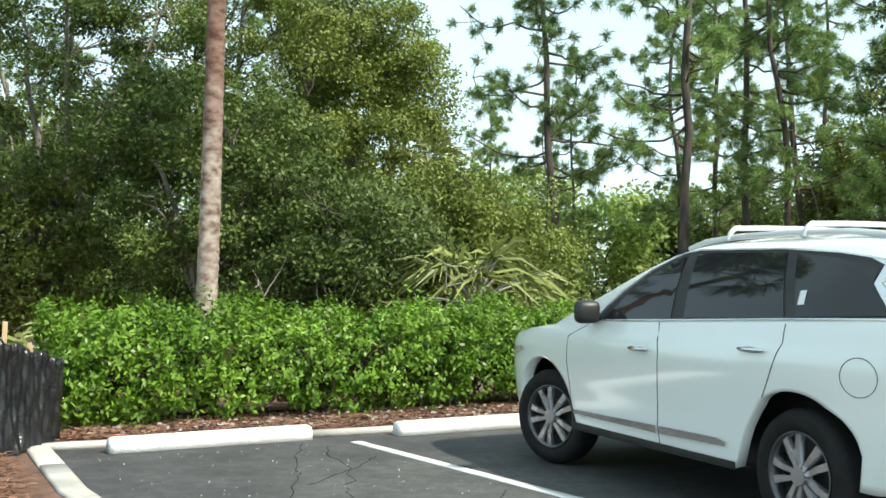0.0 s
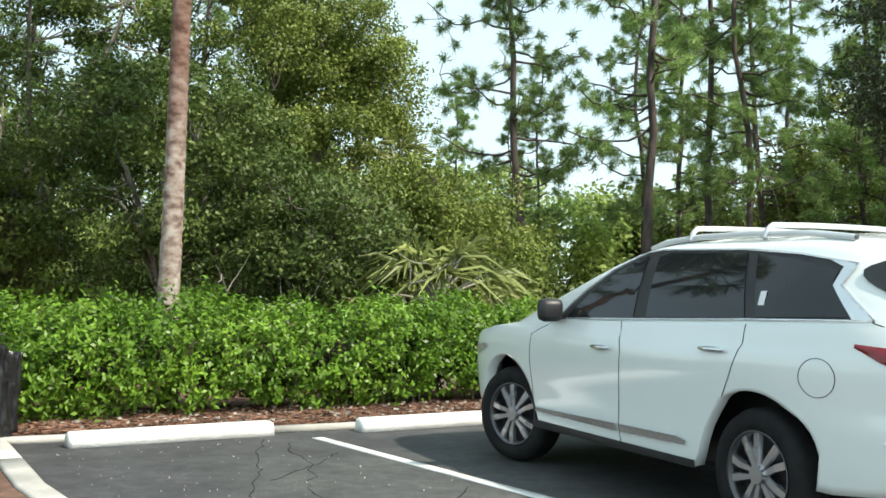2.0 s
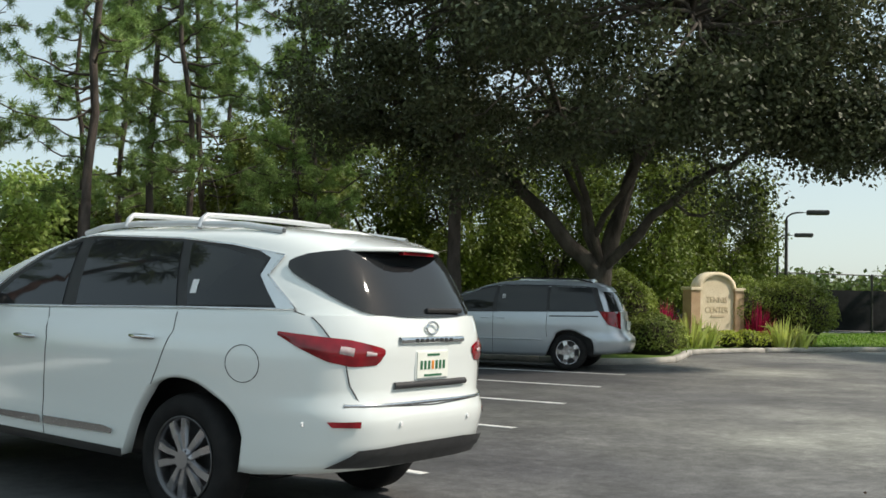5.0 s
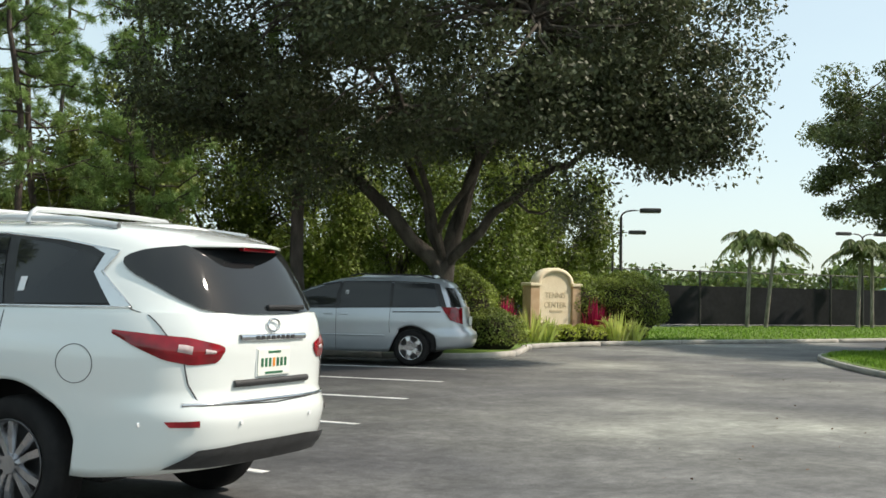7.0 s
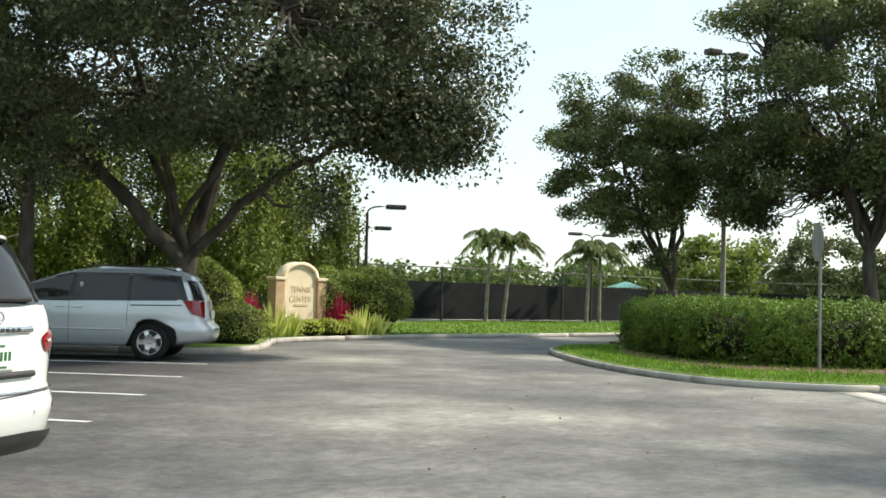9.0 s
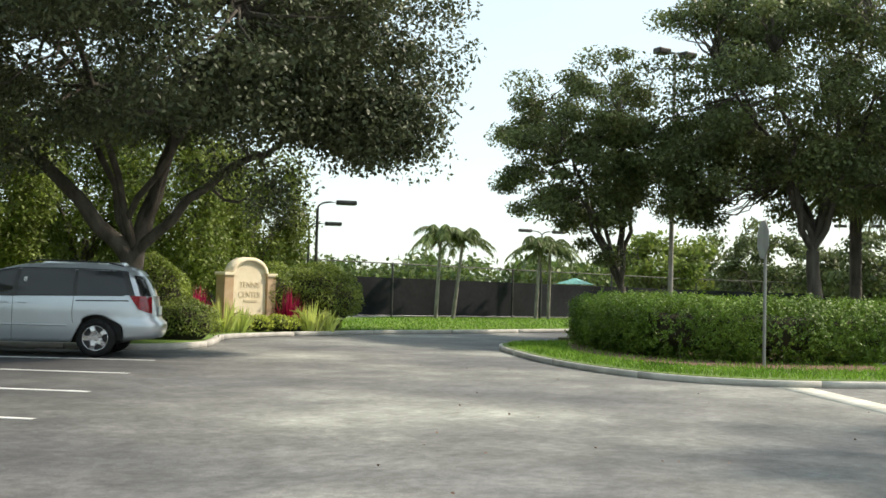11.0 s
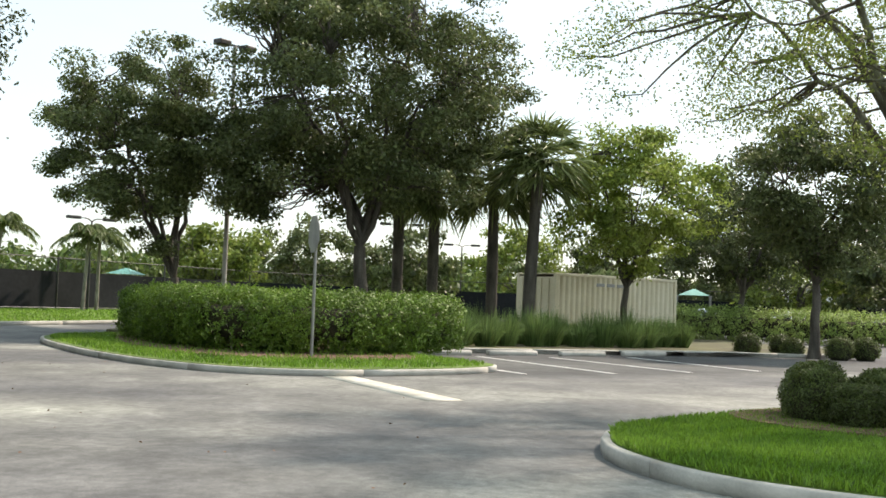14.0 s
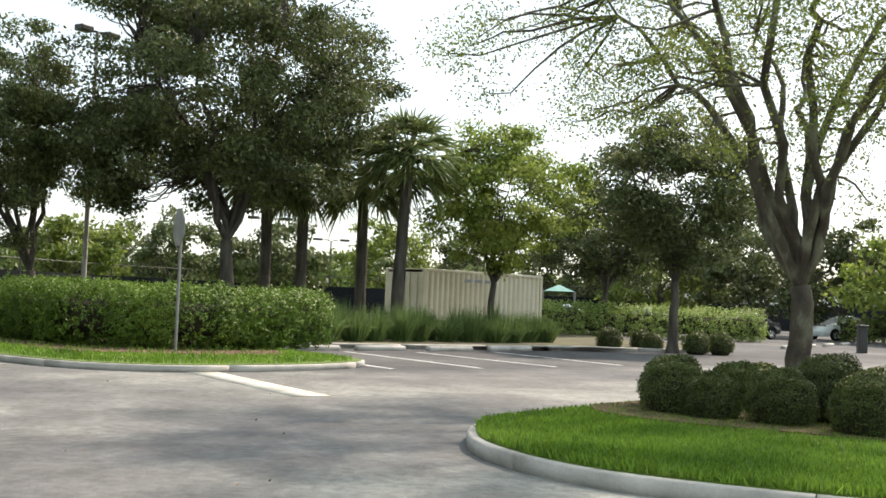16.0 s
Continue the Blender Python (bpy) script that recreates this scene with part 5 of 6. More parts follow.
crown_tree("verge_tree", (14.7, -3.5, 0.15), "tall airy tree with pale forking stems on the corner lawn", 604, fork=1.55, radius=0.185, centre=(-0.2, 0.4, 5.6), size=(3.9, 3.9, 2.8), limbs=12, clumps=230, leaves=62000, leaf=0.055, clump=0.6, mat=M_WOODLEAF2, bark=M_LICHEN, limb=0.42)
for k, (az, d, r) in enumerate(((66, 75, 3.6), (71, 82, 4.2), (76, 78, 3.8), (82, 88, 4.5), (87, 92, 4.5), (92, 86, 4.5), (96, 78, 4.2), (101, 74, 4.2), (105, 68, 4.0), (109, 62, 4.0), (99, 95, 5.0))):
    x, y = d * math.sin(radians(az)), d * math.cos(radians(az))
    crown_tree("background_tree", (x, y), "distant dark green tree beyond the car park", 620 + k, fork=1.2, radius=0.2, centre=(0, 0, r * 0.95), size=(r, r, r * 0.75), limbs=6, clumps=60, leaves=7000, leaf=0.36, clump=0.95, mat=M_OAK2 if k % 3 else M_LIGHTLEAF, group="distant trees")

bed("ground_mulch", smooth_loop([(11.5, -1.1), (12.6, -0.75), (14.2, -2.0), (16.6, -4.2), (17.0, -7.0), (12.0, -6.3), (10.4, -4.2), (10.9, -2.2)], 5), 0.2, M_STRAW, "brown mulch under the ball shrubs")
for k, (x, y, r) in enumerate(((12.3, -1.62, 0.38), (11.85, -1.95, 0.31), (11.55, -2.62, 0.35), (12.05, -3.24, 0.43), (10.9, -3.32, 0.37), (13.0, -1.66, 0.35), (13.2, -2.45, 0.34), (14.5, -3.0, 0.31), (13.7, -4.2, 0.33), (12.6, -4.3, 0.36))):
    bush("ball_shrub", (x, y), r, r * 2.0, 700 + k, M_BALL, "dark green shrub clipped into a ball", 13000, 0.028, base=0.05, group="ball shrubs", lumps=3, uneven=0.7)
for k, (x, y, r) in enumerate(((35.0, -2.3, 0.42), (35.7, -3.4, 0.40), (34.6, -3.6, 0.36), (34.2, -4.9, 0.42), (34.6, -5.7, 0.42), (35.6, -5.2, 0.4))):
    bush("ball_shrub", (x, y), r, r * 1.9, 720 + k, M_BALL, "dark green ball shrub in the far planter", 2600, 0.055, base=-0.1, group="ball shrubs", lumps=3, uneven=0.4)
bin_ = thing("litter_bin", (43.2, -12.4, 0), "dark brown square post bin by the far stalls", "bin")
part("body", boxed((0, 0, 0.5), (0.34, 0.34, 1.0), bevel=0.03), M_BRONZE, bin_)
part("lid", boxed((0, 0, 1.03), (0.40, 0.40, 0.09), bevel=0.03), M_BRONZE, bin_)


# ---- distance ----
def far_woods():
    """A long low line of distant tree crowns."""
    rng = np.random.default_rng(900)
    n = 520
    az = np.radians(rng.uniform(24, 122, n))
    d = rng.uniform(150, 185, n)
    c = np.column_stack([np.sin(az) * d, np.cos(az) * d, rng.uniform(1.0, 5.0, n)])
    k = 130
    off = unit(rng.normal(size=(n * k, 3))) * rng.uniform(0.5, 1, (n * k, 1)) * (3.6, 3.6, 2.6)
    p = np.repeat(c, k, 0) + off
    p[:, 2] = np.maximum(p[:, 2], 0.1)
    me = leaf_mesh("far_woods", rng, p, 0.95, 0.7, M_WOODLEAF, normal=unit(off))
    return tagged(put("far_woods", me), "long line of distant dark green woods", "woods", kind="stuff")


far_woods()


def far_building():
    root = thing("far_building", (113, -24, 0), "long low pale building far beyond the trees", "building", rz=102)
    part("wall", boxed((0, 0, 1.9), (26, 8, 3.8)), M_STOP, root, "pale wall")
    part("roof", boxed((0, 0, 4.0), (27, 9, 0.5), bevel=0.1), M_STUCCO, root)
    for k in range(7):
        part("window", boxed((-10.5 + 3.5 * k, 4.02, 1.7), (1.6, 0.1, 1.3)), M_BRONZE, root)


far_building()


# ---- grass blades, straw and litter ----
def grass_patch(name, poly, n, height, seed, label, base, mat, hole=None, width=0.012):
    rng = np.random.default_rng(seed)
    poly = np.asarray(poly, float)
    lo, hi = poly.min(0), poly.max(0)
    p = rng.uniform(lo, hi, (n * 4, 2))
    p = p[inside(poly, p[:, 0], p[:, 1])][:n]
    if hole is not None:
        p = p[~inside(hole, p[:, 0], p[:, 1])]
    z = land(p[:, 0], p[:, 1]) + base
    at = np.column_stack([p, z])
    tip = at + np.column_stack([rng.normal(size=(len(p), 2)) * height * 0.35, rng.uniform(0.6, 1.2, len(p)) * height])
    me = blade_mesh(name, rng, at, tip, width, mat, bend=0.1)
    return tagged(put(name, me), label, "grass", kind="stuff")


near_front = NEAR[(NEAR[:, 1] > -5.5) & (NEAR[:, 0] < 16.0)]
order = np.argsort(np.arctan2(near_front[:, 1] + 3.0, near_front[:, 0] - 10.5))
near_front = near_front[order]
grass_patch("lawn_grass", near_front, 75000, 0.075, 801, "thick fresh green lawn blades on the corner island", 0.14, M_GRASSBLADE)
MULCH = smooth_loop([(26.2, 14.0), (21.9, 11.7), (19.6, 9.3), (19.1, 7.2), (21.2, 4.9), (24.2, 6.5), (26.9, 9.0), (27.0, 12.4)], 5)
bed("ground_island_mulch", MULCH, 0.128, M_STRAW, "brown mulch under the island hedge")
isl = ISLAND.mean(0) + (ISLAND - ISLAND.mean(0)) * 0.97
grass_patch("verge_grass", isl, 24000, 0.07, 802, "short green grass on the traffic island", 0.12, M_GRASSBLADE, hole=MULCH, width=0.016)
grass_patch("stray_grass", MULCH, 2600, 0.08, 804, "thin stray grass in the mulch of the island", 0.128, M_GRASSBLADE, width=0.014)
lawn_strip = np.vstack([SIGN_KERB[(SIGN_KERB[:, 0] > 25)] + (0, 0.2), [(85, 26), (60, 29), (42, 32.5), (27, 26)]])
grass_patch("lawn_grass", lawn_strip, 24000, 0.08, 803, "bright mown lawn blades before the court fence", 0.11, M_GRASSBLADE, width=0.03)


def litter(name, poly, n, length, width, seed, mat, base, label, kind="stuff"):
    rng = np.random.default_rng(seed)
    poly = np.asarray(poly, float)
    p = rng.uniform(poly.min(0), poly.max(0), (n * 4, 2))
    p = p[inside(poly, p[:, 0], p[:, 1])][:n]
    a = rng.uniform(0, 2 * np.pi, len(p))
    at = np.column_stack([p, land(p[:, 0], p[:, 1]) + base + rng.uniform(0, 0.02, len(p))])
    tip = at + np.column_stack([np.cos(a), np.sin(a), rng.uniform(-0.03, 0.12, len(p))]) * length
    return tagged(put(name, blade_mesh(name, rng, at, tip, width, mat, bend=0.08)), label, "litter", kind=kind)


litter("pine_straw", [(-4.15, 10.2), (-2.85, 7.5), (-2.05, 6.0), (-7, 6), (-7, 10.5)], 14000, 0.14, 0.008, 811, M_STRAWS, 0.04, "loose reddish pine needles")
litter("pine_straw", [(-3.7, 9.4), (-1.1, 10.4), (1.4, 11.8), (1.0, 13.0), (-4.2, 11.2)], 16000, 0.12, 0.010, 812, M_STRAWS, 0.055, "loose reddish pine needles and leaves")
litter("dry_leaves", [(-3.7, 9.5), (-1.1, 10.5), (1.4, 11.9), (1.0, 13.0), (-4.2, 11.2)], 500, 0.05, 0.035, 813, M_TWIG, 0.07, "dry fallen leaves under the hedge")
litter("gravel_specks", [(-3.0, 9.0), (-0.8, 10.0), (0.4, 8.0), (-0.5, 5.5), (-1.6, 6.5)], 160, 0.008, 0.007, 814, M_STOP, 0.001, "small pale specks of grit on the asphalt")


def cracks():
    """Fine dark cracks that wander through the asphalt of the empty stall."""
    rng = np.random.default_rng(820)
    paths = []
    for a, b in (((-1.25, 9.9), (-0.95, 7.0)), ((-1.0, 9.7), (-0.55, 7.2)), ((-0.55, 9.2), (-0.95, 7.9)), ((0.45, 7.75), (0.3, 6.9))):
        p = wobble(rng, (*a, 0), (*b, 0), 22, 0.22)
        p[:, 2] = land(p[:, 0], p[:, 1]) - 0.002
        paths.append((p, 0.0035 + 0.003 * rng.uniform(size=22)))
    tagged(put("asphalt_cracks", tube_mesh("asphalt_cracks", paths, M_FENCE, 5)), "fine dark cracks in the asphalt", "cracks", kind="stuff")


cracks()
litter("fallen_leaves", [(4, 4), (16, 12), (22, 14), (14, 3), (6, 1)], 40, 0.028, 0.018, 830, M_STRAWS, 0.002, "scattered dry leaves on the asphalt")


# ---- vehicles ----
M_PAINT = material("pearl_white_paint", ((0.72, 0.765, 0.752), (0.775, 0.82, 0.808)), rough=0.22, scale=0.6, coat=1.0)
M_SILVER = material("silver_blue_paint", ((0.44, 0.48, 0.52), (0.50, 0.545, 0.59)), rough=0.32, scale=0.6, metal=0.55, coat=0.8)
M_DARKPAINT = material("dark_car_paint", ((0.03, 0.032, 0.035), (0.05, 0.05, 0.055)), rough=0.25, scale=0.6, coat=1.0)
M_GLASS = material("tinted_glass", ((0.012, 0.014, 0.015), (0.02, 0.022, 0.024)), rough=0.03, scale=0.5, spec=0.5, coat=0.0)
M_BLACK = material("black_trim", ((0.012, 0.012, 0.013), (0.022, 0.022, 0.023)), rough=0.45, scale=8, fine=0.1)
M_GREYTRIM = material("grey_bumper_plastic", ((0.02, 0.0205, 0.022), (0.034, 0.035, 0.037)), rough=0.6, scale=12, fine=0.15, bump=0.1)
M_CHROME = material("chrome", ((0.62, 0.63, 0.65), (0.72, 0.73, 0.74)), rough=0.1, scale=2, metal=1.0)
M_ALLOY = material("alloy_rim", ((0.50, 0.50, 0.52), (0.60, 0.60, 0.62)), rough=0.2, scale=6, metal=0.9)
# Copy of the alloy, darkened for the shade inside the rim.
M_RIM = material("shaded_rim", ((0.10, 0.10, 0.105), (0.16, 0.16, 0.165)), rough=0.35, scale=6, metal=0.8)
M_RAIL = material("satin_silver", ((0.62, 0.63, 0.64), (0.72, 0.73, 0.73)), rough=0.3, scale=4, metal=0.5)
M_TYRE = material("tyre_rubber", ((0.008, 0.008, 0.009), (0.018, 0.018, 0.018)), rough=0.8, scale=9, spec=0.25, bump=0.3, fine=0.2)
M_REDLAMP = material("red_lamp_lens", ((0.14, 0.0015, 0.006), (0.29, 0.004, 0.013)), rough=0.1, scale=9, coat=0.35)
M_CLEARLAMP = material("clear_lamp_lens", ((0.40, 0.28, 0.28), (0.62, 0.56, 0.55)), rough=0.1, scale=22, coat=1.0)
M_PLATE = material("plate_white", ((0.74, 0.77, 0.70), (0.82, 0.84, 0.78)), rough=0.5, scale=9)
M_GREENINK = material("dark_green_ink", ((0.02, 0.12, 0.06), (0.03, 0.16, 0.08)), rough=0.5, scale=9)
M_ORANGE = material("orange_ink", ((0.7, 0.22, 0.03), (0.8, 0.3, 0.05)), rough=0.5, scale=9)
M_PAPER = material("paper_white", ((0.7, 0.71, 0.72), (0.78, 0.79, 0.8)), rough=0.7, scale=9)


class Shell:
    """The outer form of a car: plan outlines as rounded boxes at each height, for the lower body and the cabin."""

    def __init__(self, low, cabin, rear_n=4.3, front_n=6.0, cabin_n=None):
        self.low, self.cabin, self.rn, self.fn = np.array(low, float), np.array(cabin, float), rear_n, front_n
        self.cn = cabin_n or rear_n

    def dims(self, table, z):
        return [np.interp(z, table[:, 0], table[:, k]) for k in (1, 2, 3)]  # half width, rear x, front x

    def outline(self, table, th, z):
        """Point at angle th (0 rear centre, pi front centre) on the left half."""
        w, xr, xf = self.dims(table, z)
        c, a = (xr + xf) / 2, (xf - xr) / 2
        n = np.where(th < np.pi / 2, self.cn if table is self.cabin else self.rn, 12.0 if table is self.cabin else self.fn)
        cc, ss = np.abs(np.cos(th)), np.abs(np.sin(th))
        r = (cc ** n + ss ** n) ** (-1 / n)
        return c - a * np.sign(np.cos(th)) * cc * r, w * ss * r

    def side_y(self, table, x, z, grow=0.0):
        w, xr, xf = self.dims(table, z)
        c, a, w = (xr + xf) / 2, (xf - xr) / 2 + grow, w + grow
        n = np.where(x < c, self.cn if table is self.cabin else self.rn, 12.0 if table is self.cabin else self.fn)
        return w * np.clip(1 - np.abs((x - c) / a) ** n, 0, 1) ** (1 / n)

    def rear_x(self, table, y, z, grow=0.0):
        w, xr, xf = self.dims(table, z)
        c, a, w = (xr + xf) / 2, (xf - xr) / 2 + grow, w + grow
        n = self.cn if table is self.cabin else self.rn
        return c - a * np.clip(1 - np.abs(y / w) ** n, 0, 1) ** (1 / n)


def even_angles(shell, table, z, n):
    th = np.linspace(0, np.pi, 6000)
    x, y = shell.outline(table, th, np.full_like(th, z))
    s = np.concatenate(([0], np.cumsum(np.hypot(np.diff(x), np.diff(y)))))
    return np.interp(np.linspace(0, s[-1], n), s, th)


def mirrored(v, f):
    """Adds the right half of a left half mesh."""
    m = v.copy()
    m[:, 1] *= -1
    return np.concatenate([v, m]), np.concatenate([f, f[:, ::-1] + len(v)])


def grid_faces(nu, nv):
    i, j = np.meshgrid(np.arange(nu - 1), np.arange(nv - 1), indexing="ij")
    a = (i * nv + j).ravel()
    return np.stack([a, a + 1, a + nv + 1, a + nv], -1)


def welded(name, v, f, mat):
    me = mesh_from(name, v, [f], mat, smooth=True)
    bm = bmesh.new()
    bm.from_mesh(me)
    bmesh.ops.remove_doubles(bm, verts=bm.verts, dist=0.0005)
    bmesh.ops.recalc_face_normals(bm, faces=bm.faces)
    bm.to_mesh(me)
    bm.free()
    return me


def surface_panel(name, poly, project, mat, parent, label="", cuts=3, both=True, thick=0.004):
    """A thin curved panel: a flat outline laid onto the body by project(u, v) -> point, on the left and, if asked, the right side."""
    obs = []
    for sg in ((1, -1) if both else (1,)):
        bm = bmesh.new()
        f = bm.faces.new([bm.verts.new((u, v, 0)) for u, v in poly])
        bmesh.ops.triangulate(bm, faces=[f])
        bmesh.ops.subdivide_edges(bm, edges=bm.edges[:], cuts=cuts, use_grid_fill=True)
        for vert in bm.verts:
            p = project(vert.co.x, vert.co.y)
            vert.co = (p[0], p[1] * sg, p[2])
        bmesh.ops.recalc_face_normals(bm, faces=bm.faces)
        obs.append(part(name, bm, mat, parent, label, smooth=True))
    return obs


def wheel_parts(root, name, x, y, z, r, spokes, side, width=0.24, twin=True):
    """Tyre, rim with twin spokes, hub, and brake disc blackened as shade behind the spokes; side: +1 left, -1 right."""
    prof = [(-0.5, 0.66), (-0.5, 0.80), (-0.42, 0.955), (-0.25, 1.0), (0.25, 1.0), (0.42, 0.955), (0.5, 0.80), (0.46, 0.70), (0.40, 0.655)]
    n = 40
    a = np.linspace(0, 2 * np.pi, n, endpoint=False)
    v = np.array([(r * k * math.cos(t), o * width * side, r * k * math.sin(t)) for t in a for o, k in prof])
    q = len(prof)
    f = np.array([[i * q + j, ((i + 1) % n) * q + j, ((i + 1) % n) * q + j + 1, i * q + j + 1] for i in range(n) for j in range(q - 1)])
    wheel = put("wheel", welded("tyre", v, f, M_TYRE), root, "black tyre on a silver multi-spoke alloy wheel")
    wheel.location = (x, y, z)
    ri = [(0.42, 0.655), (0.46, 0.665), (0.44, 0.63), (0.30, 0.60), (-0.3, 0.58)]
    v = np.array([(r * k * math.cos(t), o * width * side, r * k * math.sin(t)) for t in a for o, k in ri])
    q = len(ri)
    f = np.array([[i * q + j, ((i + 1) % n) * q + j, ((i + 1) % n) * q + j + 1, i * q + j + 1] for i in range(n) for j in range(q - 1)])
    put("rim", welded("rim", v, f, M_ALLOY if not twin else M_RIM), wheel)
    # The disc is coloured black for the shaded gaps between the spokes.
    bm = bmesh.new()
    bmesh.ops.create_cone(bm, cap_ends=True, segments=32, radius1=r * 0.6, radius2=r * 0.6, depth=0.03, matrix=Matrix.Translation((0, width * 0.02 * side, 0)) @ Matrix.Rotation(math.pi / 2, 4, "X"))
    part("brake_disc", bm, M_BLACK, wheel)
    for k in range(spokes):
        for off in ((-0.25, 0.25) if twin else (0,)):
            bm = bmesh.new()
            t = 2 * math.pi * k / spokes
            w0, w1 = (0.014, 0.025) if twin else (0.075, 0.05)
            pts = []
            for rr, oo, ww, dep in ((0.13, off * 1.5, w0, 0.40), (0.40, off * 0.95, w1 * 0.85, 0.43), (0.62, off, w1, 0.40)):
                for sx in (-1, 1):
                    for dd in (0, -0.12):
                        aa = t + oo * (1 if twin else 0)
                        c = Vector((math.cos(aa) * rr * r, 0, math.sin(aa) * rr * r))
                        sd = Vector((-math.sin(aa), 0, math.cos(aa))) * (sx * ww * (0.9 if dd == 0 else 1.3) * r / 0.38)
                        pts.append(bm.verts.new(c + sd + Vector((0, (dep + dd) * width * side, 0))))
            for s in range(2):
                o = s * 4
                for quad in ((0, 2, 6, 4), (1, 5, 7, 3), (0, 4, 5, 1), (2, 3, 7, 6)):
                    bm.faces.new([pts[o + i] for i in quad])
            bm.faces.new([pts[8], pts[10], pts[11], pts[9]])
            bmesh.ops.recalc_face_normals(bm, faces=bm.faces)
            part("spoke", bm, M_ALLOY, wheel)
    bm = bmesh.new()
    bmesh.ops.create_cone(bm, cap_ends=True, segments=20, radius1=r * 0.17, radius2=r * 0.14, depth=0.05, matrix=Matrix.Translation((0, width * 0.38 * side, 0)) @ Matrix.Rotation(-math.pi / 2 * side, 4, "X"))
    part("hub_cap", bm, M_ALLOY, wheel)
    return wheel


def car_shell(root, sh, paint, arches, sill, top, wheel_r, arch_r, cols=190, rows=18, under=(0.28, 0.95), dome=0.06):
    """Lower body with wheel arches, bonnet deck and cabin."""
    th = even_angles(sh, sh.low, 0.8, cols)
    x8, y8 = sh.outline(sh.low, th, np.full_like(th, 0.8))
    zl = np.interp(x8, sill[:, 0], sill[:, 1])
    for ax in arches:
        d = np.abs(x8 - ax)
        a = (d < arch_r) & (y8 > 0.6)
        zl = np.where(a, np.maximum(zl, wheel_r + np.sqrt(np.clip(arch_r ** 2 - d ** 2, 0, None))), zl)
    zt = np.interp(x8, top[:, 0], top[:, 1])
    u = np.linspace(0, 1, rows)
    Z = zl[:, None] + (zt - zl)[:, None] * u[None, :]
    X, Y = sh.outline(sh.low, np.repeat(th[:, None], rows, 1), Z)
    v = np.stack([X, Y, Z], -1)
    # returned lip along the lower edge
    lip = v[:, :1].copy()
    lip[:, 0, 1] *= 0.93
    lip[:, 0, 0] = lip[:, 0, 0] * 0.985
    lip[:, 0, 2] += 0.01
    v = np.concatenate([lip, v], 1)
    vv, ff = mirrored(v.reshape(-1, 3), grid_faces(cols, rows + 1))
    put("body", welded("body", vv, ff, paint), root)
    # bonnet and deck across the top edges
    k = np.arange(cols)
    m = 9
    t = np.linspace(1, -1, m)
    e = v[:, -1]
    crown = 0.055 * np.clip((e[:, 0] - 1.5) / 0.8, 0.2, 1)
    D = np.stack([np.column_stack([e[:, 0], e[:, 1] * q, e[:, 2] + crown * (1 - q ** 4) * np.clip(e[:, 1] / 0.5, 0, 1)]) for q in t], 1)
    put("bonnet", welded("bonnet", D.reshape(-1, 3), grid_faces(cols, m), paint), root)
    # cabin
    tc = even_angles(sh, sh.cabin, sh.cabin[1, 0], 120)
    zc = sh.cabin[:, 0]
    zz = np.concatenate([np.linspace(zc[0], zc[-1], 26)])
    TH, ZZ = np.meshgrid(tc, zz, indexing="ij")
    X, Y = sh.outline(sh.cabin, TH, ZZ)
    cv, cf = mirrored(np.stack([X, Y, ZZ], -1).reshape(-1, 3), grid_faces(120, 26))
    put("cabin", welded("cabin", cv, cf, paint), root)
    xe, ye = sh.outline(sh.cabin, tc, np.full_like(tc, zc[-1]))
    R = np.stack([np.column_stack([xe, ye * q, zc[-1] + dome * (1 - q * q) * np.clip(ye / 0.4, 0, 1)]) for q in t], 1)
    put("roof", welded("roof", R.reshape(-1, 3), grid_faces(120, m), paint), root)
    x0, x1 = sill[0, 0] + 0.75, sill[-1, 0] - 0.35
    part("underbody", boxed(((x0 + x1) / 2, 0, sum(under) / 2), (x1 - x0, 1.30, under[1] - under[0]), bevel=0.05), M_BLACK, root)
    return th


def line_part(name, pts, r, mat, root, label="", both=False, sides=5):
    for sg in ((1, -1) if both else (1,)):
        p = np.array(pts, float) * (1, sg, 1)
        put(name, tube_mesh(name, [(p, np.full(len(p), r))], mat, sides), root, label)


def dense(pts, n=5):
    p = np.array(pts, float)
    s = np.linspace(0, len(p) - 1, (len(p) - 1) * n + 1)
    return np.column_stack([np.interp(s, np.arange(len(p)), p[:, k]) for k in range(p.shape[1])])


def rounded(poly, times=2):
    """Cuts the corners of an outline until it is smooth."""
    p = np.array(poly, float)
    for _ in range(times):
        q = np.roll(p, -1, axis=0)
        p = np.stack([0.78 * p + 0.22 * q, 0.22 * p + 0.78 * q], 1).reshape(-1, 2)
    return [tuple(k) for k in p]


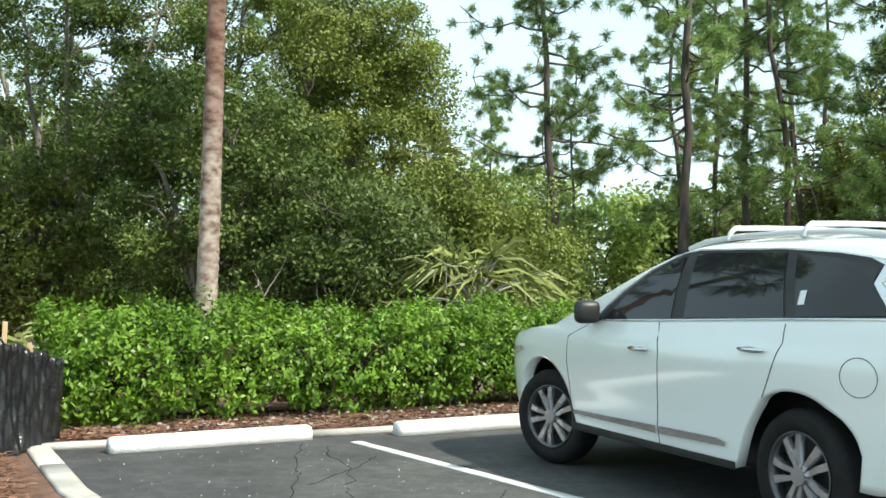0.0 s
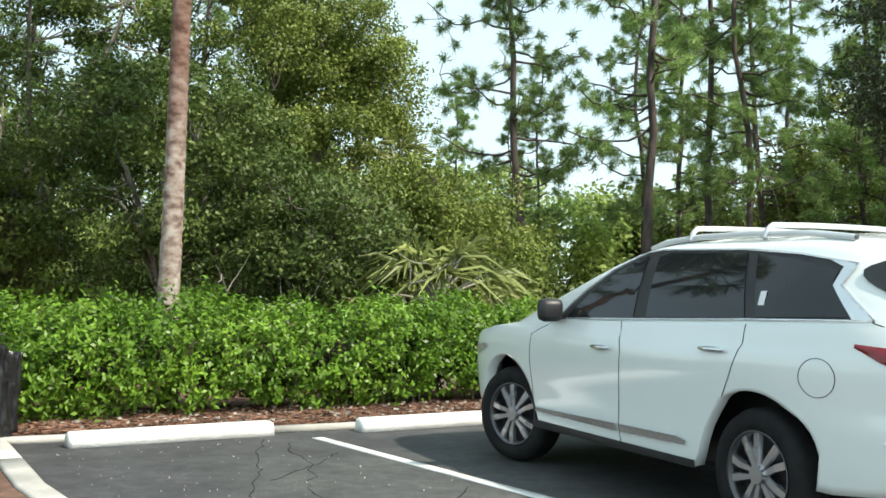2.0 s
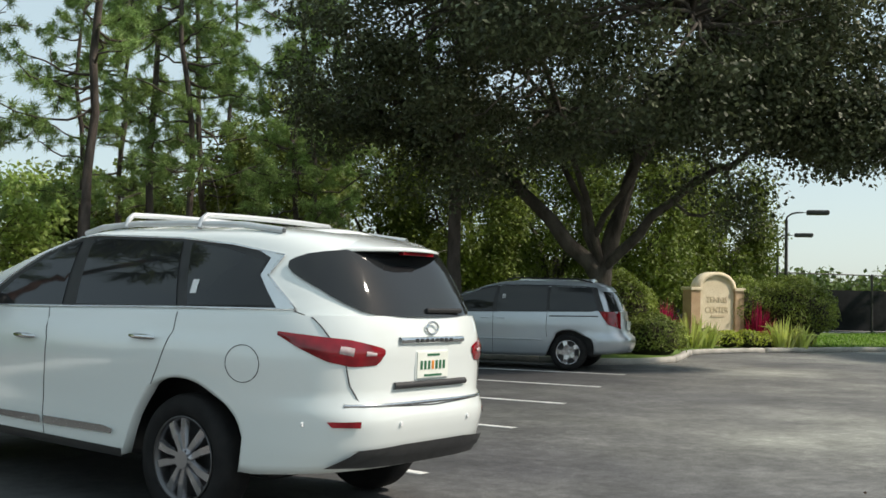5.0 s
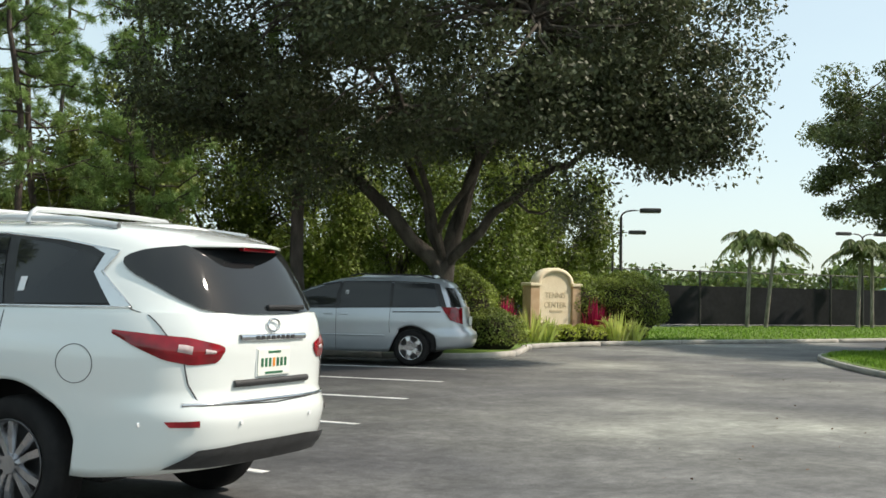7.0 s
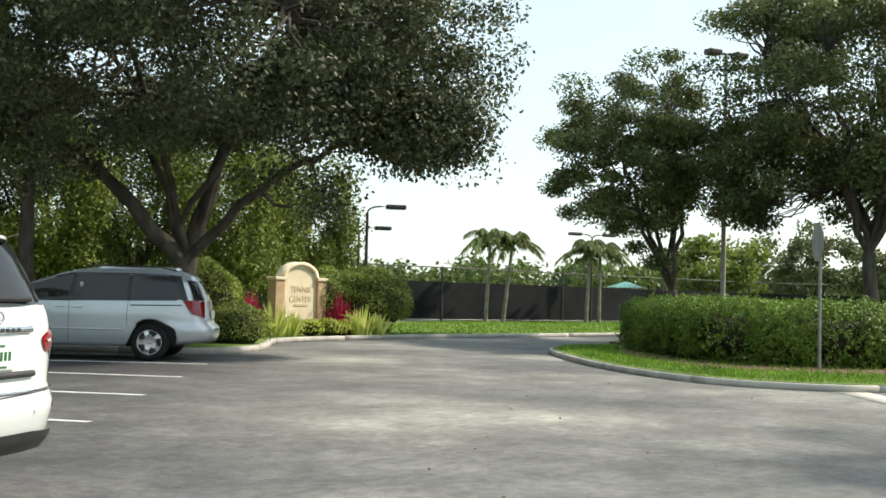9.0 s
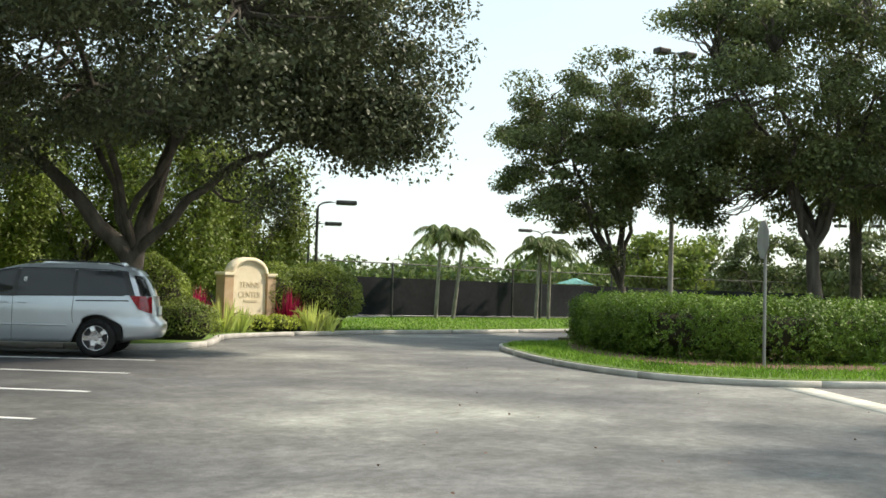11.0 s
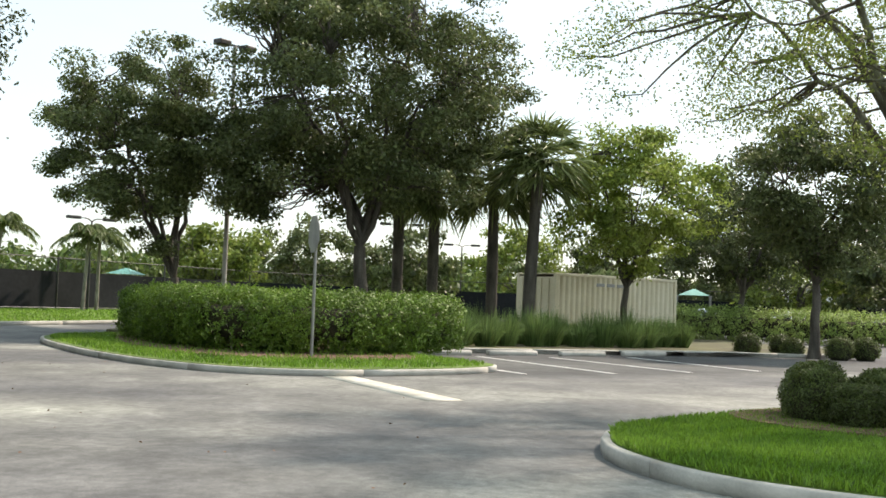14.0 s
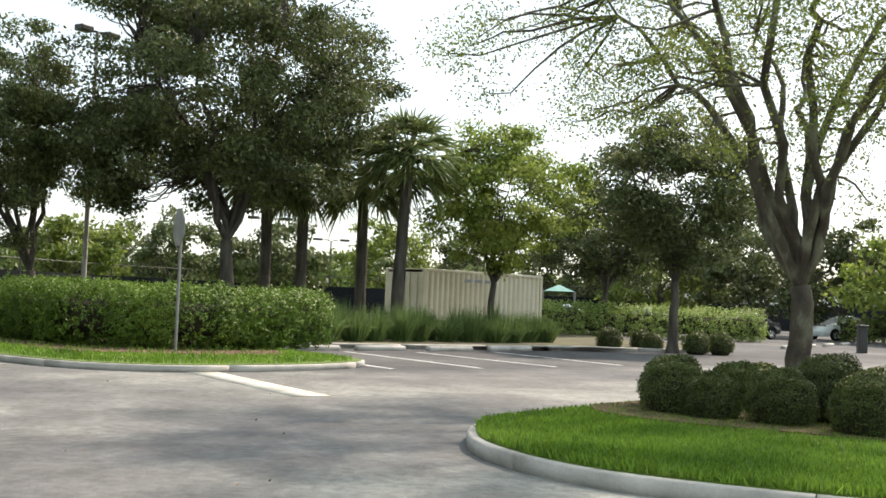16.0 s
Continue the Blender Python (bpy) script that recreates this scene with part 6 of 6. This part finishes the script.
def white_suv():
    low = [(0.25, 0.915, -0.98, 3.62), (0.36, 0.945, -1.04, 3.74), (0.50, 0.955, -1.12, 3.81), (0.66, 0.96, -1.155, 3.84), (0.74, 0.968, -1.15, 3.84), (0.785, 0.972, -1.105, 3.83),
           (0.95, 0.985, -1.10, 3.80), (1.03, 0.982, -1.105, 3.74), (1.085, 0.972, -1.105, 3.6), (1.12, 0.952, -1.10, 3.46), (1.20, 0.935, -1.085, 3.2), (1.29, 0.905, -1.05, 2.9)]
    cab = [(1.10, 0.935, -1.09, 3.0), (1.20, 0.915, -1.085, 2.75), (1.29, 0.885, -1.05, 2.50), (1.40, 0.845, -0.99, 2.22), (1.50, 0.80, -0.93, 1.97), (1.58, 0.76, -0.88, 1.76), (1.65, 0.72, -0.82, 1.55), (1.70, 0.685, -0.74, 1.34), (1.735, 0.62, -0.60, 1.12), (1.755, 0.5, -0.42, 0.92)]
    sh = Shell(low, cab, cabin_n=3.7)
    root = thing("suv", SUV_AT, "pearl white sport utility vehicle parked nose to the hedge", "car", rz=SUV_YAW)
    root.matrix_world = pose(*SUV_AT, 0, 0, SUV_YAW) @ pose(0, 0, 0, 0, SUV_PITCH, 0)
    sill = np.array([(-1.2, 0.43), (-0.85, 0.385), (-0.57, 0.36), (-0.45, 0.365), (0.5, 0.345), (2.5, 0.345), (3.5, 0.3), (3.9, 0.28)])
    top = np.array([(-1.2, 1.27), (0.0, 1.24), (1.2, 1.205), (2.1, 1.185), (2.5, 1.175), (3.0, 1.135), (3.35, 1.075), (3.6, 0.985), (3.75, 0.90), (3.85, 0.80)])
    car_shell(root, sh, M_PAINT, (0.0, 2.90), sill, top, 0.385, 0.472, dome=0.03)
    side = lambda off: (lambda x, z: (x, float(sh.side_y(sh.cabin, x, z, off)), z))
    lside = lambda off: (lambda x, z: (x, float(sh.side_y(sh.low, x, z, off)), z))
    # side windows on a black surround
    surround = [(2.14, 1.180), (1.06, 1.225), (0.08, 1.266), (-0.70, 1.290), (-0.475, 1.473), (-0.52, 1.585), (-0.15, 1.638), (0.32, 1.670), (1.15, 1.680), (1.32, 1.662), (1.62, 1.545), (1.88, 1.385)]
    surface_panel("window_surround", surround, side(0.006), M_BLACK, root, "gloss black pillars", cuts=6)
    for poly in ([(2.02, 1.190), (1.21, 1.226), (1.28, 1.645), (1.42, 1.602), (1.60, 1.515), (1.82, 1.37)], [(1.07, 1.236), (0.13, 1.270), (0.29, 1.655), (1.165, 1.664)], [(0.04, 1.277), (-0.60, 1.302), (-0.425, 1.473), (-0.44, 1.555), (-0.12, 1.618), (0.20, 1.648)]):
        surface_panel("side_window", poly, side(0.011), M_GLASS, root, "dark tinted side glass", cuts=6)
    strip = dense([(2.14, 1.178), (1.06, 1.222), (0.08, 1.262), (-0.71, 1.287), (-0.48, 1.473), (-0.53, 1.59), (-0.15, 1.643), (0.32, 1.675), (1.15, 1.685), (1.33, 1.668), (1.64, 1.55), (1.90, 1.39), (2.14, 1.19)], 6)
    line_part("chrome_strip", [side(0.008)(x, z) for x, z in strip], 0.008, M_CHROME, root, "bright chrome window trim", both=True)
    surface_panel("quarter_trim", [(-0.60, 1.288), (-0.715, 1.284), (-0.485, 1.470), (-0.54, 1.592), (-0.36, 1.613), (-0.46, 1.572), (-0.435, 1.470)], side(0.013), M_CHROME, root, "broad chrome angle behind the quarter window", cuts=3)
    sticker = [(0.045, 1.345), (-0.005, 1.348), (0.0, 1.43), (0.05, 1.427)]
    surface_panel("sticker", sticker, side(0.015), M_PAPER, root, "small white paper sticker", cuts=1, both=False)
    # seams, handles, flap, trims
    line_part("door_seam", [lside(0.001)(x, z) for x, z in dense([(1.31, 1.2), (1.26, 1.0), (1.29, 0.7), (1.30, 0.5), (1.28, 0.36)])], 0.0028, M_BLACK, root, both=True)
    line_part("door_seam", [lside(0.001)(x, z) for x, z in dense([(0.09, 1.235), (0.09, 1.12), (0.17, 0.93), (0.24, 0.80)])], 0.0028, M_BLACK, root, both=True)
    line_part("door_seam", [lside(0.001)(x, z) for x, z in dense([(2.2, 1.15), (2.45, 1.05), (2.48, 0.85), (2.45, 0.6), (2.42, 0.42)])], 0.0025, M_BLACK, root, both=True)
    for hx, hz in ((1.475, 1.01), (0.315, 1.075)):
        for sg in (1, -1):
            bm = bmesh.new()
            y = float(sh.side_y(sh.low, hx, hz))
            bmesh.ops.create_uvsphere(bm, u_segments=16, v_segments=8, radius=1, matrix=pose(hx, (y + 0.022) * sg, hz) @ Matrix.Diagonal((0.125, 0.016, 0.019, 1)))
            part("door_handle", bm, M_CHROME, root, "chrome door handle", smooth=True)
    a = np.linspace(0, 2 * np.pi, 33)
    line_part("fuel_flap", [lside(0.001)(-0.458 + 0.112 * math.cos(t), 0.972 + 0.105 * math.sin(t)) for t in a], 0.0022, M_GREYTRIM, root)
    trim = [(2.39, 0.462), (2.39, 0.492), (1.31, 0.505), (1.31, 0.455)]
    for poly in (trim, [(1.27, 0.455), (1.27, 0.507), (0.66, 0.512), (0.57, 0.497), (0.58, 0.468)]):
        surface_panel("side_moulding", poly, lside(0.016), M_CHROME, root, "chrome door moulding", cuts=2)
    surface_panel("sill", [(2.45, 0.335), (2.45, 0.395), (0.5, 0.385), (0.5, 0.335)], lside(0.006), M_BLACK, root, "black plastic sill")
    # mirrors
    for sg in (1, -1):
        bm = bmesh.new()
        box(bm, (2.06, 1.05 * sg, 1.245), (0.12, 0.19, 0.17), rz=-8 * sg, bevel=0.045)
        box(bm, (2.12, 0.93 * sg, 1.19), (0.08, 0.12, 0.04), bevel=0.01)
        part("wing_mirror", bm, M_BLACK, root, "black door mirror", smooth=True)
    # roof rack: low side rails and two raised crossbars
    for sg in (1, -1):
        y = 0.60 * sg
        rail = dense([(1.42, y, 1.70), (1.25, y, 1.742), (0.9, y, 1.768), (0.4, y, 1.776), (-0.1, y * 0.99, 1.768), (-0.42, y * 0.98, 1.735)], 4)
        line_part("roof_rail", rail, 0.02, M_RAIL, root, "silver roof rail", sides=8)
    for x in (0.98, 0.27):
        bar = dense([(x, 0.62, 1.745), (x, 0.60, 1.80), (x, 0.565, 1.828), (x, 0.3, 1.836), (x, 0.0, 1.838), (x, -0.3, 1.836), (x, -0.565, 1.828), (x, -0.60, 1.80), (x, -0.62, 1.745)], 4)
        line_part("crossbar", bar, 0.018, M_RAIL, root, "silver roof crossbar", sides=8)
    # rear glass, spoiler, lamps
    rear = lambda off: (lambda y, z: (float(sh.rear_x(sh.cabin, y, z, off)), y, z))
    lrear = lambda off: (lambda y, z: (float(sh.rear_x(sh.low, y, z, off)), y, z))
    glass = [(-0.50, 1.275), (-0.2, 1.262), (0.2, 1.262), (0.50, 1.275), (0.62, 1.345), (0.70, 1.45), (0.715, 1.51), (0.69, 1.57), (0.61, 1.615), (0.4, 1.645), (-0.4, 1.645), (-0.61, 1.615), (-0.69, 1.57), (-0.715, 1.51), (-0.70, 1.45), (-0.62, 1.345)]
    surface_panel("rear_window", rounded(glass, 1), rear(0.012), M_GLASS, root, "dark tinted rear glass", cuts=5, both=False)
    n, ys = 31, np.linspace(-0.60, 0.60, 31)
    e = np.abs(ys) / 0.60
    edge = np.column_stack([-1.0 + 0.40 * e ** 2.1, ys, 1.662 - 0.035 * e ** 2])
    back = np.array([(sh.rear_x(sh.cabin, y, 1.62) + 0.03, y, 1.63 - 0.012 * k) for y, k in zip(ys, e)])
    zr = np.interp(np.abs(ys), (0, 0.3, 0.5, 0.6), (1.770, 1.760, 1.725, 1.66))
    start = np.column_stack([np.full(n, -0.30), ys, zr])
    mid = (start + edge) / 2 + np.outer(1 - e ** 3, (0, 0, 0.022))
    mid[:, 0] = -0.62 + 0.12 * e ** 2
    top_skin = np.stack([start, mid, edge + (0.03, 0, 0.008), edge, edge + (0.004, 0, -0.016)], 1)
    put("spoiler", welded("spoiler", top_skin.reshape(-1, 3), grid_faces(n, 5), M_PAINT), root)
    # Black puts the underside's shade into its colour; the rear glass mirrors it.
    under_skin = np.stack([edge + (0.004, 0, -0.016), (edge + back) / 2 + (0, 0, -0.01), back], 1)
    put("spoiler_underside", welded("spoiler_underside", under_skin.reshape(-1, 3), grid_faces(n, 3), M_BLACK), root, "underside of the roof spoiler, coloured black for its shade")
    part("brake_lamp", boxed((-0.955, 0, 1.632), (0.04, 0.30, 0.02), bevel=0.004), M_REDLAMP, root)
    for sg in (1, -1):
        th = np.linspace(0, np.pi / 2, 4000)
        x, y = sh.outline(sh.low, th, np.full_like(th, 1.05))
        s = np.concatenate(([0], np.cumsum(np.hypot(np.diff(x), np.diff(y)))))
        s0, s1 = np.interp(0.43, y, s), np.interp(-0.63, x[y > 0.85], s[y > 0.85])
        for nm, a0, a1, mat, zo in (("tail_lamp", 0.0, 1.0, M_REDLAMP, 0.012), ("lamp_lens", 0.30, 0.42, M_CLEARLAMP, 0.017), ("lamp_lens", 0.09, 0.19, M_CLEARLAMP, 0.017)):
            q = np.linspace(a0, a1, 26)
            t = np.interp(s0 + (s1 - s0) * q, s, th)
            up = np.interp(q, (0, 0.05, 0.35, 1), (1.08, 1.095, 1.135, 1.165))
            dn = np.interp(q, (0, 0.06, 0.3, 0.5, 1), (1.05, 0.995, 0.985, 1.01, 1.145))
            if nm == "lamp_lens":
                up, dn = up - 0.035, dn + 0.05
            vv = []
            for k in range(26):
                for f in np.linspace(0, 1, 5):
                    z = dn[k] + (up[k] - dn[k]) * f
                    px, py = sh.outline(sh.low, t[k:k + 1], np.array([z]))
                    out = unit(np.array([math.cos(t[k]) * -1, math.sin(t[k])]))
                    bul = zo * (0.4 + 0.6 * math.sin(math.pi * f))
                    vv.append((px[0] + out[0] * bul, (py[0] + out[1] * bul) * sg, z))
            put(nm, welded(nm, np.array(vv), grid_faces(26, 5), mat), root, "bright red wraparound tail lamp" if nm == "tail_lamp" else "clear lens")
    # tailgate
    gate = dense([(0.78, 1.33), (0.72, 1.16), (0.655, 1.0), (0.63, 0.88), (0.585, 0.80), (0.47, 0.768), (0.0, 0.755)], 6)
    for sg in (1, -1):
        line_part("tailgate_seam", [(lrear(0.002) if z < 1.27 else rear(0.002))(y * sg, z) for y, z in gate], 0.0035, M_GREYTRIM, root)
    line_part("garnish", [lrear(0.004)(y, 1.13) for y in np.linspace(-0.31, 0.31, 15)], 0.02, M_CHROME, root, "chrome tailgate garnish", sides=8)
    for k in range(8):
        part("garnish_mark", boxed((lrear(0.024)(0.17 - 0.048 * k, 1.13)[0], 0.17 - 0.048 * k, 1.13), (0.003, 0.028, 0.02)), M_GREYTRIM, root)
    a = np.linspace(0, 2 * np.pi, 25)
    line_part("emblem", [(-1.098, 0.055 * math.cos(t), 1.198 + 0.036 * math.sin(t)) for t in a], 0.007, M_CHROME, root, "oval chrome emblem")
    part("plate_recess", boxed((-1.098, 0.0, 0.985), (0.02, 0.33, 0.175), bevel=0.008), M_PAINT, root)
    plate = part("number_plate", boxed((-1.110, 0.0, 0.985), (0.008, 0.305, 0.152), bevel=0.002), M_PLATE, root, "white plate with green marks and an orange blot")
    for k in range(7):
        part("plate_bar", boxed((-1.116, 0.115 - 0.037 * k, 0.985), (0.003, 0.02, 0.05)), M_ORANGE if k == 3 else M_GREENINK, plate)
    part("plate_bar", boxed((-1.116, 0.0, 0.925), (0.003, 0.17, 0.012)), M_GREENINK, plate)
    part("plate_bar", boxed((-1.116, 0.0, 1.044), (0.003, 0.12, 0.012)), M_GREENINK, plate)
    line_part("tailgate_trim", [lrear(0.006)(y, 0.875) for y in np.linspace(-0.35, 0.35, 15)], 0.02, M_GREYTRIM, root, "dark tailgate trim bar", sides=8)
    surface_panel("model_badge", [(-0.56, 0.97), (-0.64, 0.97), (-0.64, 1.0), (-0.56, 1.0)], lrear(0.006), M_CHROME, root, cuts=2, both=False)
    st = [lrear(0.002)(y, 0.772) for y in np.linspace(-0.66, 0.66, 15)]
    line_part("bumper_strip", st, 0.012, M_CHROME, root, "thin chrome bumper step")
    surface_panel("diffuser", [(-0.72, 0.425), (0.72, 0.425), (0.60, 0.53), (0.3, 0.548), (-0.3, 0.548), (-0.60, 0.53)], lrear(0.022), M_GREYTRIM, root, "dark grey lower bumper", cuts=6, both=False)
    for sg in (1, -1):
        surface_panel("reflector", [(0.60 * sg, 0.655), (0.72 * sg, 0.655), (0.74 * sg, 0.685), (0.60 * sg, 0.69)], lrear(0.008), M_REDLAMP, root, "red bumper reflector", cuts=1, both=False)
        for yy in (0.33, 0.80):
            bm = bmesh.new()
            p = lrear(0.003)(yy * sg, 0.665)
            bmesh.ops.create_cone(bm, cap_ends=True, segments=14, radius1=0.014, radius2=0.012, depth=0.008, matrix=Matrix.Translation(p) @ Matrix.Rotation(-math.pi / 2, 4, "Y"))
            part("parking_sensor", bm, M_PAPER, root)
    part("wiper", boxed((-1.062, -0.16, 1.30), (0.03, 0.36, 0.03), bevel=0.01), M_BLACK, root, "black rear wiper")
    # headlamp on the wrapped corner
    surface_panel("headlamp", [(3.25, 0.93), (3.55, 0.90), (3.62, 0.84), (3.45, 0.84), (3.2, 0.90)], (lambda x, z: (x, float(sh.side_y(sh.low, x, z)) * 1.0 + 0.012, z)), M_CLEARLAMP, root, "dark framed headlamp", cuts=2)
    for wx in (0.0, 2.90):
        for sg in (1, -1):
            w = wheel_parts(root, "wheel", wx, 0.80 * sg, 0.38, 0.38, 5, sg)
            if wx:
                w.rotation_euler[2] = radians(17)  # the front wheels are left turned
    return root


def simple_car(name, label, at, yaw, low, cab, paint, wheels, wheel_r, sill, top, glass, rear_glass, cols=110, spokes=5, group=""):
    """A car with body, bonnet, cabin, windows, lamps and wheels."""
    sh = Shell(low, cab)
    root = thing(name, (*at, 0.0), label, "car", group, rz=yaw)
    car_shell(root, sh, paint, wheels, sill, top, wheel_r, wheel_r + 0.075, cols=cols, rows=12, under=(0.25, 0.85))
    side = lambda off: (lambda x, z: (x, float(sh.side_y(sh.cabin, x, z, off)), z))
    for poly in glass:
        surface_panel("side_window", poly, side(0.013), M_GLASS, root, "dark tinted side glass", cuts=7)
    surface_panel("rear_window", rear_glass, (lambda y, z: (float(sh.rear_x(sh.cabin, y, z, 0.014)), y, z)), M_GLASS, root, "dark rear glass", cuts=7, both=False)
    for wx in wheels:
        for sg in (1, -1):
            wheel_parts(root, "wheel", wx, (low[2][1] - 0.125) * sg, wheel_r, wheel_r, spokes, sg, width=0.2, twin=False)
    return root, sh


def minivan():
    low = [(0.22, 0.90, -0.92, 3.95), (0.38, 0.95, -1.05, 4.08), (0.50, 0.965, -1.10, 4.12), (0.62, 0.97, -1.10, 4.12), (0.68, 0.97, -1.0, 4.1), (0.85, 0.975, -0.97, 4.0), (1.0, 0.965, -0.94, 3.8), (1.12, 0.945, -0.92, 3.5), (1.2, 0.92, -0.9, 3.2)]
    cab = [(1.0, 0.94, -0.93, 3.35), (1.12, 0.925, -0.90, 3.0), (1.3, 0.885, -0.83, 2.5), (1.45, 0.84, -0.76, 2.1), (1.58, 0.78, -0.66, 1.7), (1.66, 0.70, -0.5, 1.4), (1.69, 0.6, -0.35, 1.1)]
    sill = np.array([(-1.2, 0.36), (-0.5, 0.32), (0.5, 0.26), (2.7, 0.26), (4.2, 0.24)])
    top = np.array([(-1.2, 1.13), (1.5, 1.08), (2.6, 1.02), (3.3, 0.95), (3.8, 0.86), (4.1, 0.78)])
    glass = [[(2.75, 1.08), (1.5, 1.10), (1.42, 1.56), (1.75, 1.50), (2.2, 1.36)], [(1.42, 1.10), (0.42, 1.12), (0.42, 1.585), (1.35, 1.58)], [(0.36, 1.12), (-0.55, 1.14), (-0.40, 1.56), (0.36, 1.585)]]
    at, yaw = (13.1, 16.78), 131.0
    root, sh = simple_car("minivan", "silver blue minivan parked in the shade of the oak", at, yaw, low, cab, M_SILVER, (0.0, 3.12), 0.345, sill, top, glass, [(-0.72, 1.10), (0.72, 1.10), (0.66, 1.50), (-0.66, 1.50)], cols=150, spokes=5)
    root.scale = (0.985, 0.985, 0.985)
    band = [(2.95, 1.055), (1.45, 1.075), (-0.66, 1.115), (-0.50, 1.57), (-0.3, 1.595), (0.4, 1.61), (1.4, 1.60), (1.8, 1.525), (2.3, 1.365)]
    surface_panel("window_surround", band, (lambda x, z: (x, float(sh.side_y(sh.cabin, x, z, 0.008)), z)), M_BLACK, root, "black pillars between the windows", cuts=6)
    lside = lambda off: (lambda x, z: (x, float(sh.side_y(sh.low, x, z, off)), z))
    for pts in ([(1.46, 1.08), (1.46, 0.3)], [(0.40, 1.1), (0.42, 0.8), (0.40, 0.62)], [(2.6, 1.0), (2.62, 0.3)]):
        line_part("door_seam", [lside(0.001)(x, z) for x, z in dense(pts, 8)], 0.005, M_BLACK, root, both=True)
    line_part("slide_track", [lside(0.004)(x, z) for x, z in dense([(0.36, 1.02), (-0.55, 1.035)], 6)], 0.011, M_BLACK, root, both=True)
    line_part("side_moulding", [lside(0.008)(x, z) for x, z in dense([(2.55, 0.57), (0.5, 0.57)], 8)], 0.016, M_SILVER, root, both=True)
    for hx in (1.62, 1.30):
        for sg in (1, -1):
            part("door_handle", boxed((hx, (0.965 + 0.012) * sg, 0.965), (0.16, 0.03, 0.03), bevel=0.01), M_SILVER, root)
    for sg in (1, -1):
        surface_panel("tail_lamp", [(-0.55, 1.13), (-0.90, 1.12), (-0.93, 0.80), (-0.72, 0.88)], (lambda x, z: (x - 0.01, (float(sh.side_y(sh.low, x, z)) + 0.012) * sg, z)), M_REDLAMP, root, "red tail lamp", cuts=2, both=False)
        bm = bmesh.new()
        bmesh.ops.create_uvsphere(bm, u_segments=14, v_segments=8, radius=1, matrix=pose(2.6, 1.06 * sg, 1.12) @ Matrix.Diagonal((0.06, 0.12, 0.08, 1)))
        part("wing_mirror", bm, M_SILVER, root, smooth=True)
        line_part("roof_rail", dense([(1.3, 0.62 * sg, 1.69), (1.1, 0.62 * sg, 1.74), (-0.1, 0.62 * sg, 1.73), (-0.4, 0.62 * sg, 1.67)], 4), 0.014, M_GREYTRIM, root)
    surface_panel("sticker", [(1.30, 1.34), (1.24, 1.34), (1.24, 1.42), (1.30, 1.42)], (lambda x, z: (x, float(sh.side_y(sh.cabin, x, z)) + 0.013, z)), M_PAPER, root, cuts=1, both=False)
    part("number_plate", boxed((-1.0, 0, 0.86), (0.02, 0.31, 0.16), bevel=0.004), M_PLATE, root)
    return root


def saloon(at, yaw, paint, label):
    low = [(0.2, 0.82, -0.85, 3.45), (0.35, 0.87, -0.95, 3.55), (0.5, 0.89, -1.0, 3.6), (0.7, 0.885, -0.98, 3.55), (0.85, 0.86, -0.94, 3.4), (0.95, 0.83, -0.9, 3.2)]
    cab = [(0.85, 0.82, -0.55, 2.45), (0.95, 0.80, -0.4, 2.2), (1.1, 0.74, -0.1, 1.85), (1.25, 0.68, 0.2, 1.5), (1.36, 0.60, 0.5, 1.15), (1.39, 0.5, 0.6, 1.0)]
    sill = np.array([(-1.1, 0.32), (0.5, 0.22), (2.2, 0.22), (3.7, 0.22)])
    top = np.array([(-1.1, 0.92), (1.0, 0.9), (2.4, 0.88), (3.2, 0.8), (3.6, 0.66)])
    glass = [[(1.95, 0.95), (0.95, 0.96), (0.92, 1.27), (1.35, 1.26)], [(0.88, 0.96), (-0.05, 0.98), (0.3, 1.25), (0.86, 1.27)]]
    root, _ = simple_car("saloon_car", label, at, yaw, low, cab, paint, (0.0, 2.65), 0.31, sill, top, glass, [(-0.6, 0.95), (0.6, 0.95), (0.5, 1.25), (-0.5, 1.25)], cols=80, group="distant parked cars")
    return root


white_suv()
minivan()
saloon((58.6, -2.2), 100, M_SILVER, "silver saloon car far behind the grasses")
saloon((58.5, -6.6), 100, M_PAINT, "white saloon car far behind the hedge")
saloon((60.6, -12.0), 120, M_DARKPAINT, "dark saloon car in a distant stall")
saloon((66.0, -18.5), 125, M_PAINT, "white saloon car in a distant stall")
